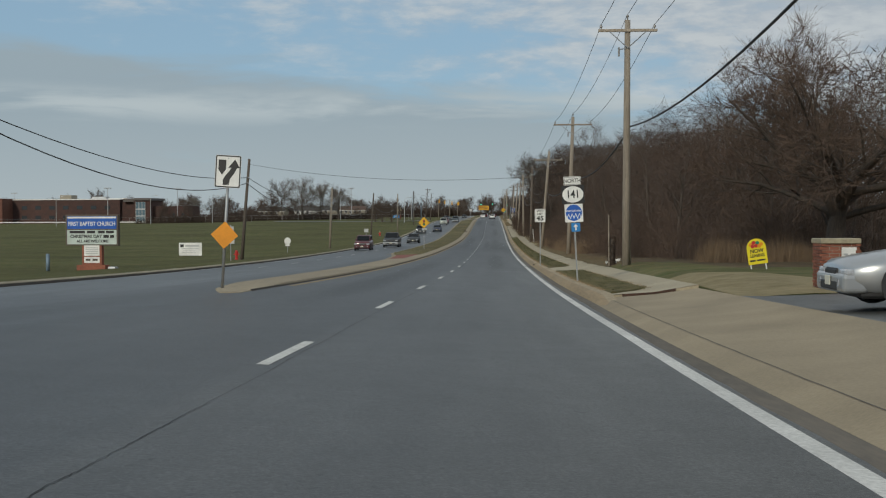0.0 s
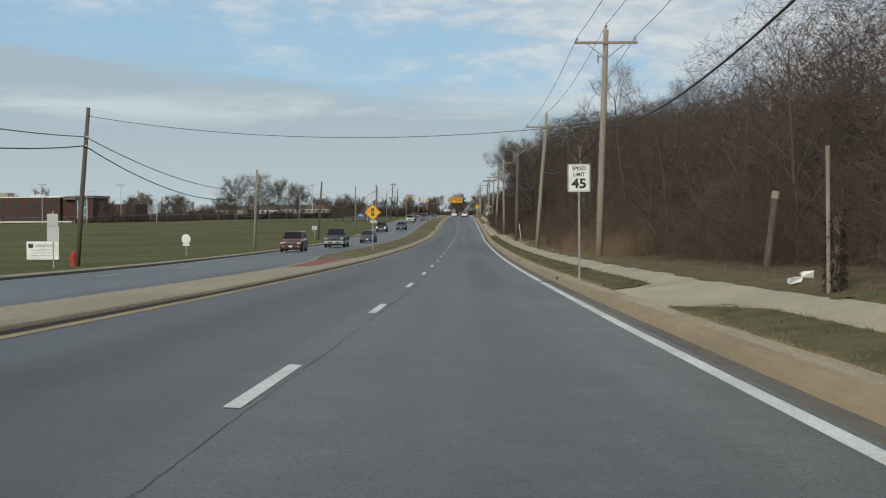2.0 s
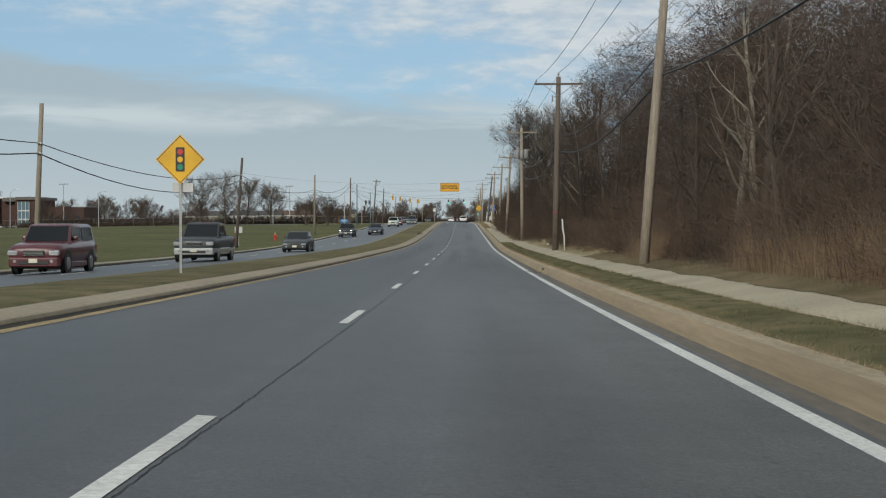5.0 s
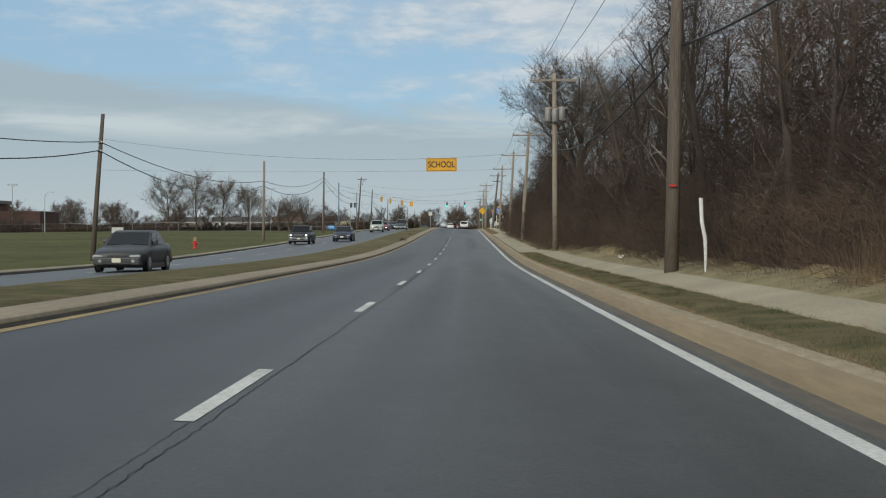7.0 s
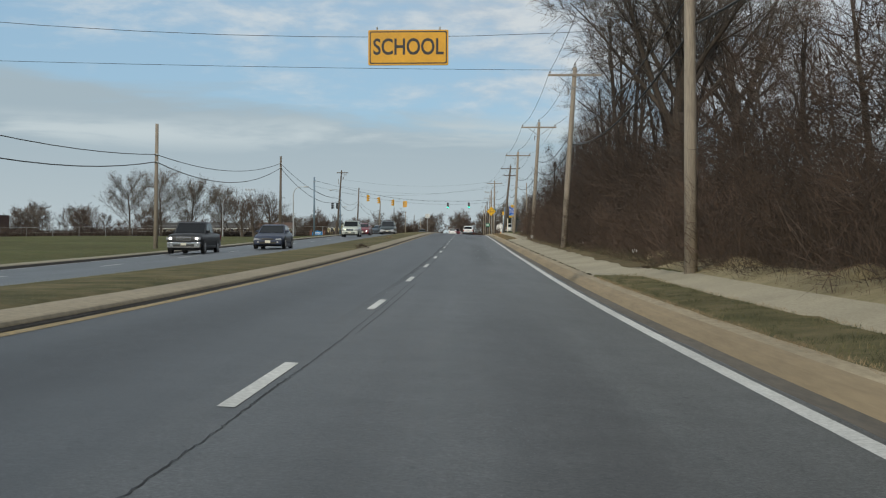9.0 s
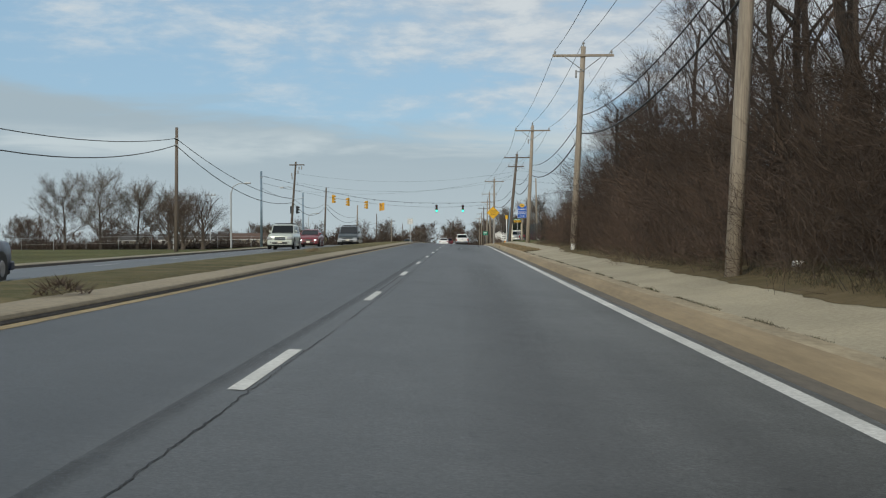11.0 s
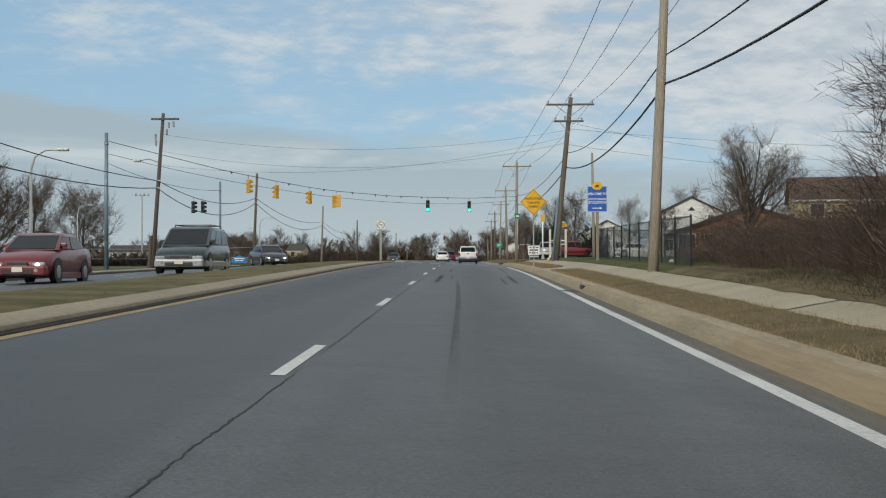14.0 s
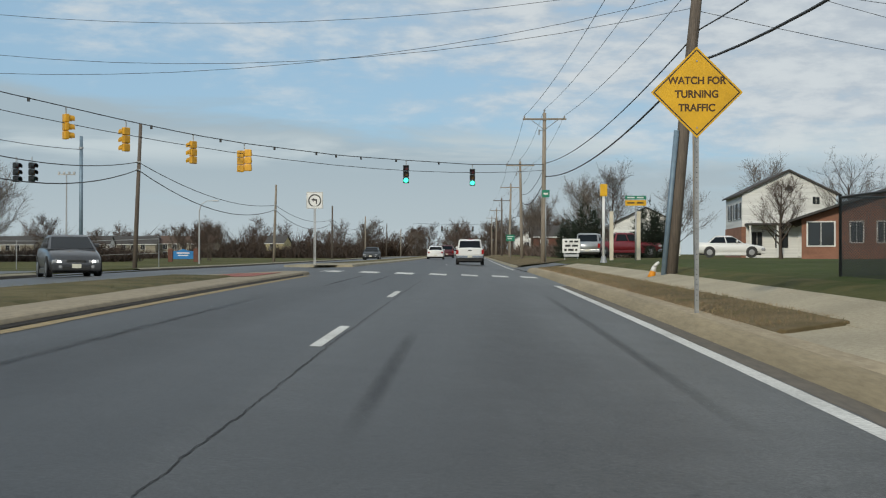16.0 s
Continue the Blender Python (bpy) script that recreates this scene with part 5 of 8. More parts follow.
# signal-ahead diamond on the median
t = thing("signal_ahead_sign", on_median(-6.80, 136.5, 0.16), "yellow diamond sign showing a traffic light, on the median", "road sign", rz=-2)
sign_post(t, 3.3)
p = diamond_panel(t, 0.85, 2.72, S_YELLOW, S_BLACK)
plate(p, rounded(0.22, 0.58, 0.03, 3, 0, 2.72), S_BLACK, -0.0058, 0.001, "symbol")
for z, c in ((2.90, S_RED), (2.72, S_YELLOW), (2.54, S_GREEN)):
    plate(p, ellipse(0.07, 0.07, 20, 0, z), c, -0.0072, 0.001, "disc")
plate(t, rounded(0.5, 0.22, 0.02, 2, 0.05, 2.05), S_BACK, 0.05, 0.003, "rear_plate", "small bare metal sign back facing away")

# signs seen from behind along the far curb
t = thing("round_sign_back", on_land(-22.4, 145.7), "white round sign seen from behind, on a short post", "road sign")
sign_post(t, 1.55)
plate(t, ellipse(0.36, 0.40, 28, 0, 1.32), S_WHITE, 0.0, 0.004)
plate(t, rounded(0.55, 0.16, 0.02, 2, 0, 0.86), S_WHITE, 0.0, 0.004)
t = thing("sign_back", on_land(-21.0, 107.0), "stack of bare metal sign backs beside a leaning pole", "road sign")
sign_post(t, 2.9)
plate(t, rounded(0.62, 0.76, 0.03, 3, 0, 1.75), S_BACK)
plate(t, rounded(0.56, 0.62, 0.03, 3, -0.02, 2.46), S_BACK)
t = thing("sign_back", on_land(-22.5, 236.0), "small grey sign back near the far curb", "road sign")
sign_post(t, 1.9)
plate(t, rounded(0.76, 0.62, 0.03, 3, 0, 1.6), S_BACK)

# church sign
t = thing("church_sign", on_land(-27.1, 89.9, -0.05), "blue and white lit church message board on a brick base", "sign", rz=-8)
part("brick_base", bbox(-1.05, 1.05, -0.35, 0.35, -0.5, 0.38, 0.02, 1), BRICK, t, "low red brick plinth")
part("column", bbox(-0.72, 0.72, -0.18, 0.18, 0.38, 1.70, 0.01, 1), BRICK, t, "red painted column")
part("cabinet", bbox(-1.92, 1.92, -0.16, 0.16, 1.70, 3.82, 0.03, 2), POLE_DARK, t, "dark brown cabinet")
hp = plate(t, rounded(3.60, 0.86, 0.03, 2, 0, 3.28), S_BLUE, -0.165, 0.01, "header")
text_part("FIRST BAPTIST CHURCH", 0.40, 0, 3.18, -0.178, S_WHITE, hp, stretch=0.80, bold=0.006)
plate(hp, rounded(3.55, 0.12, 0.02, 2, 0, 3.62), S_WHITE, -0.177, 0.002, "stripe")
mp = plate(t, rounded(3.60, 0.98, 0.03, 2, 0, 2.28), flat_paint("milky_message_panel", (0.52, 0.60, 0.56)), -0.165, 0.01, "message_board")
text_part("CHRISTMAS DAY", 0.30, -0.42, 2.32, -0.178, S_BLACK, mp, stretch=1.02, bold=0.012)
bars(mp, [(0.85, 1.25, 2.23, 2.43), (1.33, 1.62, 2.23, 2.43)], -0.178, S_BLACK)
bars(mp, [(-1.62, -0.5, 2.54, 2.72), (-0.35, 0.25, 2.54, 2.72), (0.45, 0.95, 2.54, 2.72), (1.05, 1.62, 2.54, 2.72)], -0.178, S_BLACK)
text_part("ALL ARE WELCOME", 0.25, 0.05, 2.00, -0.178, S_BLACK, mp, stretch=1.05, bold=0.010)
np_ = plate(t, rounded(1.12, 0.72, 0.02, 2, 0, 1.36), S_WHITE, -0.185, 0.008, "notice")
bars(np_, [(-0.45, 0.45, 1.52 - 0.13 * k, 1.575 - 0.13 * k) for k in range(4)], -0.195, S_BACK)
rp = plate(t, rounded(1.12, 0.42, 0.02, 2, 0, 0.72), S_WHITE, -0.185, 0.008, "notice", "small white notice panel")
bars(rp, [(-0.45, -0.1, 0.66, 0.80), (0.05, 0.42, 0.66, 0.80)], -0.195, POLE_DARK)
part("utility_box", bbox(1.15, 1.7, -0.2, 0.3, -0.5, 0.25, 0.05, 2), S_BACK, t, "small dark box beside the plinth")
for c, (u, y) in (("pipe", (-29.6, 88.0)),):
    g = thing("pipe_marker", on_land(u, y), "short grey utility marker pipe", "post")
    part("pipe", tube_bm([(0, 0, -0.2), (0, 0, 1.15)], 0.13, 8), STEEL_BLUE, g, smooth=True)

t = thing("church_board", on_land(-31.4, 137.9), "white board sign with dark lettering on two posts", "sign", rz=-6)
for x in (-1.15, 1.15):
    part("post", bbox(x - 0.05, x + 0.05, -0.05, 0.05, -0.3, 1.45, 0.005, 1), POLE_DARK, t)
bp = part("panel", bbox(-1.25, 1.25, -0.09, -0.05, 0.15, 1.5, 0.01, 1), S_WHITE, t)
bars(bp, [(-0.55, 0.95, 1.08, 1.28), (-0.9, 0.9, 0.82, 0.90), (-0.8, 0.8, 0.62, 0.68), (-0.9, 0.6, 0.42, 0.48)], -0.092, S_BACK)
bars(bp, [(-1.1, -0.72, 1.02, 1.32)], -0.092, S_BLACK, "emblem")
h = thing("fire_hydrant", on_land(-21.6, 112.5), "small rust-red fire hydrant in the grass", "hydrant")
part("barrel", tube_bm([(0, 0, 0), (0, 0, 0.08), (0, 0, 0.10), (0, 0, 0.55), (0, 0, 0.6), (0, 0, 0.74), (0, 0, 0.8)], [0.17, 0.17, 0.11, 0.11, 0.15, 0.12, 0.04], 12), S_RED, h)
part("nozzle", tube_bm([(-0.22, 0, 0.45), (0.22, 0, 0.45)], 0.06, 8), S_RED, h)
h = thing("fire_hydrant", on_land(-22.0, 258.0), "small red fire hydrant with a yellow top in the field", "hydrant")
part("barrel", tube_bm([(0, 0, 0), (0, 0, 0.08), (0, 0, 0.10), (0, 0, 0.60), (0, 0, 0.64)], [0.19, 0.19, 0.13, 0.13, 0.16], 12), S_RED, h)
part("bonnet", tube_bm([(0, 0, 0.64), (0, 0, 0.70), (0, 0, 0.84), (0, 0, 0.95)], [0.17, 0.15, 0.11, 0.04], 12), LINE_Y, h, "yellow bonnet")
part("nozzle", tube_bm([(-0.25, 0, 0.48), (0.25, 0, 0.48)], 0.07, 8), S_RED, h)

# leaning leasing sign and brick pillar by the driveway
t = thing("leasing_sign", on_land(8.6, 41.1), "yellow leaning leasing sign with a rounded fruit-painted top", "sign", ry=-8)
t.scale = (0.82, 0.82, 0.82)
o = [(-0.36, 0.25), (0.36, 0.25), (0.36, 0.85)] + [(0.36 * math.cos(radians(a)), 0.85 + 0.36 * math.sin(radians(a))) for a in range(15, 180, 15)] + [(-0.36, 0.85)]
lp = plate(t, o, flat_paint("leasing_yellow", (0.80, 0.66, 0.02)), 0.0, 0.02)
for x in (-0.28, 0.28):
    part("post", bbox(x - 0.02, x + 0.02, 0.0, 0.04, -0.2, 0.6), S_WHITE, t)
for k, (x, z) in enumerate(((-0.2, 1.0), (-0.08, 1.06), (0.06, 1.04), (0.19, 0.98), (0.0, 0.94), (0.12, 0.92), (-0.13, 0.93))):
    plate(lp, ellipse(0.075, 0.07, 14, x, z), (S_ORANGE, S_RED, S_GREEN, S_ORANGE, S_RED)[k % 5], -0.0215 - 0.0008 * k, 0.001, "fruit")
text_part("NOW", 0.20, 0, 0.74, -0.022, S_BLACK, lp, stretch=0.95, bold=0.006)
text_part("LEASING", 0.17, 0, 0.57, -0.022, S_BLACK, lp, stretch=0.82, bold=0.005)
bars(lp, [(-0.30, -0.08, 0.36, 0.42), (-0.03, 0.28, 0.36, 0.42)], -0.022, S_BLACK)

pl = thing("brick_pillar", (road_x(28.9) + 7.86, 28.9, road_z(28.9) + 0.27), "red brick gate pillar with a tan stone cap", "pillar", rz=3)
part("core", bbox(-0.385, 0.385, -0.29, 0.29, -0.3, 1.0), MORTAR, pl)
bm = bmesh.new()
box(bm, -0.097, 0.097, -0.048, 0.048, -0.030, 0.030)
bmesh.ops.recalc_face_normals(bm, faces=bm.faces)
brick_me = bpy.data.meshes.new("brick")
bm.to_mesh(brick_me)
bm.free()
brick_me.materials.append(BRICK)
for c in range(14):
    z = 0.036 + c * 0.072
    off = 0.105 if c % 2 else 0.0
    for side in range(3):
        for k in range(4):
            b = new("brick", brick_me)
            b.parent = pl
            if side == 0:
                b.matrix_basis = pose(-0.315 + k * 0.21 + (off * 0.5 - 0.025), -0.255, z)
            else:
                if k == 3:
                    b.matrix_basis = pose(0, 0.255, z)
                    continue
                b.matrix_basis = pose((-1 if side == 1 else 1) * 0.365, -0.19 + k * 0.21 - off * 0.4, z, 0, 0, 90)
part("cap", bbox(-0.43, 0.43, -0.36, 0.36, 1.0, 1.11, 0.015, 1), CONCRETE, pl, "tan stone cap")
ap = part("notice", bbox(0.02, 0.34, -0.325, -0.305, 0.35, 0.92, 0.004, 1), S_WHITE, pl, "white notice plates")
bars(ap, [(0.06, 0.15, 0.45 + 0.1 * k, 0.49 + 0.1 * k) for k in range(4)] + [(0.21, 0.30, 0.45 + 0.1 * k, 0.49 + 0.1 * k) for k in range(4)], -0.326, S_BACK)

# school banner sign hung over the road
sy = 228.2
sl, sr = on_land(-20.35, 223.5, 6.75), on_land(5.5, 232, 6.25)
t = thing("school_sign", Vector((road_x(sy) - 1.42, sy, road_z(sy) + 5.4)), "amber school sign hung on a wire over the road", "road sign", rz=-2)
p = plate(t, rounded(1.78, 0.78, 0.03, 3), flat_paint("amber_sign", (0.72, 0.36, 0.015)), 0.0, 0.06)
plate(p, rounded(1.72, 0.72, 0.03, 3), S_BLACK, -0.0605, 0.0006, "border")
plate(p, rounded(1.67, 0.67, 0.03, 3), flat_paint("amber_field", (0.72, 0.36, 0.015)), -0.0615, 0.0006, "field")
text_part("SCHOOL", 0.50, 0, 0, -0.0625, S_BLACK, p, stretch=0.78, bold=0.009)
for x in (-0.7, 0.7):
    part("hanger", tube_bm([(x, -0.03, 0.36), (x, -0.03, 0.46)], 0.02, 6), STEEL, t)
wire(sl, sr, 0.88, 0.006, "thin span wire carrying the school sign")
wire(sl - Vector((0, 0, 1.75)), sr - Vector((0, 0, 1.15)), 0.16, 0.005, "thin lower wire steadying the school sign")

# ---- crossing: steel poles, span wire and signals ----
def land_at(x, y, up=0.0):
    return on_land(x - road_x(y), y, up)


for x, y, h, r in ((-24.4, 407.0, 9.3, 0.15), (-24.1, 446.0, 8.3, 0.13)):
    p = thing("signal_pole", land_at(x, y, -0.05), "tall blue-grey steel pole carrying the signal span wire", "signal pole", "signal poles")
    part("shaft", tube_bm([(0, 0, 0), (0, 0, h)], [r, r * 0.8], 14), STEEL_BLUE, p, smooth=True)
    part("base_plate", bbox(-0.28, 0.28, -0.28, 0.28, 0, 0.06, 0.01, 1), STEEL_BLUE, p)
    part("cap", tube_bm([(0, 0, h), (0, 0, h + 0.06)], [r * 0.85, r * 0.5], 12), STEEL_BLUE, p)
    part("clamp", tube_bm([(0, 0, h - 0.75), (0, 0, h - 0.62)], r * 1.05, 12), STEEL, p)

A, B = Vector((-24.4, 407.0, 0)), Vector((5.0, 456.6, 0))
AZ, BZ = road_z(407) + 8.4, road_z(456.6) + 7.2


def span_z(s):
    pts_s = [0, 0.2, 0.254, 0.313, 0.387, 0.45, 0.585, 0.70, 0.83, 1.0]
    pts_z = [9.45, 8.22, 7.98, 7.72, 7.46, 7.34, 7.30, 7.48, 7.72, 8.35]
    return float(np.interp(s, pts_s, pts_z))


sp = []
for k in range(41):
    s = k / 40
    q = A.lerp(B, s)
    q.z = span_z(s)
    sp.append(q)
base = sp[0].copy()
w = part("span_wire", tube_bm([q - base for q in sp], 0.022, 5), WIRE)
w.location = base
tagged(w, "black span wire carrying the traffic signals", "wire")
for s in (0.22, 0.34, 0.42, 0.49, 0.55, 0.58, 0.62, 0.68, 0.76):
    q = A.lerp(B, s)
    part("clip", bbox(q.x - 0.05 - base.x, q.x + 0.05 - base.x, q.y - 0.04 - base.y, q.y + 0.04 - base.y, span_z(s) - 0.14 - base.z, span_z(s) + 0.03 - base.z, 0.01, 1), WIRE, w)
wire(Vector((-24.3, 407, road_z(407) + 7.6)), Vector((5.0, 456.6, road_z(456) + 6.6)), 1.5, 0.016, "thin tether wire under the signal span")

SIG_YELLOW = flat_paint("signal_yellow", (0.72, 0.36, 0.02))
SIG_DARK = flat_paint("signal_dark", (0.02, 0.024, 0.026))
GREEN_ON = glow_mat("green_lens_lit", (0.05, 0.95, 0.55), 3.0)
RED_LENS = glass_mat("red_lens", (0.10, 0.01, 0.01), 0.25)
AMB_LENS = glass_mat("amber_lens", (0.14, 0.07, 0.01), 0.25)
GRN_LENS = glass_mat("green_lens", (0.01, 0.07, 0.05), 0.25)


def signal(at, rz, body, lit=None, label="", heads=1, name="traffic_signal"):
    """A three-light head hung at its top; it looks along its own -y."""
    t = thing(name, at, label, "traffic light", "signals over the crossing", rz=rz)
    part("hanger", tube_bm([(0, 0, 0.02), (0, 0, -0.26)], 0.028, 6), STEEL, t)
    for hd in range(heads):
        x0 = (hd - (heads - 1) / 2) * 0.36
        z0 = -0.26 - (0.05 if heads == 2 and hd == 1 else 0.0)
        for k, lens in enumerate((RED_LENS, AMB_LENS, GRN_LENS)):
            z = z0 - 0.19 - 0.355 * k
            sec = part("section", bbox(x0 - 0.17, x0 + 0.17, -0.09, 0.10, z - 0.17, z + 0.17, 0.04, 2), body, t)
            part("lens", tube_bm([(x0, -0.088, z), (x0, -0.115, z)], [0.135, 0.115], 16), GREEN_ON if lit == k else lens, sec, "lit green lens" if lit == k else "")
            bm = bmesh.new()
            n = 12
            inner, outer = [], []
            for i in range(n + 1):
                a = radians(-35 + 250 * i / n)
                inner.append(bm.verts.new((x0 + 0.145 * math.cos(a), -0.09, z + 0.145 * math.sin(a))))
                outer.append(bm.verts.new((x0 + 0.15 * math.cos(a), -0.33, z - 0.03 + 0.15 * math.sin(a))))
            for i in range(n):
                bm.faces.new((inner[i], inner[i + 1], outer[i + 1], outer[i]))
            v = part("visor", bm, SIG_DARK if body is SIG_DARK else body, sec)
    return t


for s, rz, n in ((0.254, 130, 1), (0.313, 235, 1), (0.387, 235, 1), (0.45, 180, 2)):
    q = A.lerp(B, s)
    signal((q.x, q.y, span_z(s) - 0.02), rz, SIG_YELLOW, None, "yellow traffic signal head facing the other approaches", n)
for s in (0.698, 0.829):
    q = A.lerp(B, s)
    signal((q.x, q.y, span_z(s)), 0, SIG_DARK, 2, "dark traffic signal showing a green light")
for x in (-24.5, -23.65):
    signal((x, 435.5, road_z(435) + 5.95), 60, SIG_DARK, None, "dark traffic signal turned to the side street")
wire(Vector((-24.1, 446, road_z(446) + 7.2)), Vector((-24.4, 407, road_z(407) + 7.0)), 0.55, 0.018, "short span wire over the side street")
for x, k in ((-6.0, 0), (-3.0, 1), (0.4, 2), (4.6, 3)):
    signal((x, 640, road_z(640) + 6.6), 0, SIG_DARK, None, "distant dark traffic signal over the next crossing")
wire(Vector((-12, 640, road_z(640) + 7.0)), Vector((8, 640, road_z(640) + 7.0)), 0.3, 0.02, "span wire over the next crossing")

# no-left-turn sign
t = thing("no_turn_sign", on_median(-6.9, 423.5, 0.11), "square no-left-turn sign on a double post", "road sign", rz=-1)
for x in (-0.03, 0.03):
    part("post", bbox(x - 0.02, x + 0.02, 0.01, 0.04, -0.3, 3.2), STEEL, t)
p = panel_rect(t, 0.74, 0.74, 2.85, S_WHITE, S_BLACK, 0.014, 0.03, 0.012)
plate(p, ellipse(0.29, 0.29, 32, 0, 2.83), S_BLACK, -0.0062, 0.001, "ring")
plate(p, ellipse(0.235, 0.235, 32, 0, 2.83), S_WHITE, -0.0076, 0.001, "disc")
plate(p, shift([(0.05, -0.13), (0.10, -0.13), (0.10, 0.07), (-0.04, 0.07), (-0.04, 0.12), (-0.15, 0.04), (-0.04, -0.05), (-0.04, 0.0), (0.05, 0.0)], 0, 2.83), S_BLACK, -0.009, 0.001, "arrow")
plate(p, rounded(0.5, 0.06, 0.02, 2, 0, 2.55), S_WHITE, -0.009, 0.001, "label_bar")

# watch sign and welcome sign
t = thing("watch_sign", on_verge(3.25, 384.6, 0.06), "yellow diamond sign warning of turning traffic", "road sign", rz=-1)
sign_post(t, 3.7, w=0.06)
p = diamond_panel(t, 0.95, 3.20, S_YELLOW, S_BLACK)
LETTER_BROWN = flat_paint("brown_black_lettering", (0.075, 0.036, 0.008))
for z, body in ((3.37, "WATCH FOR"), (3.17, "TURNING"), (2.97, "TRAFFIC")):
    text_part(body, 0.15, 0, z, -0.006, LETTER_BROWN, p, stretch=0.95, bold=0.005)
for z in (3.66, 2.68):
    part("bolt", tube_bm([(0, -0.004, z), (0, -0.014, z)], 0.013, 6), STEEL, p)
t = thing("welcome_sign", on_land(6.11, 381.4, -0.05), "blue welcome sign with a yellow oval emblem on a timber post", "road sign", rz=-2)
sign_post(t, 3.4, "wood")
p = panel_rect(t, 0.92, 0.60, 3.27, S_BLUE, S_WHITE, 0.012, 0.05, 0.012)
text_part("WELCOME TO", 0.155, 0, 3.20, -0.006, S_WHITE, p, stretch=0.88, bold=0.003)
plate(p, ellipse(0.25, 0.19, 28, 0, 3.58), S_YELLOW, -0.008, 0.004, "emblem")
plate(p, shift([(-0.12, -0.02), (-0.05, 0.02), (0.0, 0.07), (0.05, 0.03), (0.12, 0.04), (0.06, -0.01), (0.09, -0.08), (0.02, -0.04), (-0.06, -0.04), (-0.10, -0.09)], 0, 3.58), S_BLACK, -0.0125, 0.001, "emblem_mark")
p = panel_rect(t, 0.92, 0.60, 2.65, S_BLUE, S_WHITE, 0.012, 0.05, 0.012)
text_part("STOCKTON", 0.17, 0, 2.79, -0.006, S_WHITE, p, stretch=0.9, bold=0.004)
plate(p, shift([(-0.23, -0.02), (0.12, -0.02), (0.12, -0.07), (0.23, 0), (0.12, 0.07), (0.12, 0.02), (-0.23, 0.02)], 0, 2.53), S_WHITE, -0.006, 0.001, "arrow")

# small things at the far corner
t = thing("beacon_pole", on_land(6.0, 425.0), "pale pole with a yellow pedestrian signal box", "signal pole")
part("shaft", tube_bm([(0, 0, 0), (0, 0, 3.3)], 0.06, 10), S_WHITE, t, smooth=True)
part("foot", tube_bm([(0, 0, 0), (0, 0, 0.3)], [0.16, 0.1], 10), STEEL, t)
part("signal_box", bbox(-0.16, 0.16, -0.12, 0.12, 3.0, 3.55, 0.03, 2), S_YELLOW, t)
t = thing("gate_posts", on_land(7.55, 430.0), "pair of cream timber gate posts joined by a rail", "posts")
for x in (-0.66, 0.66):
    part("post", bbox(x - 0.09, x + 0.09, -0.09, 0.09, -0.2, 2.4, 0.01, 1), flat_paint("cream_post", (0.66, 0.60, 0.48)), t)
part("rail", bbox(-0.57, 0.57, -0.03, 0.03, 1.42, 1.50), S_WHITE, t)
t = thing("street_name_sign", on_land(7.45, 425.0), "amber and green street name plates on a thin post", "road sign")
sign_post(t, 2.8, "pipe")
for z, c, n in ((2.62, S_YELLOW, 0.18), (2.86, S_GREEN, 0.12)):
    q = plate(t, rounded(0.95, n * 1.4, 0.02, 2, 0, z), c)
    bars(q, [(-0.38, -0.05, z - 0.03, z + 0.03), (0.05, 0.35, z - 0.03, z + 0.03)], -0.005, S_BLACK if c is S_YELLOW else S_WHITE)
t = thing("message_board", on_land(6.6, 452.0), "white portable letter board with rows of dark writing", "sign", rz=-4)
mb = part("panel", bbox(-0.58, 0.58, -0.05, 0.05, 0.42, 1.36, 0.02, 1), S_WHITE, t)
bars(mb, [(-0.42, -0.25, 1.12, 1.24), (-0.12, 0.12, 1.12, 1.24), (0.2, 0.46, 1.12, 1.24), (-0.40, -0.05, 0.84, 0.97), (0.06, 0.44, 0.84, 0.97), (-0.46, -0.30, 0.56, 0.70), (-0.20, 0.16, 0.56, 0.70), (0.26, 0.40, 0.56, 0.70)], -0.052, S_BLACK)
part("frame", bbox(-0.5, 0.5, -0.2, 0.2, 0.16, 0.34, 0.03, 1), S_BACK, t, "dark trailer frame")
for x in (-0.42, 0.42):
    part("leg", bbox(x - 0.03, x + 0.03, -0.03, 0.03, -0.2, 0.45), S_BACK, t)
t = thing("traffic_cone", on_land(5.0, 402.2), "battered leaning orange and white traffic cone by a pole", "traffic cone", ry=16)
t.scale = (0.72, 0.72, 0.72)
part("foot", bbox(-0.2, 0.2, -0.2, 0.2, 0, 0.04, 0.01, 1), S_BLACK, t)
part("cone", tube_bm([(0, 0, 0.04), (0, 0, 0.32)], [0.16, 0.115], 14), S_ORANGE, t, smooth=True)
part("collar", tube_bm([(0, 0, 0.32), (0, 0, 0.5)], [0.115, 0.085], 14), S_WHITE, t, smooth=True)
part("tip", tube_bm([(0, 0, 0.5), (0.05, 0, 0.62), (0.13, 0, 0.72)], [0.085, 0.06, 0.05], 14), S_WHITE, t, smooth=True)
t = thing("bus_stop_sign", on_land(5.05, 454.0), "small green bus stop plate high on a post", "road sign")
sign_post(t, 4.9, "pipe")
q = plate(t, rounded(0.5, 0.5, 0.03, 2, 0, 4.7), S_GREEN)
bars(q, [(-0.15, 0.15, 4.64, 4.76)], -0.005, S_WHITE)
t = thing("guide_sign", on_land(4.6, 520.0), "green guide sign on a post", "road sign")
sign_post(t, 3.2, "pipe")
q = plate(t, rounded(1.0, 0.75, 0.03, 2, 0, 2.6), S_GREEN)
bars(q, [(-0.35, 0.35, 2.7, 2.78), (-0.3, 0.2, 2.45, 2.53)], -0.005, S_WHITE)
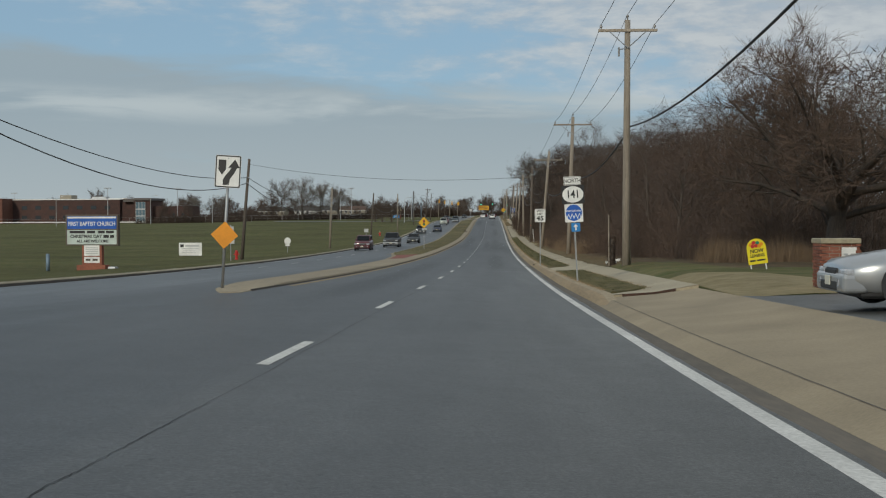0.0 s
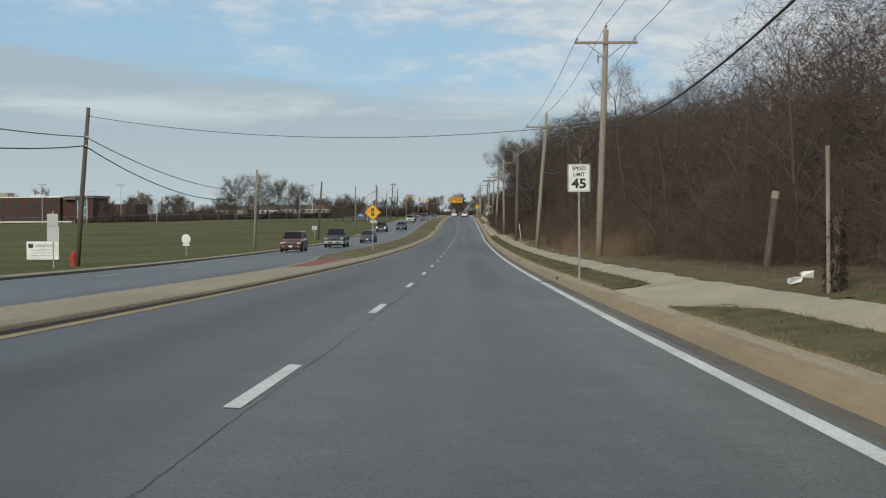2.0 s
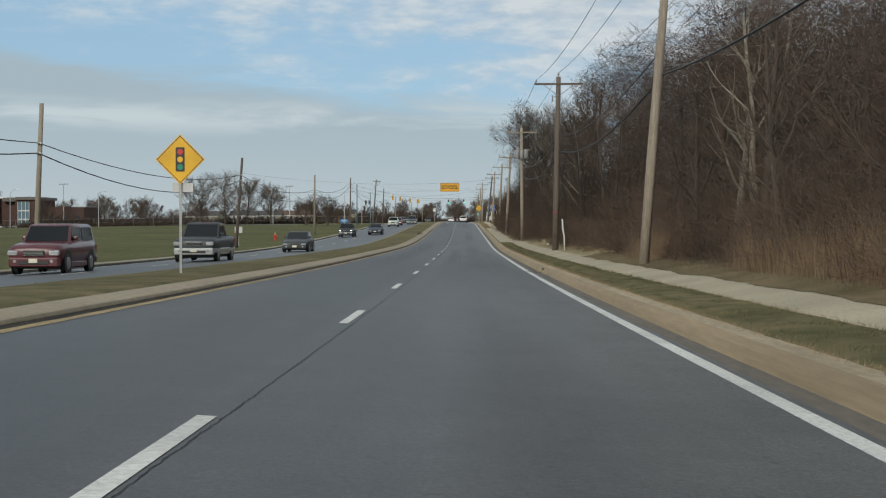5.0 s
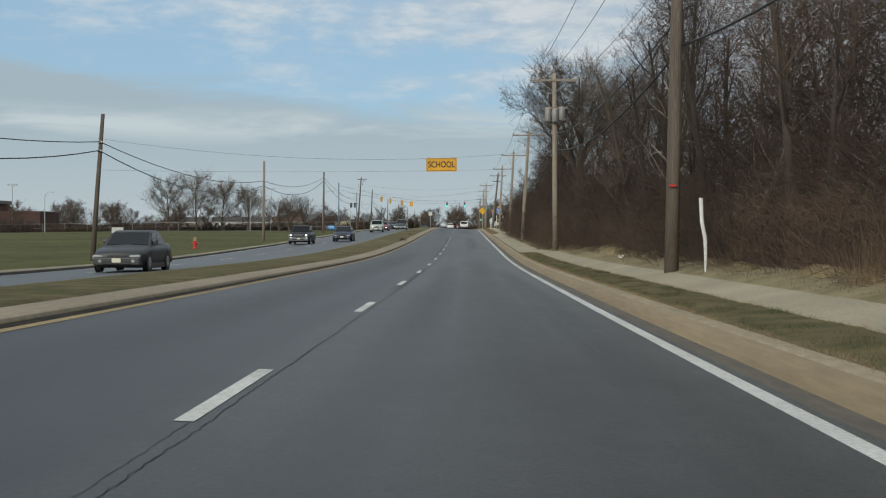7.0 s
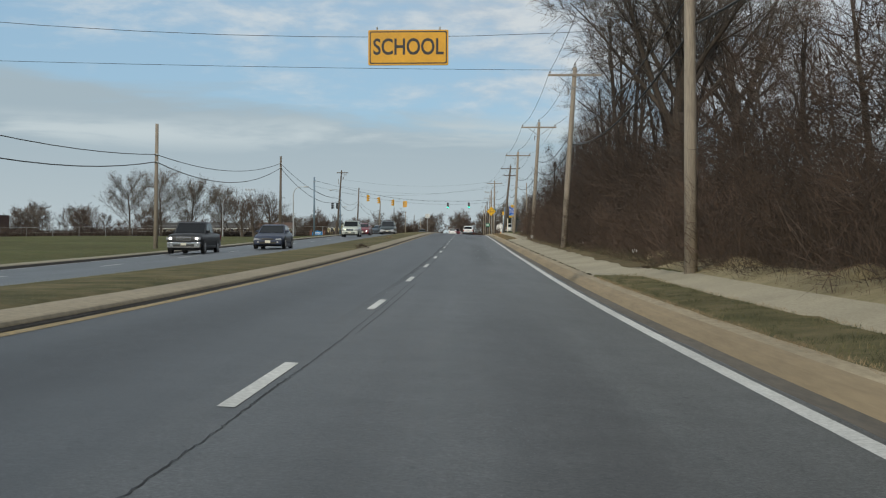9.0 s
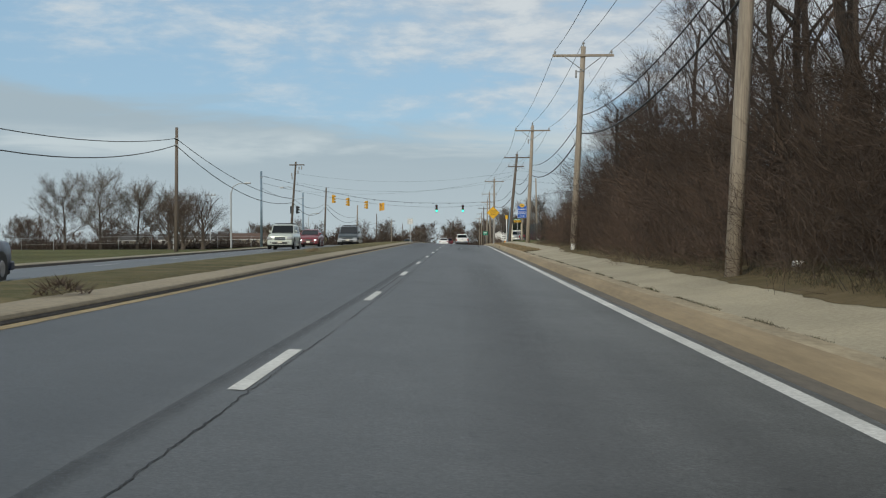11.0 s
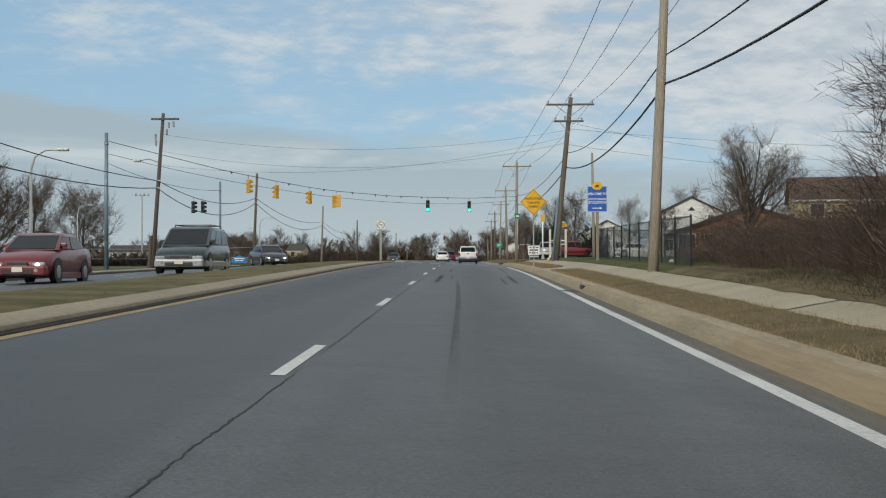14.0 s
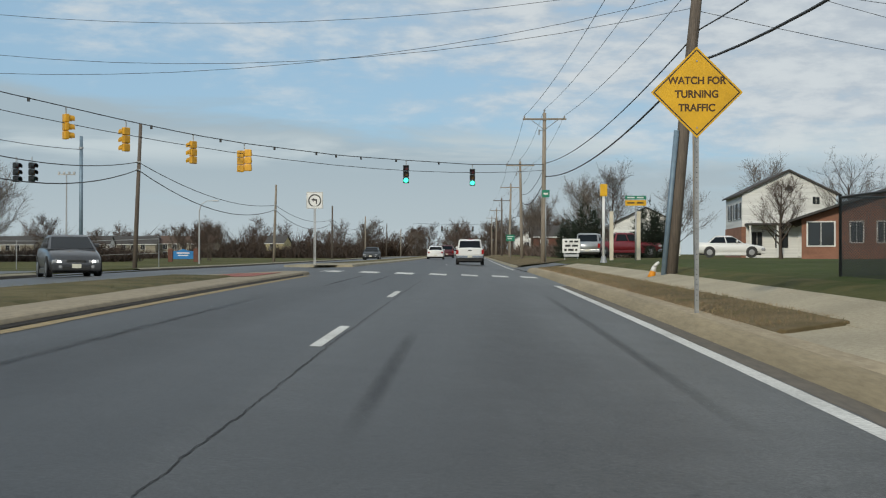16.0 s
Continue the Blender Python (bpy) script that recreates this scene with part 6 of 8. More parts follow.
t = thing("letter_board", on_land(8.5, 480.0), "white wheeled letter board with dark writing", "sign", rz=-5)
part("panel", bbox(-0.75, 0.75, -0.06, 0.06, 0.4, 1.35, 0.02, 1), S_WHITE, t)
bars(t, [(-0.6, 0.6, 1.1 - 0.28 * k, 1.22 - 0.28 * k) for k in range(3)], -0.062, S_BLACK)
for x in (-0.5, 0.5):
    part("leg", bbox(x - 0.03, x + 0.03, -0.05, 0.05, 0, 0.45), STEEL, t)

# white marker stake and litter at the wood's edge
t = thing("marker_stake", on_land(5.80, 183.2, 0.0), "bent white peeling stake beside a dark pole", "stake")
part("stake", tube_bm([(0.05, 0, 0), (0.06, 0, 0.4), (0.05, 0, 0.85), (-0.03, 0, 1.25), (-0.06, 0, 1.85)], [0.015, 0.04, 0.05, 0.05, 0.05], 7), S_WHITE, t)
lr = random.Random(5)
for k, (u, y) in enumerate(((6.0, 62), (6.3, 59), (6.5, 66), (6.1, 203), (6.7, 231), (6.3, 250), (6.2, 272), (6.6, 362), (7.4, 214), (5.9, 64.5))):
    o = bbox(-0.08, 0.08, -0.06, 0.06, 0, 0.09)
    for v in o.verts:
        v.co += Vector((lr.uniform(-0.06, 0.06), lr.uniform(-0.06, 0.06), lr.uniform(-0.03, 0.06)))
    ob = part("litter", o, S_WHITE)
    ob.location = on_land(u, y, 0.05)
    tagged(ob, "crumpled scrap of white litter in the weeds", "litter", "litter at the wood's edge")
# stump of a pole wrapped in ivy, with a pale stake, and a leaning old post
t = thing("ivy_post", on_land(5.75, 61.6, -0.05), "short post wrapped in dark dead ivy with a pale stake above", "post")
part("post", tube_bm([(0.08, 0, -0.2), (0.10, 0, 1.3)], [0.10, 0.09], 9), POLE_DARK, t)
part("stake", tube_bm([(-0.06, -0.1, -0.1), (-0.08, -0.1, 2.42)], 0.035, 7), POLE, t, "pale bare stake")
iv, ifc = [], []
for _ in range(900):
    a, z = lr.uniform(0, 6.283), lr.uniform(0, 1.42)
    p_ = Vector((0.07 + math.cos(a) * 0.13, math.sin(a) * 0.13, z))
    d_ = Vector((math.cos(a) * 0.08 + lr.uniform(-0.06, 0.06), math.sin(a) * 0.08 + lr.uniform(-0.06, 0.06), lr.uniform(-0.14, 0.06)))
    s_ = Vector((lr.uniform(-1, 1), lr.uniform(-1, 1), lr.uniform(-1, 1))).normalized() * 0.022
    i_ = len(iv)
    iv += [p_ - s_, p_ + s_, p_ + d_]
    ifc.append((i_, i_ + 1, i_ + 2))
obj("ivy", iv, ifc, TWIG_DARK, t, "dark dead ivy")
t = thing("old_post", on_land(7.65, 74.6, -0.05), "leaning dark old post at the wood's edge", "post", ry=7)
part("post", tube_bm([(0, 0, -0.2), (0, 0, 2.0)], [0.10, 0.085], 9), POLE_DARK, t)
part("cap", tube_bm([(0, 0, 1.86), (0, 0, 2.06)], [0.10, 0.10], 9), POLE, t, "pale weathered top")
t = thing("white_sleeve", on_land(5.38, 311.75, 0.0), "white plastic sleeve at the foot of a pole", "marker")
part("sleeve", tube_bm([(0, 0, -0.05), (0, 0, 0.34)], 0.10, 10), S_WHITE, t)
t = thing("pole_tag", on_land(5.55, 186.36, 2.35), "small orange tag nailed to a dark pole", "tag")
part("plate", bbox(-0.09, 0.09, -0.02, 0.0, -0.03, 0.03), S_RED, t)
# catch basins
sr_ = random.Random(12)
for y in (83.6, 155.9, 354.1):
    d0 = curb_dx(y)
    t = thing("storm_drain", on_road(2.85 + d0, y), "dark storm drain inlet in the curb with a dark patch", "storm drain", "storm drains")
    w_ = 0.26 if y < 100 else 0.42
    part("opening", bbox(0.12, 0.24, -w_, w_, 0.09 if y < 100 else 0.05, 0.17), S_BLACK, t)
    part("lid", bbox(0.15, 0.52, -w_ - 0.16, w_ + 0.16, 0.155, 0.238, 0.03, 2), CURB_CREST, t)
    # irregular half-round dark patch on the road before the inlet
    o = [(0.06, -0.6), (0.06, 0.6)] + [(-0.52 * math.sin(a * 0.2856) * (1 + 0.3 * noise.noise((a, y, 1))), 0.6 * math.cos(a * 0.2856) * (1 + 0.2 * noise.noise((a, y, 5)))) for a in range(1, 11)]
    verts = [on_road(2.85 + d0 + a, y + b, 0.009) - t.matrix_basis.translation for a, b in o]
    obj("tar_patch", verts, [tuple(range(12))], GRIME_SHADE if y < 300 else CRACK, t)
    for k in range((0, 5, 0)[(y > 100) + (y > 300)]):
        bm = bbox(-0.07, 0.07, -0.11, 0.11, -0.04, 0.05)
        for v in bm.verts:
            v.co = Vector((v.co.x * sr_.uniform(0.6, 1.3), v.co.y * sr_.uniform(0.6, 1.4), v.co.z * sr_.uniform(0.6, 1.5)))
        bm.transform(pose(sr_.uniform(0.02, 0.24), sr_.uniform(-0.7, 0.9), 0.06, sr_.uniform(-20, 20), 0, sr_.uniform(0, 90)))
        part("concrete_chunk", bm, CURB_TAN, t, "broken chunk of concrete")

# ---- vehicles ----
TYRE = mat("tyre_rubber", (0.018, 0.018, 0.018), (0.03, 0.03, 0.03), 20, 0.85, bump=0.1)
RIM = mat("alloy_rim", (0.45, 0.45, 0.46), (0.35, 0.35, 0.36), 10, 0.35, 0.8, bump=0)
CAR_GLASS = glass_mat("car_glass", (0.008, 0.010, 0.012), 0.06)
CAR_GLASS.node_tree.nodes["Principled BSDF"].inputs["Specular IOR Level"].default_value = 0.3
CHROME = mat("chrome_trim", (0.6, 0.6, 0.61), (0.5, 0.5, 0.52), 8, 0.15, 1.0, bump=0)
PLASTIC = mat("black_plastic", (0.02, 0.02, 0.021), (0.03, 0.03, 0.03), 14, 0.6, bump=0.05)
LAMP_CLEAR = mat("clear_headlamp", (0.50, 0.51, 0.53), (0.33, 0.34, 0.36), 9, 0.12, 0.3, bump=0)
LAMP_ON = glow_mat("headlamp_lit", (1.0, 0.97, 0.9), 4.0)
LAMP_RED = glass_mat("tail_lamp_red", (0.30, 0.012, 0.012), 0.15)
PLATE = flat_paint("licence_plate", (0.62, 0.60, 0.50))

CAR_KINDS = dict(
    # body rows: y, half width, sill height, belt height (front at -y); cabin: base y0 y1, roof y0 y1, roof height
    sedan=dict(rows=[(-2.25, 0.66, 0.36, 0.62), (-2.12, 0.80, 0.24, 0.70), (-1.7, 0.88, 0.20, 0.78), (-0.9, 0.90, 0.20, 0.90), (0.3, 0.90, 0.20, 0.93), (1.4, 0.90, 0.20, 0.97), (2.05, 0.86, 0.24, 0.97), (2.25, 0.74, 0.36, 0.88)],
               cabin=(-0.95, 1.55, -0.15, 0.95, 1.43), wheels=(-1.40, 1.30, 0.32), w=0.90),
    hatch=dict(rows=[(-2.15, 0.62, 0.34, 0.62), (-2.0, 0.80, 0.22, 0.72), (-1.6, 0.87, 0.20, 0.84), (-0.9, 0.89, 0.20, 0.96), (0.3, 0.89, 0.20, 1.0), (1.4, 0.89, 0.20, 1.04), (2.0, 0.86, 0.24, 1.02), (2.15, 0.76, 0.36, 0.92)],
               cabin=(-1.15, 1.75, -0.25, 1.05, 1.46), wheels=(-1.32, 1.28, 0.32), w=0.89),
    suv=dict(rows=[(-2.25, 0.74, 0.44, 0.86), (-2.15, 0.86, 0.34, 0.98), (-1.7, 0.91, 0.32, 1.05), (-0.9, 0.92, 0.32, 1.10), (0.3, 0.92, 0.32, 1.12), (1.5, 0.92, 0.32, 1.14), (2.1, 0.90, 0.34, 1.14), (2.25, 0.84, 0.44, 1.08)],
             cabin=(-0.95, 2.18, -0.45, 2.0, 1.74), wheels=(-1.40, 1.35, 0.37), w=0.92),
    van=dict(rows=[(-2.45, 0.70, 0.36, 0.66), (-2.3, 0.86, 0.26, 0.78), (-1.9, 0.93, 0.24, 0.90), (-1.3, 0.95, 0.24, 1.02), (0.3, 0.95, 0.24, 1.06), (1.8, 0.95, 0.24, 1.08), (2.4, 0.93, 0.26, 1.08), (2.55, 0.86, 0.38, 1.0)],
             cabin=(-1.55, 2.48, -0.45, 2.25, 1.72), wheels=(-1.60, 1.55, 0.34), w=0.95),
    pickup=dict(rows=[(-2.75, 0.80, 0.50, 0.98), (-2.65, 0.93, 0.44, 1.06), (-2.2, 0.98, 0.42, 1.12), (-1.2, 0.99, 0.42, 1.16), (0.5, 0.99, 0.42, 1.18), (1.6, 0.99, 0.42, 1.20), (2.65, 0.98, 0.46, 1.20), (2.75, 0.94, 0.52, 1.16)],
                cabin=(-1.25, 0.95, -0.55, 0.70, 1.86), wheels=(-1.85, 1.75, 0.39), w=0.99),
)


def vehicle(kind, at, rz, paint, label, name=None, lamps_on=False, rack=False, two_tone=None, slope=0.0):
    k = CAR_KINDS[kind]
    t = thing(name or {"pickup": "pickup_truck", "suv": "suv", "van": "minivan", "hatch": "hatchback", "sedan": "sedan"}[kind], at, label, "truck" if kind == "pickup" else "car", "cars on the highway", rz=rz, rx=slope)
    rows = k["rows"]
    bm = bmesh.new()
    rings = []
    for y, w, zs, zb in rows:
        half = [(0, zs), (w * 0.80, zs), (w * 0.95, zs + 0.07), (w, zs + (zb - zs) * 0.45), (w * 0.985, zs + (zb - zs) * 0.72), (w * 0.93, zb - 0.05), (w * 0.82, zb), (0, zb + 0.03)]
        ring = [(x, z) for x, z in half] + [(-x, z) for x, z in reversed(half[1:-1])]
        rings.append([bm.verts.new((x, y, z)) for x, z in ring])
    n = len(rings[0])
    for a, b in zip(rings, rings[1:]):
        for i in range(n):
            bm.faces.new((a[i], a[(i + 1) % n], b[(i + 1) % n], b[i]))
    bm.faces.new(list(reversed(rings[0])))
    bm.faces.new(rings[-1])
    bmesh.ops.recalc_face_normals(bm, faces=bm.faces)
    body = part("body", bm, paint, t, smooth=True)
    if two_tone:
        part("lower_trim", bbox(-k["w"] - 0.006, k["w"] + 0.006, rows[1][0] + 0.15, rows[-2][0] - 0.1, rows[2][2], rows[2][2] + 0.22, 0.03, 1), two_tone, t, "silver lower body")
    # cabin
    y0, y1, r0, r1, top = k["cabin"]
    wb, wt, zb = k["w"] * 0.90, k["w"] * (0.74 if kind in ("sedan", "hatch") else 0.80), min(r[3] for r in rows[3:-1]) - 0.02
    base = [(-wb, y0, zb), (wb, y0, zb), (wb, y1, zb), (-wb, y1, zb)]
    roof = [(-wt, r0, top - 0.05), (wt, r0, top - 0.05), (wt, r1, top - 0.05), (-wt, r1, top - 0.05)]
    crown = [(-wt * 0.8, r0 + 0.18, top), (wt * 0.8, r0 + 0.18, top), (wt * 0.8, r1 - 0.15, top), (-wt * 0.8, r1 - 0.15, top)]
    bm = bmesh.new()
    L = [[bm.verts.new(p) for p in lv] for lv in (base, roof, crown)]
    for a, b in zip(L, L[1:]):
        for i in range(4):
            bm.faces.new((a[i], a[(i + 1) % 4], b[(i + 1) % 4], b[i]))
    bm.faces.new(L[-1])
    bmesh.ops.bevel(bm, geom=[e for e in bm.edges], offset=0.035, segments=2, affect="EDGES")
    bmesh.ops.recalc_face_normals(bm, faces=bm.faces)
    cab = part("cabin", bm, paint, t, smooth=True)

    def pane(i, u0, u1, v0, v1, nm):
        a, b, c, d = Vector(base[i]), Vector(base[(i + 1) % 4]), Vector(roof[(i + 1) % 4]), Vector(roof[i])
        nrm = (b - a).cross(d - a).normalized()
        def q(u, v):
            return a.lerp(b, u).lerp(d.lerp(c, u), v) + nrm * 0.012
        vs = [q(u0, v0), q(u1, v0), q(u1, v1), q(u0, v1)]
        vi = [v - nrm * 0.03 for v in vs]
        obj(nm, vs + vi, [(0, 1, 2, 3), (0, 4, 5, 1), (1, 5, 6, 2), (2, 6, 7, 3), (3, 7, 4, 0)], CAR_GLASS, cab)

    pane(0, 0.05, 0.95, 0.08, 0.92, "windscreen")
    pane(2, 0.06, 0.94, 0.10, 0.88, "rear_window")
    splits = ((0.04, 0.44), (0.48, 0.93)) if kind != "van" else ((0.04, 0.30), (0.33, 0.62), (0.65, 0.95))
    for a, b in splits:
        pane(1, a, b, 0.12, 0.88, "side_window")
        pane(3, 1 - b, 1 - a, 0.12, 0.88, "side_window")
    # wheels
    f, r, wr_ = k["wheels"]
    for y in (f, r):
        for s in (-1, 1):
            x = s * (k["w"] - 0.10)
            wb_ = part("wheel", tube_bm([(x - 0.10, y, wr_), (x - 0.085, y, wr_), (x + 0.085, y, wr_), (x + 0.10, y, wr_)], [wr_ * 0.88, wr_, wr_, wr_ * 0.88], 20), TYRE, t)
            part("rim", tube_bm([(x + s * 0.101, y, wr_), (x + s * 0.115, y, wr_)], [wr_ * 0.62, wr_ * 0.55], 14), RIM, wb_)
            part("wheel_arch", tube_bm([(s * (k["w"] - 0.02), y, wr_ + 0.03), (s * (k["w"] + 0.004), y, wr_ + 0.03)], wr_ * 1.16, 20), PLASTIC, body)
    # front
    fy, fw, fz, fb = rows[0]
    tall = kind in ("pickup", "suv")
    # black block between the wheels, added to stand for the shade underneath
    part("underbody", bbox(-k["w"] * 0.84, k["w"] * 0.84, rows[1][0] + 0.10, rows[-2][0] - 0.06, 0.20 if tall else 0.15, rows[2][2] + 0.06, 0.04, 1), PLASTIC, t, "dark underside block standing for the shade beneath")
    part("front_bumper", bbox(-rows[1][1] * 0.99, rows[1][1] * 0.99, fy - 0.06, fy + 0.32, fz - (0.17 if tall else 0.13), fz + 0.16, 0.07, 3), two_tone or (paint if kind != "pickup" else CHROME), t)
    part("lower_grille", bbox(-fw * 0.72, fw * 0.72, fy - 0.072, fy - 0.03, fz - 0.10, fz + 0.04, 0.02, 1), PLASTIC, t)
    g = part("grille", bbox(-fw * 0.50, fw * 0.50, fy - 0.03, fy + 0.2, fb - 0.24, fb - 0.03, 0.035, 2), CHROME if kind == "pickup" else PLASTIC, t)
    part("mesh", bbox(-fw * 0.46, fw * 0.46, fy - 0.042, fy - 0.028, fb - 0.215, fb - 0.055, 0.006, 1), PLASTIC, g)
    for z in ((-0.19, -0.14, -0.09) if kind == "suv" else (-0.14,)):
        part("grille_bar", bbox(-fw * 0.46, fw * 0.46, fy - 0.05, fy - 0.04, fb + z - 0.012, fb + z + 0.012), CHROME, g)
    part("front_plate", bbox(-0.15, 0.15, fy - 0.085, fy - 0.073, fz - 0.03, fz + 0.11, 0.004, 1), PLATE, t)
    for q in (-1, 1):
        part("fog_lamp", tube_bm([(q * fw * 0.84, fy - 0.04, fz + 0.02), (q * fw * 0.84, fy - 0.068, fz + 0.02)], 0.055, 10), LAMP_CLEAR, t)
        part("sill", bbox(q * k["w"] * 0.93 - 0.05, q * k["w"] * 0.93 + 0.05, f + wr_ * 1.1, r - wr_ * 1.1, rows[2][2] - 0.08, rows[2][2] + 0.10, 0.03, 2), two_tone or paint, body)
    part("rear_valance", bbox(-k["w"] * 0.86, k["w"] * 0.86, rows[-1][0] - 0.30, rows[-1][0] - 0.02, 0.26 if tall else 0.18, rows[-1][2] + 0.02, 0.03, 1), PLASTIC, t)
    for s in (-1, 1):
        part("headlight", bbox(s * fw * 0.94 - 0.20, s * fw * 0.94 + 0.16, fy - 0.02, fy + 0.28, fb - 0.215, fb - 0.03, 0.06, 3), LAMP_CLEAR, t)
        if lamps_on:
            part("lit_bulb", tube_bm([(s * fw * 0.90, fy - 0.01, fb - 0.12), (s * fw * 0.90, fy - 0.035, fb - 0.12)], [0.075, 0.06], 12), LAMP_ON, t)
        part("mirror", bbox(s * (wb + 0.04) - 0.10, s * (wb + 0.04) + 0.10, y0 + 0.42, y0 + 0.56, zb + 0.08, zb + 0.22, 0.04, 2), paint if kind != "van" else PLASTIC, t)
    # rear
    by, bw, bz, bb = rows[-1]
    part("rear_bumper", bbox(-rows[-2][1] * 0.99, rows[-2][1] * 0.99, by - 0.22, by + 0.08, bz - 0.08, bz + 0.14, 0.05, 2), CHROME if kind == "pickup" else paint, t)
    for s in (-1, 1):
        h = 0.30 if kind in ("pickup", "suv", "van") else 0.14
        part("tail_light", bbox(s * bw * 0.96 - 0.10, s * bw * 0.96 + 0.08, by - 0.2, by + 0.02, bb - 0.10 - h, bb - 0.08, 0.025, 2), LAMP_RED, t)
    rp = part("rear_plate", bbox(-0.16, 0.16, by + 0.082, by + 0.092, bz + 0.0, bz + 0.13), PLATE, t)
    if kind == "pickup":
        # open load bed, tailgate and tow gear
        part("bed_floor", bbox(-0.80, 0.80, 1.05, 2.62, 1.22, 1.235), PLASTIC, t)
        part("tailgate_panel", bbox(-0.76, 0.76, by + 0.0, by + 0.02, 0.72, 1.12, 0.01, 1), paint, t)
        part("tailgate_handle", bbox(-0.12, 0.12, by + 0.02, by + 0.04, 0.98, 1.06, 0.01, 1), PLASTIC, t)
        part("axle", tube_bm([(-0.85, r, 0.36), (0.85, r, 0.36)], 0.10, 8), PLASTIC, t)
        part("hitch", bbox(-0.3, 0.3, by - 0.2, by + 0.05, 0.36, 0.46, 0.02, 1), PLASTIC, t)
        part("badge", bbox(-0.14, 0.14, y1 - 0.40, y1 - 0.30, top - 0.02, top + 0.02), LAMP_RED, t, "high brake lamp")
    if rack:
        for s in (-1, 1):
            part("roof_rail", tube_bm([(s * wt * 0.85, r0 + 0.3, top + 0.0), (s * wt * 0.85, r0 + 0.35, top + 0.07), (s * wt * 0.85, r1 - 0.3, top + 0.07), (s * wt * 0.85, r1 - 0.25, top + 0.0)], 0.022, 6), PLASTIC, t)
        for y in (r0 + 0.7, r1 - 0.6):
            part("cross_bar", tube_bm([(-wt * 0.85, y, top + 0.075), (wt * 0.85, y, top + 0.075)], 0.018, 6), PLASTIC, t)
    return t


C_WHITE = paint_mat("white_car_paint", (0.72, 0.72, 0.71))
C_SILVER = paint_mat("silver_car_paint", (0.42, 0.43, 0.44), 0.3, 0.6)
C_PALE = paint_mat("pale_green_silver_paint", (0.50, 0.53, 0.48), 0.3, 0.4)
C_RED = paint_mat("dark_red_car_paint", (0.15, 0.012, 0.02))
C_MAROON = paint_mat("maroon_car_paint", (0.085, 0.013, 0.020))
C_GREY = paint_mat("dark_grey_car_paint", (0.030, 0.036, 0.042), 0.5, 0.0, 0.12)
C_MID = paint_mat("mid_grey_car_paint", (0.07, 0.072, 0.078), 0.3, 0.5)
C_BLACK = paint_mat("black_car_paint", (0.010, 0.011, 0.014), 0.5, 0.0, 0.12)
C_NAVY = paint_mat("navy_car_paint", (0.014, 0.024, 0.055), 0.45, 0.0, 0.2)
C_TEAL = paint_mat("dark_green_blue_paint", (0.014, 0.026, 0.03))


def drive_at(u, y, up=0.0):
    return on_road(u, y, up)


# going the camera's way, far ahead
vehicle("pickup", drive_at(-0.05, 461.5), 180, C_WHITE, "white pickup truck seen from behind in the outer lane", slope=0.3)
vehicle("sedan", drive_at(-3.75, 507), 180, C_WHITE, "white sedan seen from behind in the inner lane")
vehicle("suv", drive_at(-3.3, 548), 180, C_MAROON, "maroon sport utility seen from behind far ahead")
vehicle("suv", drive_at(0.4, 590), 180, C_BLACK, "black sport utility far ahead in the outer lane")
vehicle("sedan", drive_at(-3.4, 640), 180, C_SILVER, "silver sedan far ahead on the highway")
vehicle("sedan", drive_at(0.4, 690), 180, C_GREY, "dark sedan far ahead on the highway")
# oncoming
vehicle("suv", drive_at(-14.5, 151.5), 0, C_MAROON, "dark red oncoming sport utility in the far lanes", name="suv")
vehicle("pickup", drive_at(-12.6, 169.0), 0, C_GREY, "dark oncoming pickup truck with a pale front", two_tone=C_SILVER)
vehicle("sedan", drive_at(-11.6, 197.0), 0, C_GREY, "dark grey oncoming sedan with clear headlamps")
vehicle("pickup", drive_at(-14.5, 268), 0, C_BLACK, "black oncoming pickup truck with its headlamps on", lamps_on=True).scale = (0.93, 0.95, 0.90)
vehicle("sedan", drive_at(-11.5, 276), 0, C_NAVY, "dark blue oncoming sedan")
vehicle("suv", drive_at(-12.45, 339.6), 0, C_PALE, "pale silver-green oncoming sport utility with a roof rack", rack=True)
vehicle("hatch", drive_at(-12.6, 357.5), 0, C_RED, "red oncoming car with its headlamps on", lamps_on=True)
vehicle("van", drive_at(-10.2, 367.5), 0, C_TEAL, "dark green minivan with a silver lower body", two_tone=C_SILVER, rack=True)
vehicle("hatch", drive_at(-13.9, 410.5), 24, C_MID, "dark grey oncoming hatchback with its headlamps on", lamps_on=True)
vehicle("sedan", drive_at(-11.0, 512.0), 0, C_GREY, "dark oncoming sedan beyond the crossing")
# by the first driveway, nose to the road
v = vehicle("sedan", (road_x(20) + 7.95, 20.6, road_z(20) + 0.26), -90, C_SILVER, "silver sedan waiting at the driveway mouth")

# ---- side street at the crossing ----
side_l = loft("road_side_street", [(-70, 0.05), (-40, 0.06), (-24, 0.10), (-17.2, 0.06), (-16.7, 0.04)], ysteps(416, 432, 4), ASPHALT, lambda u, y, up: Vector((road_x(y) + u, y, road_z(y) + interp([(-70, -0.3), (-28, -0.40), (-22, -0.13), (-19, 0.0), (-16.7, -0.12)], u) + up)))
tagged(side_l, "asphalt side street joining the far lanes", "road", kind="structure")
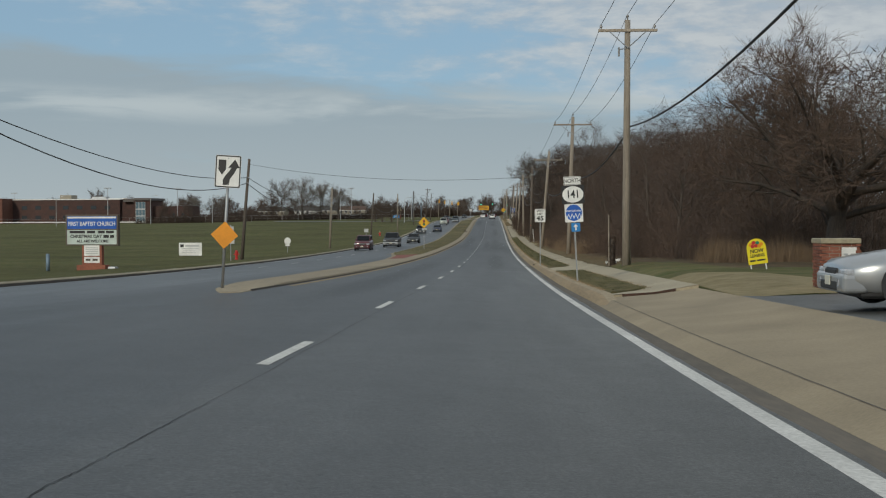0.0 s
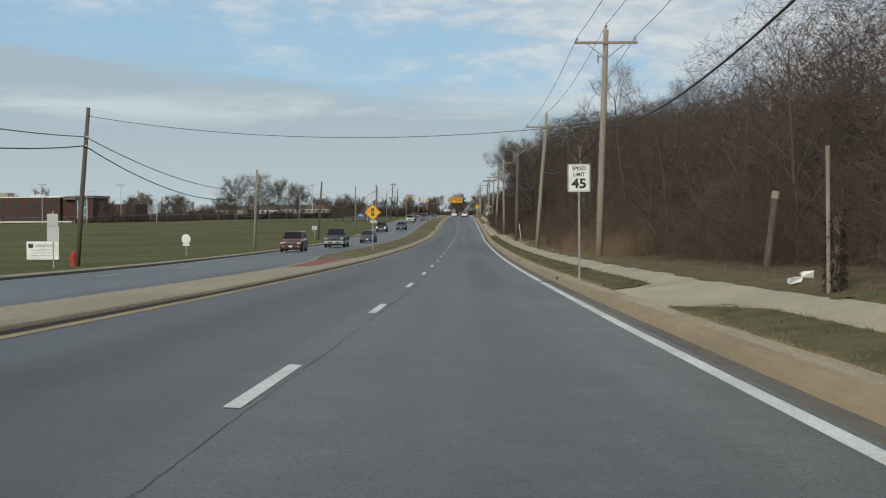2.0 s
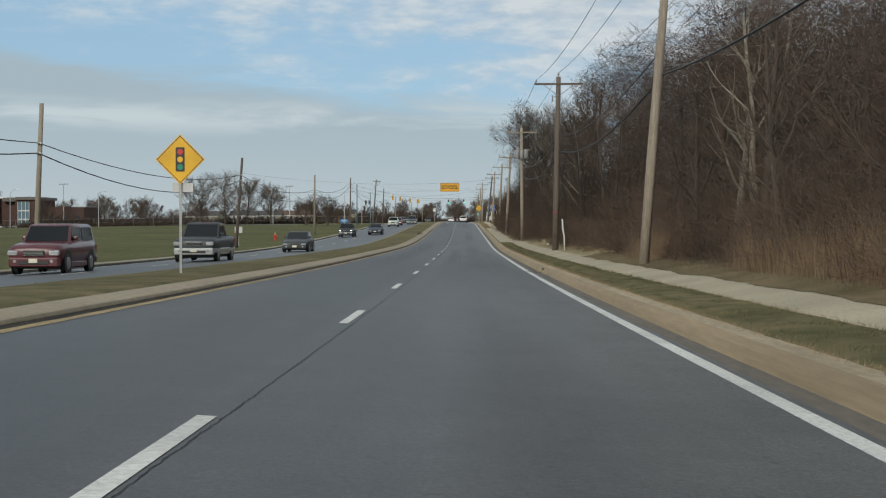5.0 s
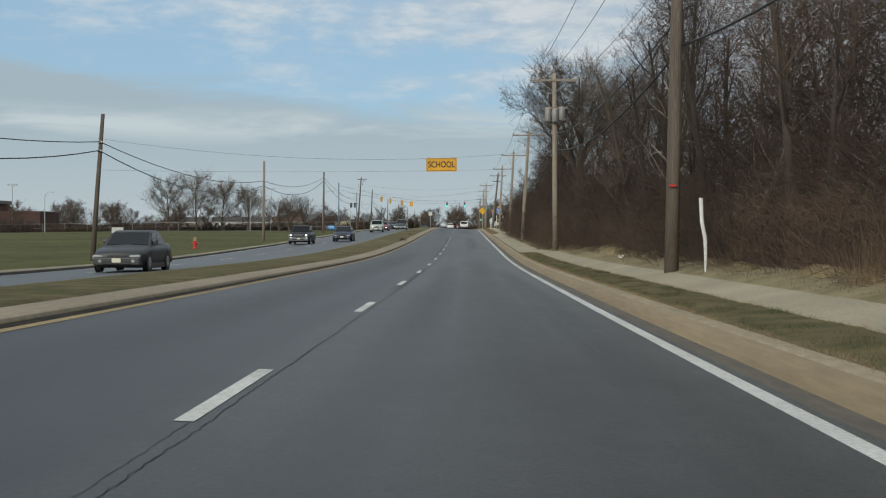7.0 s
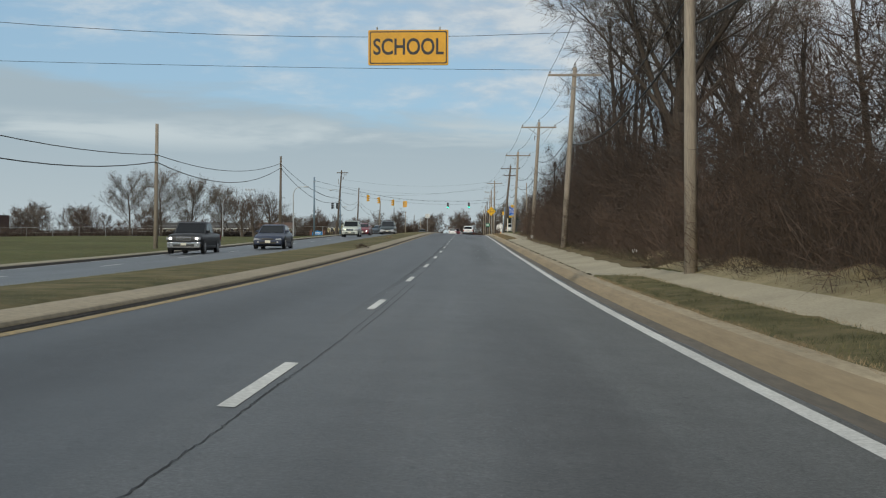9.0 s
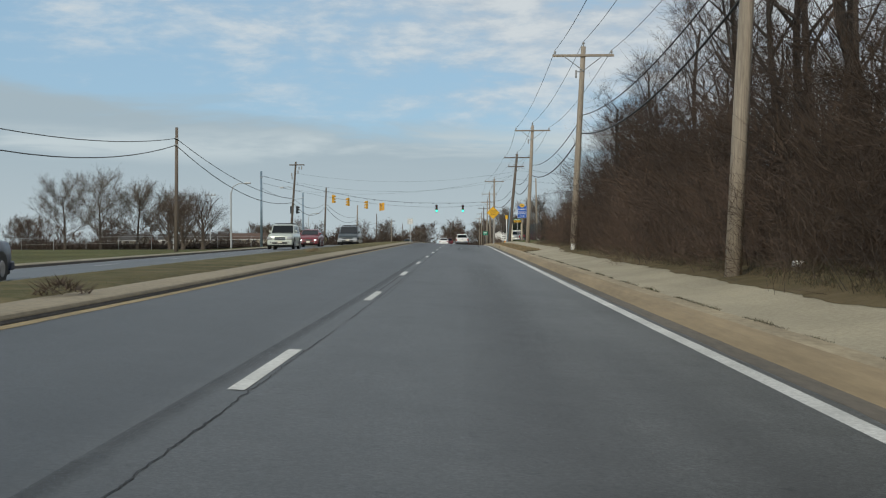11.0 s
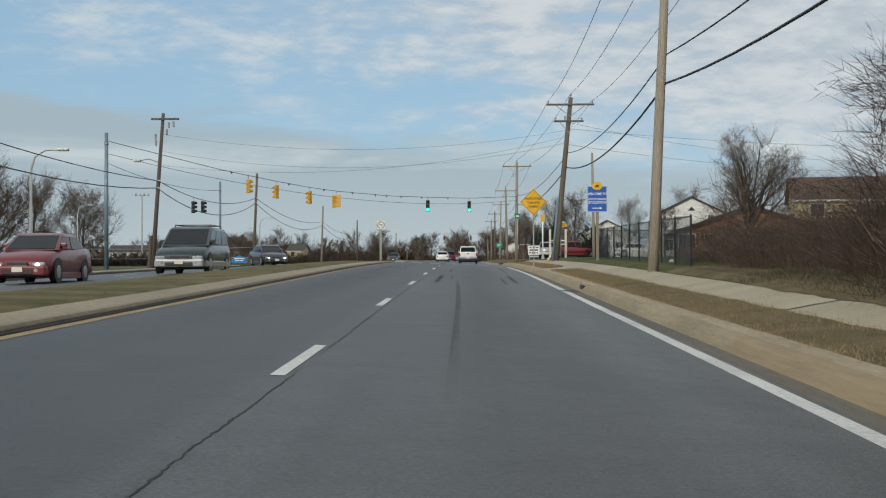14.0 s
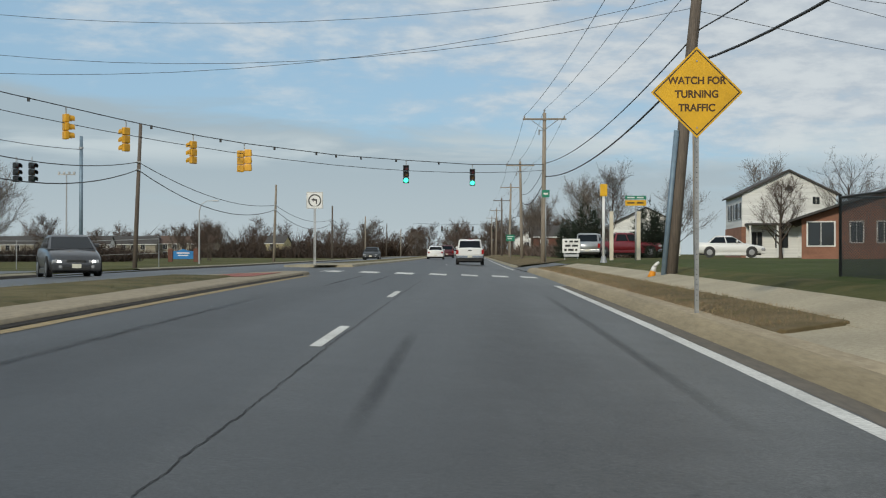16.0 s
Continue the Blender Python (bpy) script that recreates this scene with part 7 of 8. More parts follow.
side_r = loft("road_side_street_right", [(2.8, 0.04), (3.4, 0.06), (6, 0.05), (12, 0.05), (40, 0.05)], ysteps(433.5, 451.5, 3), ASPHALT, lambda u, y, up: Vector((road_x(y) + u, y, road_z(y) + interp([(2.8, -0.14), (3.4, -0.1), (5.4, 0.22), (7, 0.36), (14, 0.47), (60, 0.52)], u) + up)))
tagged(side_r, "asphalt side street into the housing estate", "road", kind="structure")

# ---- houses ----
SIDING_W = mat("white_siding", (0.74, 0.74, 0.72), (0.66, 0.66, 0.65), 5, 0.6, bump=0.05, stretch=(0.2, 0.2, 9))
SIDING_Y = mat("pale_yellow_siding", (0.56, 0.49, 0.28), (0.50, 0.43, 0.24), 5, 0.6, bump=0.05, stretch=(0.2, 0.2, 9))
SIDING_T = mat("tan_siding", (0.30, 0.27, 0.21), (0.25, 0.225, 0.175), 5, 0.7, bump=0.05, stretch=(0.2, 0.2, 9))
ROOF_B = mat("brown_shingles", (0.125, 0.078, 0.058), (0.09, 0.056, 0.043), 9, 0.9, bump=0.3, stretch=(1, 1, 4))
ROOF_G = mat("dark_shingles", (0.075, 0.07, 0.066), (0.05, 0.047, 0.045), 9, 0.9, bump=0.3, stretch=(1, 1, 4))
WALL_BRICK = mat("brick_wall", (0.17, 0.075, 0.052), (0.12, 0.055, 0.04), 7, 0.9, bump=0.3, big=0.7, stretch=(1, 1, 3))
HOUSE_BRICK = mat("orange_brick_wall", (0.30, 0.145, 0.095), (0.22, 0.105, 0.07), 7, 0.9, bump=0.3, big=0.7, stretch=(1, 1, 3))
TRIM = flat_paint("white_trim", (0.74, 0.74, 0.72))
PANE = glass_mat("window_pane", (0.03, 0.035, 0.04), 0.06)


def window(parent, x, z, w, h, y, mullion=True, shutters=None):
    f = part("window", bbox(x - w / 2 - 0.07, x + w / 2 + 0.07, y - 0.05, y + 0.02, z - 0.08, z + h + 0.07), TRIM, parent, "white-framed window")
    n = 2 if mullion else 1
    for k in range(n):
        a = x - w / 2 + k * w / n
        part("pane", bbox(a + 0.02, a + w / n - 0.02, y - 0.065, y - 0.045, z, z + h), PANE, f)
    if shutters:
        for s in (-1, 1):
            part("shutter", bbox(x + s * (w / 2 + 0.25) - 0.16, x + s * (w / 2 + 0.25) + 0.16, y - 0.06, y + 0.01, z - 0.05, z + h + 0.05), shutters, f)
    return f


def house(at, rz, w, d, eave, ridge, wall, roof, label, across=False, name="house", windows=(), doors=(), lower=None, lower_h=0.0, over=0.4):
    """A gabled house, front along its own -y. across: the ridge runs front to back, so that the gable faces the front."""
    t = thing(name, at, label, "house", rz=rz)
    if across:
        o = [(-w / 2, -1), (w / 2, -1), (w / 2, eave), (0, ridge), (-w / 2, eave)]
        part("wall", prism(o, 0, d), wall, t)
        for s in (-1, 1):
            k = (ridge - eave) / (w / 2)
            ro = [(0, ridge + 0.02), (s * (w / 2 + over), eave - k * over + 0.02), (s * (w / 2 + over), eave - k * over + 0.16), (0, ridge + 0.18)]
            part("roof", prism(ro if s > 0 else ro[::-1], -over, d + over), roof, t)
    else:
        bm = bmesh.new()
        prof = [(0, -1), (d, -1), (d, eave), (d / 2, ridge), (0, eave)]
        a = [bm.verts.new((-w / 2, y, z)) for y, z in prof]
        b = [bm.verts.new((w / 2, y, z)) for y, z in prof]
        bm.faces.new(a)
        bm.faces.new(list(reversed(b)))
        for i in range(5):
            bm.faces.new((a[i], b[i], b[(i + 1) % 5], a[(i + 1) % 5]))
        bmesh.ops.recalc_face_normals(bm, faces=bm.faces)
        part("wall", bm, wall, t)
        k = (ridge - eave) / (d / 2)
        for s in (0, 1):
            bm = bmesh.new()
            yo = -over if s == 0 else d + over
            prof = [(yo, eave - k * over + 0.02), (d / 2, ridge + 0.02), (d / 2, ridge + 0.18), (yo, eave - k * over + 0.16)]
            a = [bm.verts.new((-w / 2 - over, y, z)) for y, z in prof]
            b = [bm.verts.new((w / 2 + over, y, z)) for y, z in prof]
            bm.faces.new(a)
            bm.faces.new(list(reversed(b)))
            for i in range(4):
                bm.faces.new((a[i], b[i], b[(i + 1) % 4], a[(i + 1) % 4]))
            bmesh.ops.recalc_face_normals(bm, faces=bm.faces)
            part("roof", bm, roof, t)
        part("fascia", bbox(-w / 2 - over, w / 2 + over, -over - 0.02, -over + 0.02, eave - k * over - 0.08, eave - k * over + 0.1), TRIM, t)
    if lower:
        part("lower_wall", bbox(-w / 2 - 0.04, w / 2 + 0.04, -0.04, 0.3, -1, lower_h), lower, t, "brick ground floor")
    for x, z, ww, hh, sh in windows:
        window(t, x, z, ww, hh, -0.045 if z < lower_h else 0.0, shutters=sh)
    for x, ww, hh in doors:
        dd = part("door", bbox(x - ww / 2, x + ww / 2, -0.1, 0.02, 0, hh), TRIM, t, "white door")
        part("door_panel", bbox(x - ww / 2 + 0.1, x + ww / 2 - 0.1, -0.11, -0.09, 0.2, hh - 0.2), SIDING_W, dd)
    return t


SH = flat_paint("dark_shutter", (0.03, 0.035, 0.04))
wh = house(land_at(26.1, 474.7, 0.1), -3, 7.6, 9.5, 5.15, 7.0, SIDING_W, ROOF_G, "white two-storey house with a brick ground floor at its front", across=True, over=0.3,
           windows=((2.2, 4.3, 0.6, 0.6, None), (-2.6, 0.8, 0.9, 1.2, None), (-0.6, 0.7, 1.1, 1.2, None)), doors=((1.2, 0.95, 2.05),))
part("lower_wall", bbox(-3.86, -3.5, -0.04, 9.5, -1, 2.45), HOUSE_BRICK, wh, "brick ground floor")
part("gable_vent", prism([(-0.45, 5.45), (0.45, 5.45), (0, 5.95)], -0.05, 0.02), SH, wh, "dark triangular vent")
part("porch_roof", prism([(-3.6, 2.55), (2.6, 2.55), (2.6, 2.7), (-3.6, 2.7)], -1.8, 0.0), ROOF_G, wh, "low porch roof")
for x in (-3.4, -1.2, 2.4):
    part("porch_post", bbox(x - 0.07, x + 0.07, -1.7, -1.56, -0.5, 2.55), TRIM, wh)
for y0 in (0.9, 3.2, 6.2):
    f = part("window", bbox(-3.86, -3.78, y0 - 0.07, y0 + 1.17, 3.12, 4.47), TRIM, wh, "white-framed window")
    part("pane", bbox(-3.875, -3.855, y0, y0 + 1.1, 3.2, 4.4), PANE, f)
    for a in (y0 - 0.50, y0 + 1.20):
        part("shutter", bbox(-3.87, -3.78, a, a + 0.40, 3.12, 4.47), SH, f)
house(land_at(26.0, 441.2, 0.05), -16, 14.0, 9.0, 2.3, 4.6, HOUSE_BRICK, ROOF_G, "low red brick ranch house with a dark gabled roof", across=True, over=0.7,
      windows=((-5.9, 0.75, 1.5, 1.35, None), (-3.9, 0.95, 0.7, 1.15, None), (-2.4, 0.95, 0.7, 1.15, None), (1.5, 0.95, 1.1, 1.2, None)), doors=((-0.6, 0.95, 2.05),))
house(land_at(36.0, 446, 0.4), -10, 9.5, 9.0, 5.2, 7.4, SIDING_Y, ROOF_B, "pale yellow two-storey house with a brown roof", windows=((-2.6, 3.5, 1.3, 1.2, None), (1.6, 3.5, 1.3, 1.2, None), (-2.4, 0.9, 1.3, 1.2, None), (1.6, 0.9, 1.3, 1.2, None)))
house(land_at(23.0, 540, 0.5), -6, 9.0, 9.0, 3.6, 5.8, SIDING_W, ROOF_G, "white house with a pale roof farther along the estate", across=True, windows=((-2, 1.0, 1.3, 1.2, None), (2, 1.0, 1.3, 1.2, None)))
house(land_at(16.0, 600, 0.5), 0, 10.0, 8.0, 2.8, 4.6, WALL_BRICK, ROOF_G, "brick house far along the highway", windows=((-3, 0.9, 1.3, 1.2, None), (2, 0.9, 1.3, 1.2, None)))
house(land_at(14.0, 650, 0.5), 0, 9.0, 8.0, 3.0, 5.2, SIDING_W, ROOF_G, "small white house far along the highway", across=True, windows=((-2, 0.9, 1.1, 1.2, None), (2, 0.9, 1.1, 1.2, None)))
vehicle("sedan", land_at(17.0, 453.0, 0.08), 80, C_WHITE, "white sedan parked on the lawn edge before the houses")
vehicle("suv", land_at(8.6, 462.0, 0.06), 170, C_SILVER, "silver minivan parked behind the cream posts")
vehicle("pickup", land_at(11.5, 466.0, 0.06), 95, C_RED, "red pickup truck parked at the estate")
lawn = loft("ground_lawn", [(5.75, 0.0), (6.8, 0.02), (10, 0.03), (20, 0.035), (40, 0.04)], ysteps(360, 432, 2), grass_mat("green_lawn_grass", (0.055, 0.080, 0.022), (0.095, 0.098, 0.040), (0.07, 0.062, 0.032), 0.35), on_land)
tagged(lawn, "green mown lawn before the houses", "lawn", kind="structure")

# ---- school and far houses beyond the field ----
SCHOOL_BRICK = mat("dark_school_brick", (0.085, 0.043, 0.036), (0.055, 0.032, 0.028), 0.5, 0.9, bump=0.1, big=0.06, stretch=(1, 1, 2))
CORNICE = flat_paint("brown_metal_cornice", (0.10, 0.085, 0.08))
BLUE_GLASS = glass_mat("blue_curtain_wall", (0.10, 0.16, 0.20), 0.15)
sch = thing("school_building", land_at(-143, 535, 0.15), "long dark red brick school with a blue glazed entrance bay", "school", rz=-6)
part("main_wing", bbox(-85, -9.5, 0, 22, -2, 9.3, 0.05, 1), SCHOOL_BRICK, sch)
# sunlight on this wing is put into its colour by a brighter brick
part("orange_wing", bbox(-100, -56, -9, 12, -2, 9.9, 0.05, 1), WALL_BRICK, sch, "nearer wing coloured brighter to look sunlit")
part("connector", bbox(-9.5, -3, 1.5, 18, -2, 8.4, 0.05, 1), SCHOOL_BRICK, sch)
part("entrance_bay", bbox(-3, 4, -1.5, 14, -2, 8.9, 0.05, 1), SCHOOL_BRICK, sch)
part("low_wing", bbox(4, 19, 2, 16, -2, 6.6, 0.05, 1), SCHOOL_BRICK, sch)
part("cornice", bbox(-2.6, 4.6, -2.2, 14.4, 8.9, 9.9, 0.05, 1), CORNICE, sch)
part("cornice", bbox(-8.0, -3.2, -0.5, 14, 8.4, 9.7, 0.05, 1), CORNICE, sch)
part("roof_edge", bbox(-85.2, -9.3, -0.2, 22, 9.3, 9.7), TRIM, sch, "white metal roof edge")
part("clerestory", bbox(-16, -8.2, 4, 14, 9.3, 10.0), TRIM, sch, "white roof band")
part("rooftop_unit", bbox(-38, -33, 6, 12, 9.6, 11.4, 0.05, 1), SIDING_T, sch)
part("rooftop_unit", bbox(-24, -18, 6, 10, 9.6, 10.7, 0.05, 1), S_BACK, sch)
gw = part("curtain_wall", bbox(-1.9, 2.0, -1.75, -1.45, -0.5, 8.3), BLUE_GLASS, sch, "blue-grey glazed bay")
for x in (-1.95, -0.65, 0.65, 1.95):
    part("mullion", bbox(x - 0.08, x + 0.08, -1.85, -1.7, -0.5, 8.35), S_BACK, gw)
for z in (2.6, 5.4):
    part("transom", bbox(-1.95, 1.95, -1.84, -1.7, z - 0.2, z + 0.2), S_BACK, gw)
for k in range(7):
    for z in (1.4, 5.4):
        part("window", bbox(-52 + k * 6.0, -49.6 + k * 6.0, -0.06, 0.05, z, z + 1.5), PANE, sch)
for x in (7, 12, 16):
    part("window", bbox(x, x + 1.3, 1.94, 2.05, 2.2, 3.8), PANE, sch)
kerb_s = thing("low_white_wall", land_at(-143, 520, 0.0), "low white barrier along the school drive", "wall", rz=-6)
part("rail", bbox(-70, 26, -0.1, 0.1, 0.2, 0.62, 0.03, 1), TRIM, kerb_s)
hr = random.Random(21)
for k, (x, y, w, wall, roof) in enumerate(((-118, 700, 14, SIDING_T, ROOF_G), (-101, 710, 12, SIDING_W, ROOF_G), (-92, 722, 13, SIDING_T, ROOF_G), (-78, 726, 15, SIDING_T, ROOF_B), (-55, 735, 5, SIDING_Y, ROOF_G))):
    house(land_at(x, y, -0.5), hr.uniform(-12, 12), w, 9, 4.6, 6.6, wall, roof, "two-storey house in the row beyond the field", name="house",
          windows=tuple((-w / 2 + 1.8 + 2.6 * i, z, 1.2, 1.4, None) for i in range(int((w - 2) / 2.6)) for z in (0.9, 3.0)), doors=((0.3, 1.0, 2.1),))
# estate sign between brick pillars across the crossing
t = thing("estate_sign", land_at(-40.2, 549, 0.1), "blue board between two tan brick pillars", "sign", rz=6)
for x in (-1.75, 1.75):
    part("pillar", bbox(x - 0.3, x + 0.3, -0.3, 0.3, -0.5, 1.75, 0.02, 1), WALL_BRICK, t)
q = part("board", prism([(-1.4, 0.3), (1.4, 0.3), (1.4, 1.35), (0.5, 1.5), (0, 1.7), (-0.5, 1.5), (-1.4, 1.35)], -0.08, 0.08), S_LBLUE, t)
bars(q, [(-0.9, 0.9, 1.05, 1.2), (-0.7, 0.7, 0.72, 0.86)], -0.085, S_WHITE)
house(land_at(-116, 712, -0.4), 6, 11, 9, 5.2, 6.4, WALL_BRICK, ROOF_G, "dark red brick building among the far trees", windows=((-3.2, 1.0, 1.2, 1.4, None), (0.2, 1.0, 1.2, 1.4, None), (3.2, 1.0, 1.2, 1.4, None)))

# ---- street lamps, field fence ----
for x, y, h in ((-112, 430, 9.5), (-97, 455, 9.5), (-60, 520, 9.5), (-32, 520, 7.5), (-140, 420, 9.5), (-26.5, 398, 7.6)):
    t = thing("street_lamp", land_at(x, y, -0.1), "slim grey street lamp with a curved arm", "street lamp", "street lamps beyond the field")
    part("shaft", tube_bm([(0, 0, 0), (0, 0, h * 0.85), (0.25, 0, h * 0.95), (0.9, 0, h), (1.7, 0, h + 0.02)], [0.11, 0.08, 0.06, 0.05, 0.04], 8), S_BACK, t)
    part("lamp_head", bbox(1.6, 2.3, -0.16, 0.16, h - 0.06, h + 0.10, 0.05, 2), STEEL, t)
for x, y in ((-138, 470), (-120, 500), (-205, 560), (-60, 560)):
    t = thing("floodlight_mast", land_at(x, y, -0.1), "thin floodlight mast with a bar of lamps", "floodlight")
    part("shaft", tube_bm([(0, 0, 0), (0, 0, 13.0)], [0.16, 0.09], 8), S_BACK, t)
    part("cross_bar", bbox(-1.3, 1.3, -0.06, 0.06, 12.8, 12.95), STEEL, t)
    for k in range(4):
        part("lamp", bbox(-1.25 + k * 0.75, -0.95 + k * 0.75, -0.2, 0.15, 12.95, 13.3, 0.03, 1), STEEL, t)


def chain_fence(x0, y0, x1, y1, h, material, rail, label, step=2.6, mesh=0.11, wr_=0.004, sunk=0.0):
    a, b = Vector((x0, y0, 0)), Vector((x1, y1, 0))
    L = (b - a).length
    d = (b - a).normalized()
    origin = land_at(x0, y0, sunk)
    t = thing("chain_link_fence", origin, label, "fence")
    n = max(1, int(L / step))

    def g(s, z):
        q = a + d * s
        return land_at(q.x, q.y, sunk + z) - origin

    for k in range(n + 1):
        s = L * k / n
        part("post", tube_bm([g(s, -0.2), g(s, h + 0.06)], 0.032, 7), rail, t)
    for k in range(n):
        s0, s1 = L * k / n, L * (k + 1) / n
        part("top_rail", tube_bm([g(s0, h), g(s1, h)], 0.022, 6), rail, t)
        if not mesh:
            part("mid_rail", tube_bm([g(s0, h * 0.5), g(s1, h * 0.5)], 0.012, 4), rail, t)
            continue
        v, f = [], []
        W_ = s1 - s0
        m = int((W_ + h) / mesh)
        side = Vector((-d.y, d.x, 0)) * wr_
        for i in range(m + 1):
            c = i * mesh
            for flip in (0, 1):
                sa, za = (c, 0.03) if c <= W_ else (W_, c - W_ + 0.03)
                sb, zb_ = (c - h, h) if c >= h else (0.0, c + 0.03)
                if za >= h or sa < 0:
                    continue
                if flip:
                    sa, sb = W_ - sa, W_ - sb
                p0, p1 = g(s0 + sa, min(za, h)), g(s0 + sb, min(zb_, h))
                e = Vector((d.x, d.y, 1)) * wr_ if flip == 0 else Vector((d.x, d.y, -1)) * wr_
                i0 = len(v)
                v += [p0 - e, p0 + e, p1 + e, p1 - e]
                f.append((i0, i0 + 1, i0 + 2, i0 + 3))
        obj("mesh", v, f, material, t)
    return t


SCREEN = mat("dark_privacy_screen", (0.016, 0.02, 0.02), (0.028, 0.03, 0.03), 12, 0.8, bump=0.1)
FENCE_BLACK = mat("black_fence_wire", (0.012, 0.016, 0.016), (0.02, 0.022, 0.022), 6, 0.5, bump=0)
chain_fence(6.6, 358.5, 6.75, 390, 1.5, FENCE_BLACK, FENCE_BLACK, "black chain-link fence along the sidewalk", 2.9, 0.055, 0.0035)
chain_fence(6.75, 390, 26, 395, 1.5, FENCE_BLACK, FENCE_BLACK, "black chain-link fence round the back gardens", 2.9, 0.055, 0.0035)
t = thing("privacy_fence", land_at(18.8, 414.5, 0.0), "dark close-boarded garden fence", "fence", rz=8)
for k in range(26):
    part("board", bbox(k * 0.34, k * 0.34 + 0.32, -0.03, 0.03, -0.1, 1.75 + 0.02 * (k % 3), 0.008, 1), SCREEN, t)
for z in (0.4, 1.4):
    part("rail", bbox(0, 8.8, 0.03, 0.09, z, z + 0.1), SCREEN, t)
chain_fence(10.5, 359, 30, 364, 1.55, FENCE_BLACK, FENCE_BLACK, "black chain-link fence closing a garden", 2.9, 0.075, 0.005)
for k in range(9):
    x0, x1 = -330 + k * 34, -296 + k * 34
    chain_fence(x0, 478 - 3 * abs(k - 5), x1, 478 - 3 * abs(k - 4), 2.2, STEEL, STEEL, "long grey chain-link fence across the field", 5.6, 0.0, 0.012)

# ---- single trees and far woods ----
pr = random.Random(77)


def lone_tree(kind_args, u, y, seed, label, bark=BARK, twig_mat=TWIG_GREY, up=0.0, name="bare_tree"):
    r = random.Random(seed)
    tv, tf, cv, cf = grow(r, **kind_args)
    t = thing(name, on_land(u, y, up), label, "tree")
    obj("trunk", tv, tf, bark, t, "", True)
    obj("crown", cv, cf, twig_mat, t)
    return t


# low spreading tree beside the first driveway
branching_tree(501, on_land(13.5, 52), "old spreading bare tree with drooping reddish twigs by the driveway", BARK, TWIG_RED, height=8.6, trunk_r=0.42, bole=0.42, first=0.55, kids=(14, 9, 7), ratio=(1.75, 0.44, 0.5), angle=(1.0, 0.75, 0.85), up=(0.0, 0.035, 0.02), wander=(0.06, 0.14, 0.22), taper=0.65, twigs=13, fine=3, twig_len=0.7, twig_w=0.017, lean=(0.04, 0), vase=1.0, droop=0.02)
# round-crowned tall trees over the wood
for u, y, h, sd in ((8.9, 258, 19.0, 502), (14.0, 267, 19.5, 503)):
    branching_tree(sd, on_land(u, y), "tall round-crowned bare tree rising above the wood", BARK, TWIG_GREY, height=h, trunk_r=0.36, bole=0.42, first=0.62, kids=(9, 9, 7), ratio=(0.98, 0.40, 0.5), angle=(0.62, 0.62, 0.75), up=(0.0, 0.02, 0.02), wander=(0.05, 0.10, 0.18), taper=0.7, twigs=11, fine=2, twig_len=0.9, twig_w=0.020, vase=1.0)
# pale-barked trees in the wood
for k, (u, y, h, lx) in enumerate(((9.7, 149.0, 11.0, 0.10), (10.3, 150.5, 10.5, -0.12), (9.3, 151.5, 9.0, 0.28), (9.6, 208, 10.0, -0.15), (9.2, 196, 7.0, 0.45))):
    branching_tree(510 + k, on_land(u, y), "pale-barked bare tree at the wood's edge", BARK_PALE, TWIG_GREY, height=h, trunk_r=0.17 - 0.01 * k, bole=0.82, first=0.34, kids=(9, 4), ratio=(0.36, 0.45), angle=(0.8, 0.8), up=(0.03, 0.06, 0.02), wander=(0.10, 0.2, 0.25), taper=0.25, twigs=6, fine=2, twig_len=0.7, twig_w=0.012, lean=(lx, 0.05))
# slender and stout trees that stand out at the front of the wood
for k, (u, y, h, r, first) in enumerate(((10.2, 124.0, 12.0, 0.15, 0.55), (10.9, 117.0, 10.5, 0.12, 0.5), (11.4, 111.0, 10.0, 0.13, 0.45), (8.9, 220.0, 11.5, 0.19, 0.18), (10.2, 219.0, 16.0, 0.27, 0.4), (10.8, 223.5, 15.0, 0.2, 0.45),
                                    (10.0, 262.0, 15.5, 0.22, 0.4), (11.2, 268.5, 16.0, 0.28, 0.42), (9.6, 276.0, 15.5, 0.25, 0.45), (10.1, 279.0, 16.5, 0.3, 0.45), (10.4, 283.0, 16.0, 0.30, 0.42), (9.6, 285.5, 15.5, 0.24, 0.45), (11.0, 288.5, 15.0, 0.26, 0.42),
                                    (10.0, 294.0, 13.0, 0.24, 0.42), (9.5, 299.0, 12.0, 0.2, 0.4), (10.3, 305.0, 11.5, 0.22, 0.4), (9.8, 311.0, 10.5, 0.2, 0.35), (10.6, 317.0, 10.0, 0.18, 0.35))):
    branching_tree(700 + k, on_land(u, y), "tall bare tree with a bold dark trunk before the wood", BARK if k < 4 else BARK_DARK, TWIG_GREY if k < 4 else TWIG_DARK, height=h, trunk_r=r * 0.72, bole=0.84, first=first, kids=(9, 5, 3), ratio=(0.36, 0.48, 0.5), angle=(0.7, 0.75, 0.8), up=(0.02, 0.05, 0.03), wander=(0.09, 0.17, 0.22), taper=0.3, twigs=6, fine=2, twig_len=0.7, twig_w=0.012, lean=(0.14 * math.sin(k * 1.9), 0.1 * math.cos(k * 2.3)))
# garden tree of many upright stems, and trees by the houses
branching_tree(520, on_land(18.9, 408), "round bare garden tree of many upright stems", BARK_DARK, TWIG_GREY, height=10.6, trunk_r=0.26, bole=0.40, first=0.30, kids=(16, 9, 7), ratio=(1.05, 0.42, 0.5), angle=(0.62, 0.62, 0.7), up=(0.0, 0.05, 0.04), wander=(0.05, 0.10, 0.16), taper=0.6, twigs=8, fine=2, twig_len=0.5, twig_w=0.010, vase=1.0)
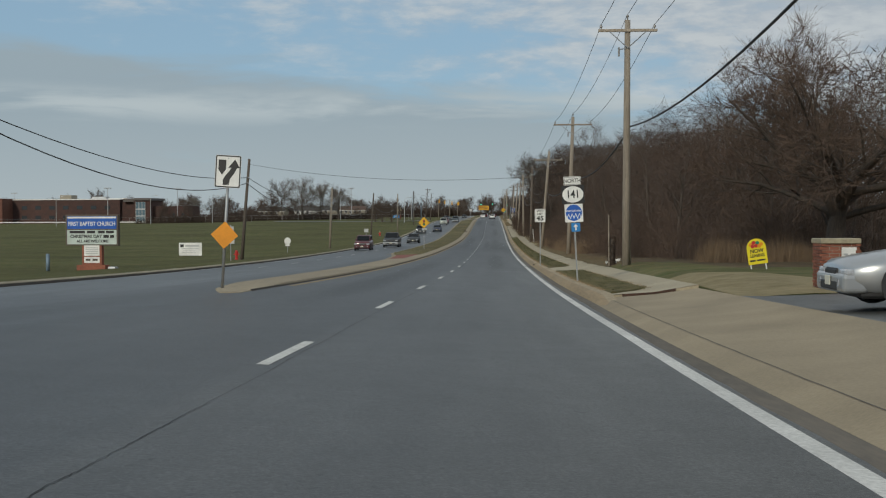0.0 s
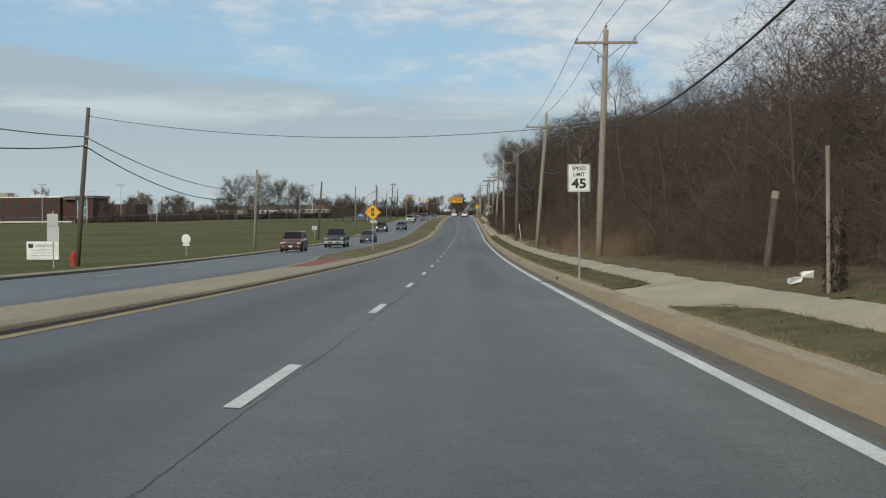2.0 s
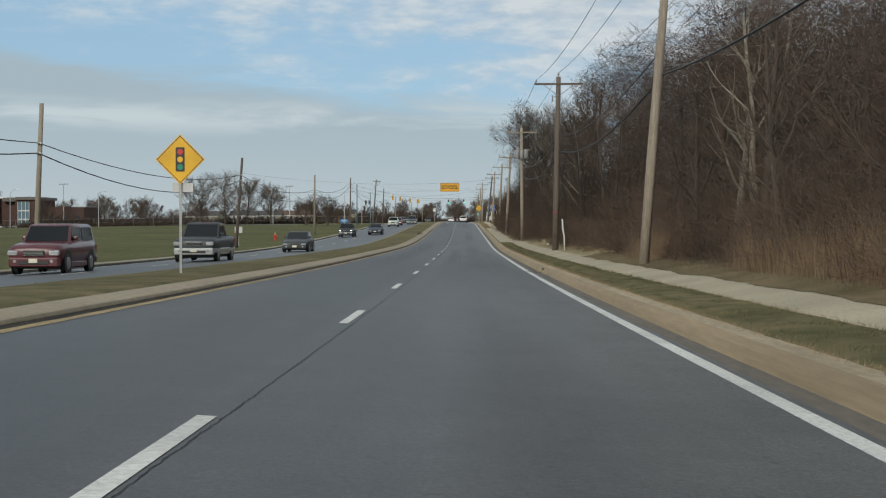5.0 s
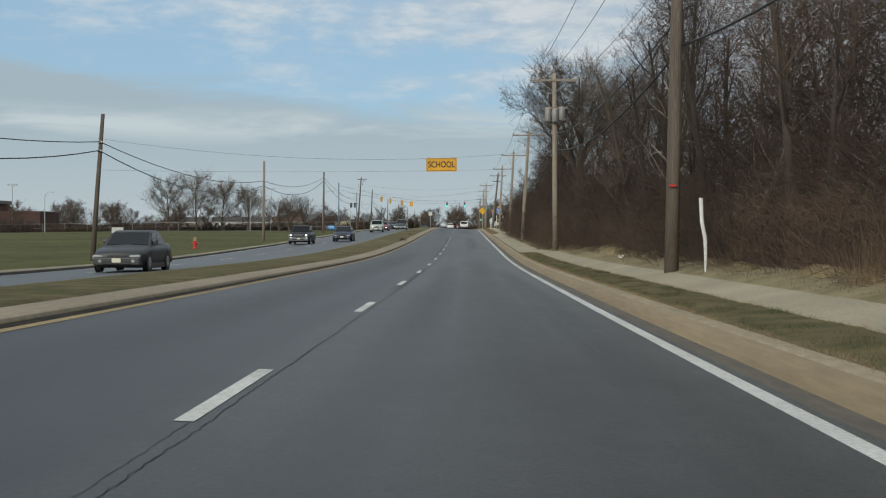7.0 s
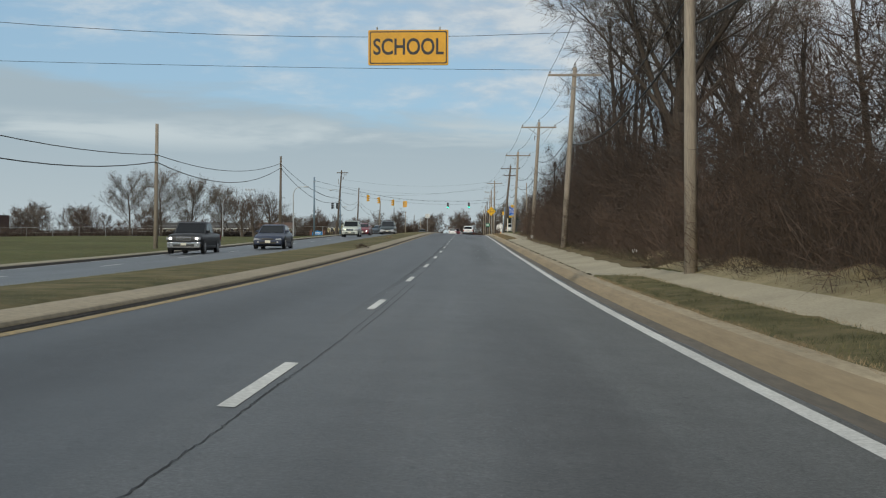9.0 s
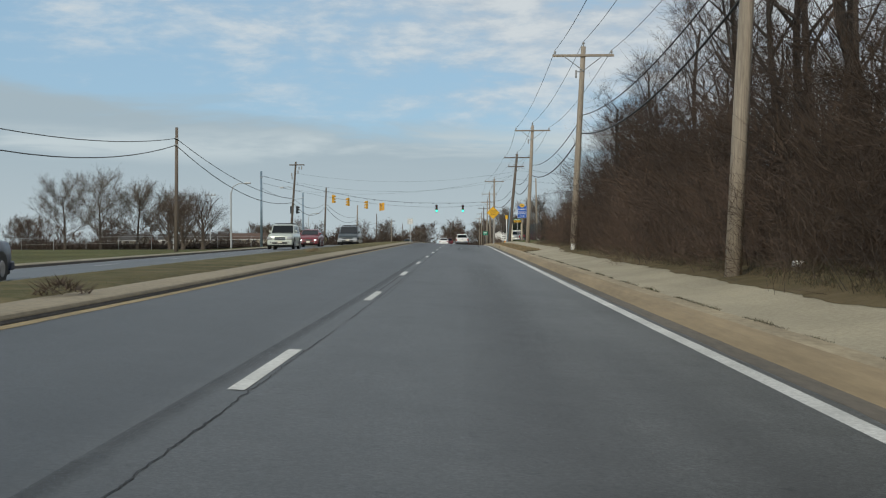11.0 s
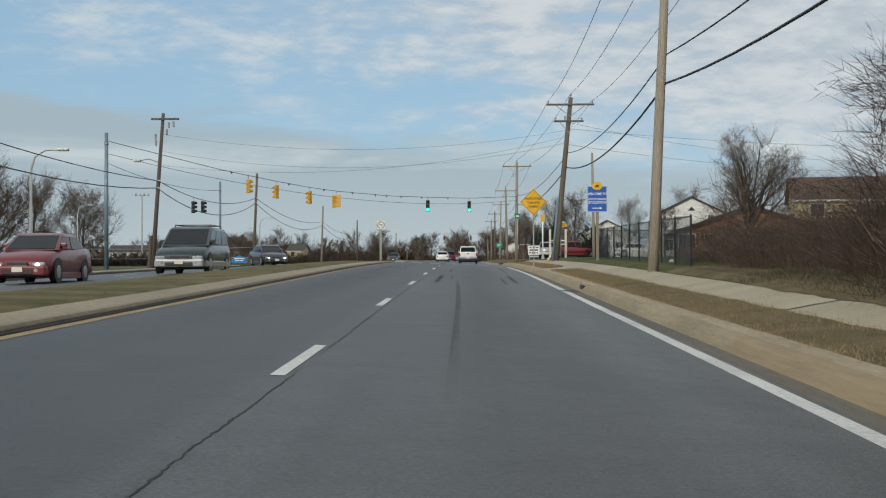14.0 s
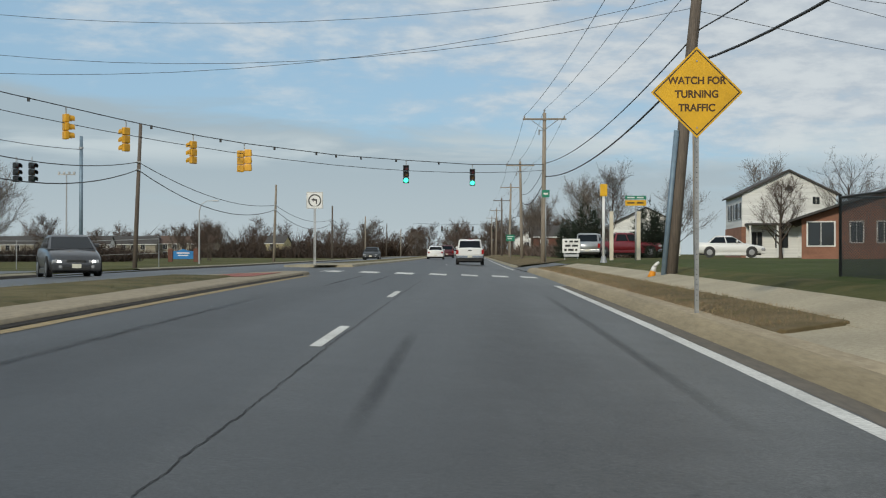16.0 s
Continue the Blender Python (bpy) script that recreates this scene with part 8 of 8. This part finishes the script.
branching_tree(521, on_land(18.9, 446), "small bare pear tree before the white house", BARK, TWIG, height=5.2, trunk_r=0.13, bole=0.85, first=0.24, kids=(22, 7), ratio=(0.46, 0.5), angle=(0.85, 0.65), up=(0.0, 0.10, 0.06), taper=0.25, twigs=11, fine=2, twig_len=0.42, twig_w=0.013)
lone_tree(dict(height=7.5, spread=4.2, limbs=18, sub=7, twigs=6, trunk_r=0.2, fork=0.25, twig_len=0.7, twig_w=0.018), 30, 470, 522, "bare tree behind the brick house", BARK, TWIG_GREY)
lone_tree(dict(height=4.6, spread=3.0, limbs=16, sub=7, twigs=6, trunk_r=0.12, fork=0.15, twig_len=0.5, twig_w=0.014), 21.2, 428, 523, "small bare tree before the brick house", BARK, TWIG)
for k, (u, y, h) in enumerate(((12.5, 520, 9), (9.5, 545, 8), (15, 505, 9.5), (10, 580, 9), (18, 560, 10), (12, 620, 9), (24, 520, 9), (30, 500, 10), (9, 660, 8), (16, 700, 10))):
    lone_tree(dict(height=h, spread=h * 0.45, limbs=16, sub=9, twigs=9, trunk_r=0.17, fork=0.2, twig_len=0.9, twig_w=0.026, limb_f=0.7, rise=(0.7, 1.4)), u, y, 530 + k, "bare tree by the highway beyond the crossing", BARK, TWIG_GREY)
for k, (u, y) in enumerate(((-30.8, 404), (-34.0, 408), (-36.5, 412))):
    lone_tree(dict(height=6.2 - 0.4 * k, spread=4.2, limbs=22, sub=9, twigs=6, trunk_r=0.28, fork=0.10, twig_len=0.7, twig_w=0.02, limb_f=0.75, rise=(0.7, 1.4)), u, y, 550 + k, "low broad bare tree beyond the far lanes", BARK, TWIG)
for k, (u, y, h) in enumerate(((-84, 525, 15), (-75, 520, 15.5), (-69, 526, 14), (-62, 530, 12))):
    lone_tree(dict(height=h, spread=h * 0.58, limbs=22, sub=11, twigs=14, trunk_r=0.30, fork=0.16, twig_len=1.2, twig_w=0.034, limb_f=0.6, rise=(0.3, 1.1)), u, y, 560 + k, "large bare tree standing beyond the field", BARK, TWIG_GREY)

lone_tree(dict(height=11.5, spread=4.4, limbs=24, sub=11, twigs=15, fine=5, trunk_r=0.26, fork=0.25, droop=0.06, twig_len=0.9, twig_w=0.02, limb_f=0.6, rise=(0.4, 1.2)), 14.6, 353, 540, "tall bare tree with drooping twigs behind the brambles", BARK_DARK, TWIG_DARK)
# tree line on the horizon beyond the field
FAR_KINDS = [tree_kind(600 + s, "bare tree in the line beyond the field", BARK, (TWIG, TWIG_GREY, TWIG)[s % 3], height=9.5 + s, spread=5.0, limbs=13, sub=7, twigs=8, fine=2, trunk_r=0.20, fork=0.12, twig_len=1.4, twig_w=0.08, limb_f=0.7, rise=(0.35, 1.1)) for s in range(4)]
fr = random.Random(9)
for x0, x1, y0, y1, n, s in ((-330, -190, 640, 690, 22, 1.1), (-190, -100, 625, 690, 26, 0.95), (-140, -24, 750, 800, 40, 0.85), (-125, -95, 470, 520, 6, 0.62), (-66, -40, 565, 600, 7, 0.5), (-420, -330, 560, 640, 12, 1.0), (-24, 30, 800, 900, 26, 1.0), (7, 40, 700, 800, 20, 0.9)):
    for _ in range(n):
        place_tree(FAR_KINDS[fr.randrange(4)], fr.uniform(x0, x1), fr.uniform(y0, y1), s * fr.uniform(0.7, 1.2))
for k in FAR_KINDS:
    for o in (*k.children_recursive, k):
        bpy.data.objects.remove(o)


def thicket_band(name, x0, x1, y0, y1, n, h, w, seed, material, label, cat="bushes"):
    r = random.Random(seed)
    v, f = [], []
    for _ in range(n):
        u, y = r.uniform(x0, x1), r.uniform(y0, y1)
        p = on_land(u, y, -0.1)
        hh = h * r.uniform(0.4, 1.1) * (0.75 + 0.5 * noise.noise((u * 0.06, y * 0.05, 1)))
        for _ in range(5):
            d = Vector((r.uniform(-0.9, 0.9), r.uniform(-0.9, 0.9), r.uniform(0.5, 1.0))) * hh * r.uniform(0.5, 0.9)
            b = p + Vector((r.uniform(-0.8, 0.8), r.uniform(-0.8, 0.8), 0))
            sd = Vector((r.uniform(-1, 1), r.uniform(-1, 1), 0)).normalized() * w
            i = len(v)
            v += [b - sd, b + sd, b + d]
            f.append((i, i + 1, i + 2))
            for _ in range(3):
                q = b + d * r.uniform(0.2, 0.8)
                dd = Vector((r.uniform(-1, 1), r.uniform(-1, 1), r.uniform(-0.3, 1))) * hh * 0.3
                i = len(v)
                v += [q - sd * 0.6, q + sd * 0.6, q + dd]
                f.append((i, i + 1, i + 2))
    return tagged(obj(name, v, f, material), label, cat, kind="stuff")


thicket_band("far_hedge", -190, -104, 622, 634, 1700, 8.0, 0.14, 1, TWIG, "dense leafless hedge row beyond the field")
thicket_band("far_hedge", -350, -190, 636, 646, 1800, 6.0, 0.16, 2, TWIG, "dense leafless hedge row beyond the field")
thicket_band("far_hedge", -150, -22, 768, 800, 2600, 13.0, 0.2, 3, TWIG_DARK, "dark leafless wood behind the far houses")
thicket_band("far_hedge", -150, -24, 668, 692, 1500, 6.5, 0.13, 23, TWIG_DARK, "dark leafless trees standing before the far houses")
thicket_band("far_hedge", -128, -94, 470, 515, 1100, 6.0, 0.10, 13, TWIG_DARK, "dark leafless scrub at the school's edge")
thicket_band("far_hedge", -105, -48, 540, 556, 1400, 3.9, 0.1, 14, TWIG_DARK, "low dark scrub beyond the field")
thicket_band("far_hedge", 8, 14, 470, 700, 900, 3.0, 0.09, 4, TWIG, "leafless scrub beside the houses")
thicket_band("far_hedge", -30, 40, 905, 930, 1500, 9.0, 0.25, 5, TWIG, "far wood where the road ends")
thicket_band("garden_hedge", 10, 18, 356, 372, 520, 2.6, 0.02, 6, TWIG, "tangled leafless garden hedge")
thicket_band("garden_hedge", 8, 12, 348, 366, 420, 1.5, 0.016, 8, TWIG_RED, "low tangle of brambles behind the fence")
# deep growth that fills the wood between the trunks
def understory(x0, x1, n, h, w, seed, material, tall_after=225.0, sink=1.0):
    r = random.Random(seed)
    v, f = [], []
    for _ in range(n):
        u, y = r.uniform(x0, x1), r.uniform(62, 336)
        hh = h * r.uniform(0.35, 1.0) * (0.8 + 0.5 * noise.noise((u * 0.1, y * 0.08, 1))) * (sink if y > tall_after else 1.0)
        p = on_land(u, y, -0.1)
        q = p + Vector((r.uniform(-0.25, 0.25), r.uniform(-0.25, 0.25), 1)) * hh * 0.55
        e = q + Vector((r.uniform(-0.45, 0.45), r.uniform(-0.45, 0.45), 0.8)) * hh * 0.5
        a = r.uniform(0, 3.14)
        sd = Vector((math.cos(a), math.sin(a), 0)) * w
        i = len(v)
        v += [p - sd, p + sd, q + sd * 0.7, q - sd * 0.7, e]
        f += [(i, i + 1, i + 2, i + 3), (i + 3, i + 2, i + 4)]
        for _ in range(7):
            g = r.uniform(0.2, 1.0)
            c = p.lerp(q, g * 2) if g < 0.5 else q.lerp(e, g * 2 - 1)
            d = Vector((r.uniform(-1, 1), r.uniform(-1, 1), r.uniform(-0.1, 1))) * r.uniform(0.4, 1.0) * (0.5 + 0.12 * hh)
            sd2 = d.cross(Vector((r.uniform(-1, 1), r.uniform(-1, 1), r.uniform(-1, 1)))).normalized() * w * 0.55
            i = len(v)
            v += [c - sd2, c + sd2, c + d]
            f.append((i, i + 1, i + 2))
    return tagged(obj("undergrowth", v, f, material), "dense brown undergrowth filling the wood", "undergrowth", kind="stuff")


understory(9.5, 13.5, 9000, 3.4, 0.008, 27, TWIG)
understory(12, 22, 9500, 4.6, 0.014, 7, TWIG_DARK, sink=0.8)
understory(22, 46, 9500, 9.0, 0.036, 17, TWIG_DARK, sink=0.5)


def crown_haze(name, n, x0, x1, z0, z1, length, w, seed, material, label, ya=64, yb=334):
    r = random.Random(seed)
    v, f = [], []
    for _ in range(n):
        u, y = r.uniform(x0, x1), r.uniform(ya, yb)
        z = z0 + (z1 * interp(WOOD_TOP, y) - z0) * r.random() ** 1.1
        if noise.noise((u * 0.16, y * 0.16, z * 0.2)) < -0.12:
            continue
        p = on_land(u, y, z)
        d = Vector((r.uniform(-1, 1), r.uniform(-1, 1), r.uniform(-0.3, 1))) * length * r.uniform(0.5, 1.2)
        sd = d.cross(Vector((r.uniform(-1, 1), r.uniform(-1, 1), r.uniform(-1, 1)))).normalized() * w
        i = len(v)
        v += [p - sd, p + sd, p + d]
        f.append((i, i + 1, i + 2))
    return tagged(obj(name, v, f, material), label, "twigs", kind="stuff")


crown_haze("crown_twigs", 150000, 9.8, 17, 2.0, 0.92, 0.6, 0.009, 70, TWIG_RED, "haze of fine reddish twigs between the trees", 72, 165)
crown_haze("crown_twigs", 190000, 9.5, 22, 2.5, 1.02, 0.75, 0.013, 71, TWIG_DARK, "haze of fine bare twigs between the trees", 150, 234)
crown_haze("crown_twigs", 50000, 8.5, 20, 1.5, 0.50, 0.6, 0.010, 73, TWIG, "haze of fine bare twigs low in the wood", 236, 340)
crown_haze("crown_twigs", 100000, 18, 46, 2.0, 1.15, 1.3, 0.03, 72, TWIG_DARK, "haze of fine bare twigs deep in the wood", 64, 240)

# brambles heaped against the garden fences
for y0, n in ((337, 14), (343, 15), (349, 13), (355, 8)):
    for k in range(n):
        me = SHRUB_MESHES[(0, 5, 2, 4, 6, 1)[pr.randrange(6)]]
        s = pr.uniform(0.6, 0.95) * (1.0 if y0 < 352 else 0.7)
        bush("bramble_bush", me, Matrix.LocRotScale(on_land(pr.uniform(7.4, 12.0), y0 + pr.uniform(0, 6), -0.05), Euler((0, 0, pr.uniform(0, 6.28))), (s, s, s * 0.85)), "dense dark bramble bush heaped against the garden fence", "brambles by the gardens")
for k in range(12):
    s = pr.uniform(0.38, 0.55)
    bush("garden_bush", SHRUB_MESHES[4 + k % 3], Matrix.LocRotScale(on_land(pr.uniform(8.0, 11.0), 359 + 1.2 * k, -0.05), Euler((0, 0, pr.uniform(0, 6.28))), (s, s, s)), "low dark leafless bush behind the black fence", "bushes behind the black fence")

OCHRE = mat("ochre_twigs", (0.13, 0.095, 0.038), (0.075, 0.055, 0.028), 3, 0.9, bump=0, big=0.4, var=0.2)
ochre_kind = shrub_kind(260, 2200, 3.4, 1.9, 0.010, OCHRE)
for u, y, s in ((8.4, 203, 0.8), (8.6, 118, 0.8)):
    bush("ochre_bush", ochre_kind, Matrix.LocRotScale(on_land(u, y, -0.05), Euler((0, 0, y)), (s, s, s)), "leafless yellowish brown bush at the wood's edge", "ochre bushes")
for nm, u, y, m_, lab in (("dead_branch_clump", -5.45, 264.8, TWIG_DARK, "clump of dark dead twigs on the median curb"), ("straw_clump", -6.3, 303.0, STRAW_PALE, "clump of pale straw on the median grass")):
    v, f = [], []
    for _ in range(260):
        a, q = pr.uniform(0, 6.283), pr.random()
        p_ = Vector((math.cos(a) * 0.35 * q, math.sin(a) * 0.8 * q, 0.16 * (1 - q)))
        d_ = Vector((pr.uniform(-1, 1), pr.uniform(-1, 1), pr.uniform(-0.1, 0.6))) * 0.28
        w_ = Vector((pr.uniform(-1, 1), pr.uniform(-1, 1), 0)).normalized() * 0.012
        i_ = len(v)
        v += [p_ - w_, p_ + w_, p_ + d_]
        f.append((i_, i_ + 1, i_ + 2))
    ob = obj(nm, v, f, m_)
    ob.location = on_median(u, y, 0.11)
    tagged(ob, lab, "debris", kind="stuff")

# dark evergreens by the estate
EVERGREEN = mat("evergreen_needles", (0.018, 0.030, 0.016), (0.010, 0.017, 0.010), 3, 0.9, bump=0, big=0.6, var=0.2)
evergreen_kind = shrub_kind(262, 5000, 4.2, 1.25, 0.022, EVERGREEN)
for u, y, k in ((9.3, 471, 1.0), (13.4, 466, 0.95), (14.8, 468, 0.85), (8.2, 476, 0.8)):
    bush("evergreen_shrub", evergreen_kind, Matrix.LocRotScale(on_land(u, y, -0.1), Euler((0, 0, y)), (k, k, k)), "dark dense evergreen shrub by the estate entrance", "evergreens by the estate")

# ---- dry grass tufts and blades ----
def blades(name, n, where, h, w, seed, material, label, cat="grass", lean=0.6):
    r = random.Random(seed)
    v, f = [], []
    for _ in range(n):
        p, s = where(r)
        if p is None:
            continue
        hh = h * s * r.uniform(0.5, 1.2)
        a = r.uniform(0, 6.283)
        sd = Vector((math.cos(a), math.sin(a), 0)) * w
        tip = Vector((r.uniform(-lean, lean), r.uniform(-lean, lean), 1)) * hh
        i = len(v)
        v += [p - sd, p + sd, p + tip]
        f.append((i, i + 1, i + 2))
    return tagged(obj(name, v, f, material), label, cat, kind="stuff")


def in_strips(r):
    ya, yb = STRIPS[r.choices(range(len(STRIPS)), [b - a for a, b in STRIPS])[0]]
    y = r.uniform(ya + 0.8, yb - 0.8)
    return on_verge(r.uniform(3.42 + curb_dx(y), 4.44) + 0.06 * max(0.0, r.gauss(0, 1)), y, 0.03), 0.6 + 1.1 * max(0.0, noise.noise((y * 0.9, 3, 3)) + 0.2)


def in_median(r):
    y = r.uniform(108, 395)
    return on_median(r.uniform(med_back(y) + 0.25, -5.74), y, 0.12), 1.0


def at_edge(r):
    y = r.uniform(46, 345)
    d = abs(r.gauss(0, 0.8))
    return on_land(walk_edge(y) + 0.1 + d, y, 0.02), 0.6 + d * 0.5


def tufts(r):
    y = r.uniform(70, 172)
    if noise.noise((y * 0.11, 0.3, 0)) < 0.02:
        return None, 0
    d = r.random()
    return on_land(6.15 + d * 1.6 + 0.35 * noise.noise((y * 0.3, 0, 0)), y, 0.0), (0.55 + 0.6 * d) * (1.1 + 0.6 * noise.noise((y * 0.4, d * 2, 5)))


blades("grass_blades", 60000, in_strips, 0.055, 0.0045, 31, BLADE, "short rough grass blades on the verge")
blades("grass_blades", 40000, in_median, 0.06, 0.007, 32, BLADE, "short grass blades on the median")
blades("dry_grass", 14000, at_edge, 0.09, 0.006, 33, STRAW, "dry straw-coloured grass at the wood's edge")
def lawn_tufts(r):
    a = r.uniform(0, 1)
    if noise.noise((a * 9, 4, 4)) < -0.1:
        return None, 0
    return on_land(9.8 + 4.2 * a + r.gauss(0, 0.35), 58.5 + 3.0 * noise.noise((a * 6, 1, 1)) + r.gauss(0, 1.2), 0.0), 0.65 + 0.9 * noise.noise((a * 12, 2, 2))


blades("tall_dry_grass", 9000, lawn_tufts, 1.5, 0.006, 35, STRAW, "tall tan weeds standing behind the lawn", lean=0.3)
blades("tall_dry_grass", 30000, tufts, 1.25, 0.004, 34, STRAW, "tall dry tan grass standing before the thicket", lean=0.35)
def in_dry_strips(r):
    y = r.choice((r.uniform(322, 373.4), r.uniform(380.9, 431)))
    if noise.noise((y * 0.7, 6, 2)) < -0.25:
        return None, 0
    return on_verge(r.uniform(3.42, 4.42), y, 0.03), 1.0


blades("dry_grass", 26000, in_dry_strips, 0.06, 0.005, 36, STRAW_PALE, "pale dead grass on the verge before the crossing", lean=1.1)
WEED = mat("dark_winter_weeds", (0.060, 0.062, 0.030), (0.075, 0.055, 0.034), 1.5, 0.9, bump=0, big=0.5, world_pos=True)


def along_thicket(r):
    y = r.uniform(238, 348)
    d = r.random()
    return on_land(walk_edge(y) + 0.12 + d * 1.7, y, 0.0), 0.4 + 0.8 * d + 0.5 * noise.noise((y * 0.5, d * 3, 2))


def in_joint(r):
    y = r.uniform(237, 321)
    k = noise.noise((y * 0.55, 2, 9))
    if k < -0.05:
        return None, 0
    return on_verge(3.42 + curb_dx(y) + r.gauss(0, 0.035), y, 0.0), 0.6 + k


def strip_rim(r):
    ya, yb = STRIPS[r.choices(range(len(STRIPS)), [b - a for a, b in STRIPS])[0]]
    y = r.uniform(ya + 1.5, yb - 1.5)
    k = noise.noise((y * 0.8, 7, 1))
    if r.random() < 0.6:
        return on_verge(3.40 + curb_dx(y) + r.gauss(-0.02, 0.045) + 0.05 * k, y, 0.03), 0.8 + 0.6 * k
    return on_verge(4.47 + r.gauss(0.02, 0.05) + 0.06 * k, y, 0.02), 0.8 + 0.6 * k


blades("low_weeds", 30000, along_thicket, 0.20, 0.007, 41, WEED, "low dark green and brown weeds before the thicket", "weeds", lean=1.0)
blades("joint_weeds", 14000, in_joint, 0.05, 0.004, 42, WEED, "dark weeds in the joint between curb and sidewalk", "weeds", lean=0.9)
blades("dry_grass", 36000, strip_rim, 0.05, 0.003, 43, STRAW_PALE, "ragged dry grass along both rims of the verge", lean=1.1)
TUFT = mat("dark_green_tufts", (0.048, 0.058, 0.024), (0.075, 0.075, 0.035), 1.5, 0.9, bump=0, big=0.5, world_pos=True)


def green_tufts(r):
    ya, yb = STRIPS[r.choices(range(2), [29, 165])[0]]
    y, u = r.uniform(ya + 1, yb - 1), r.uniform(3.5, 4.45)
    k = noise.noise((u * 2.2, y * 1.3, 4)) + 0.4 * noise.noise((u * 6, y * 5, 2))
    if k < 0.06:
        return None, 0
    return on_verge(u, y, 0.03), 0.6 + 1.3 * k


blades("grass_tufts", 90000, green_tufts, 0.07, 0.0035, 44, TUFT, "dark green clumps of grass on the verge", lean=0.9)
# leaf clumps and straw heaps under the thicket
hr2 = random.Random(8)


def mound(a, q, s, k):
    return 0.06 + 0.46 * s * max(0.0, 1 - q * q) * (0.85 + 0.35 * noise.noise((math.cos(a) * q * 1.5, math.sin(a) * q * 1.5, k * 3.7)))


for k, (u, y, s) in enumerate(((6.5, 168.5, 0.4), (6.6, 172.5, 0.55), (6.7, 175.5, 0.5), (6.4, 181.5, 0.4), (6.9, 187, 0.5), (6.6, 192.5, 0.45), (6.9, 199, 0.6), (6.7, 204, 0.5), (6.8, 211, 0.85), (7.0, 214.5, 0.9), (6.8, 222, 0.55), (6.6, 231, 0.55), (6.3, 243, 0.5))):
    v, f = [], []
    for _ in range(2200):
        a, rr = hr2.uniform(0, 6.283), math.sqrt(hr2.random()) * s
        p = Vector((math.cos(a) * rr, math.sin(a) * rr * 1.7, mound(a, rr / s, s, k)))
        d = Vector((math.cos(a) * 0.6 + hr2.uniform(-0.6, 0.6), math.sin(a) * 0.5 + hr2.uniform(-0.6, 0.6), hr2.uniform(-0.25, 0.3))) * 0.15
        sd = Vector((hr2.uniform(-1, 1), hr2.uniform(-1, 1), 0)).normalized() * 0.005
        i = len(v)
        v += [p - sd, p + sd, p + d]
        f.append((i, i + 1, i + 2))
    rings = [[Vector((math.cos(a * 0.2618) * q * s, math.sin(a * 0.2618) * q * s * 1.7, mound(a * 0.2618, q, s, k) - (0.45 if q > 1 else 0.01))) for a in range(24)] for q in (0.15, 0.4, 0.65, 0.85, 1.02)]
    bed = obj("straw_mound", [p for g in rings for p in g], [(g * 24 + a, g * 24 + (a + 1) % 24, g * 24 + 24 + (a + 1) % 24, g * 24 + 24 + a) for g in range(4) for a in range(24)] + [tuple(range(24))], STRAW_GROUND, smooth=True)
    bed.location = on_land(u, y)
    tagged(bed, "low rounded mound of matted pale straw", "straw", kind="stuff")
    ob = obj("straw_heap", v, f, STRAW_PALE)
    ob.location = on_land(u, y)
    tagged(ob, "flattened heap of pale dead grass", "grass", kind="stuff")
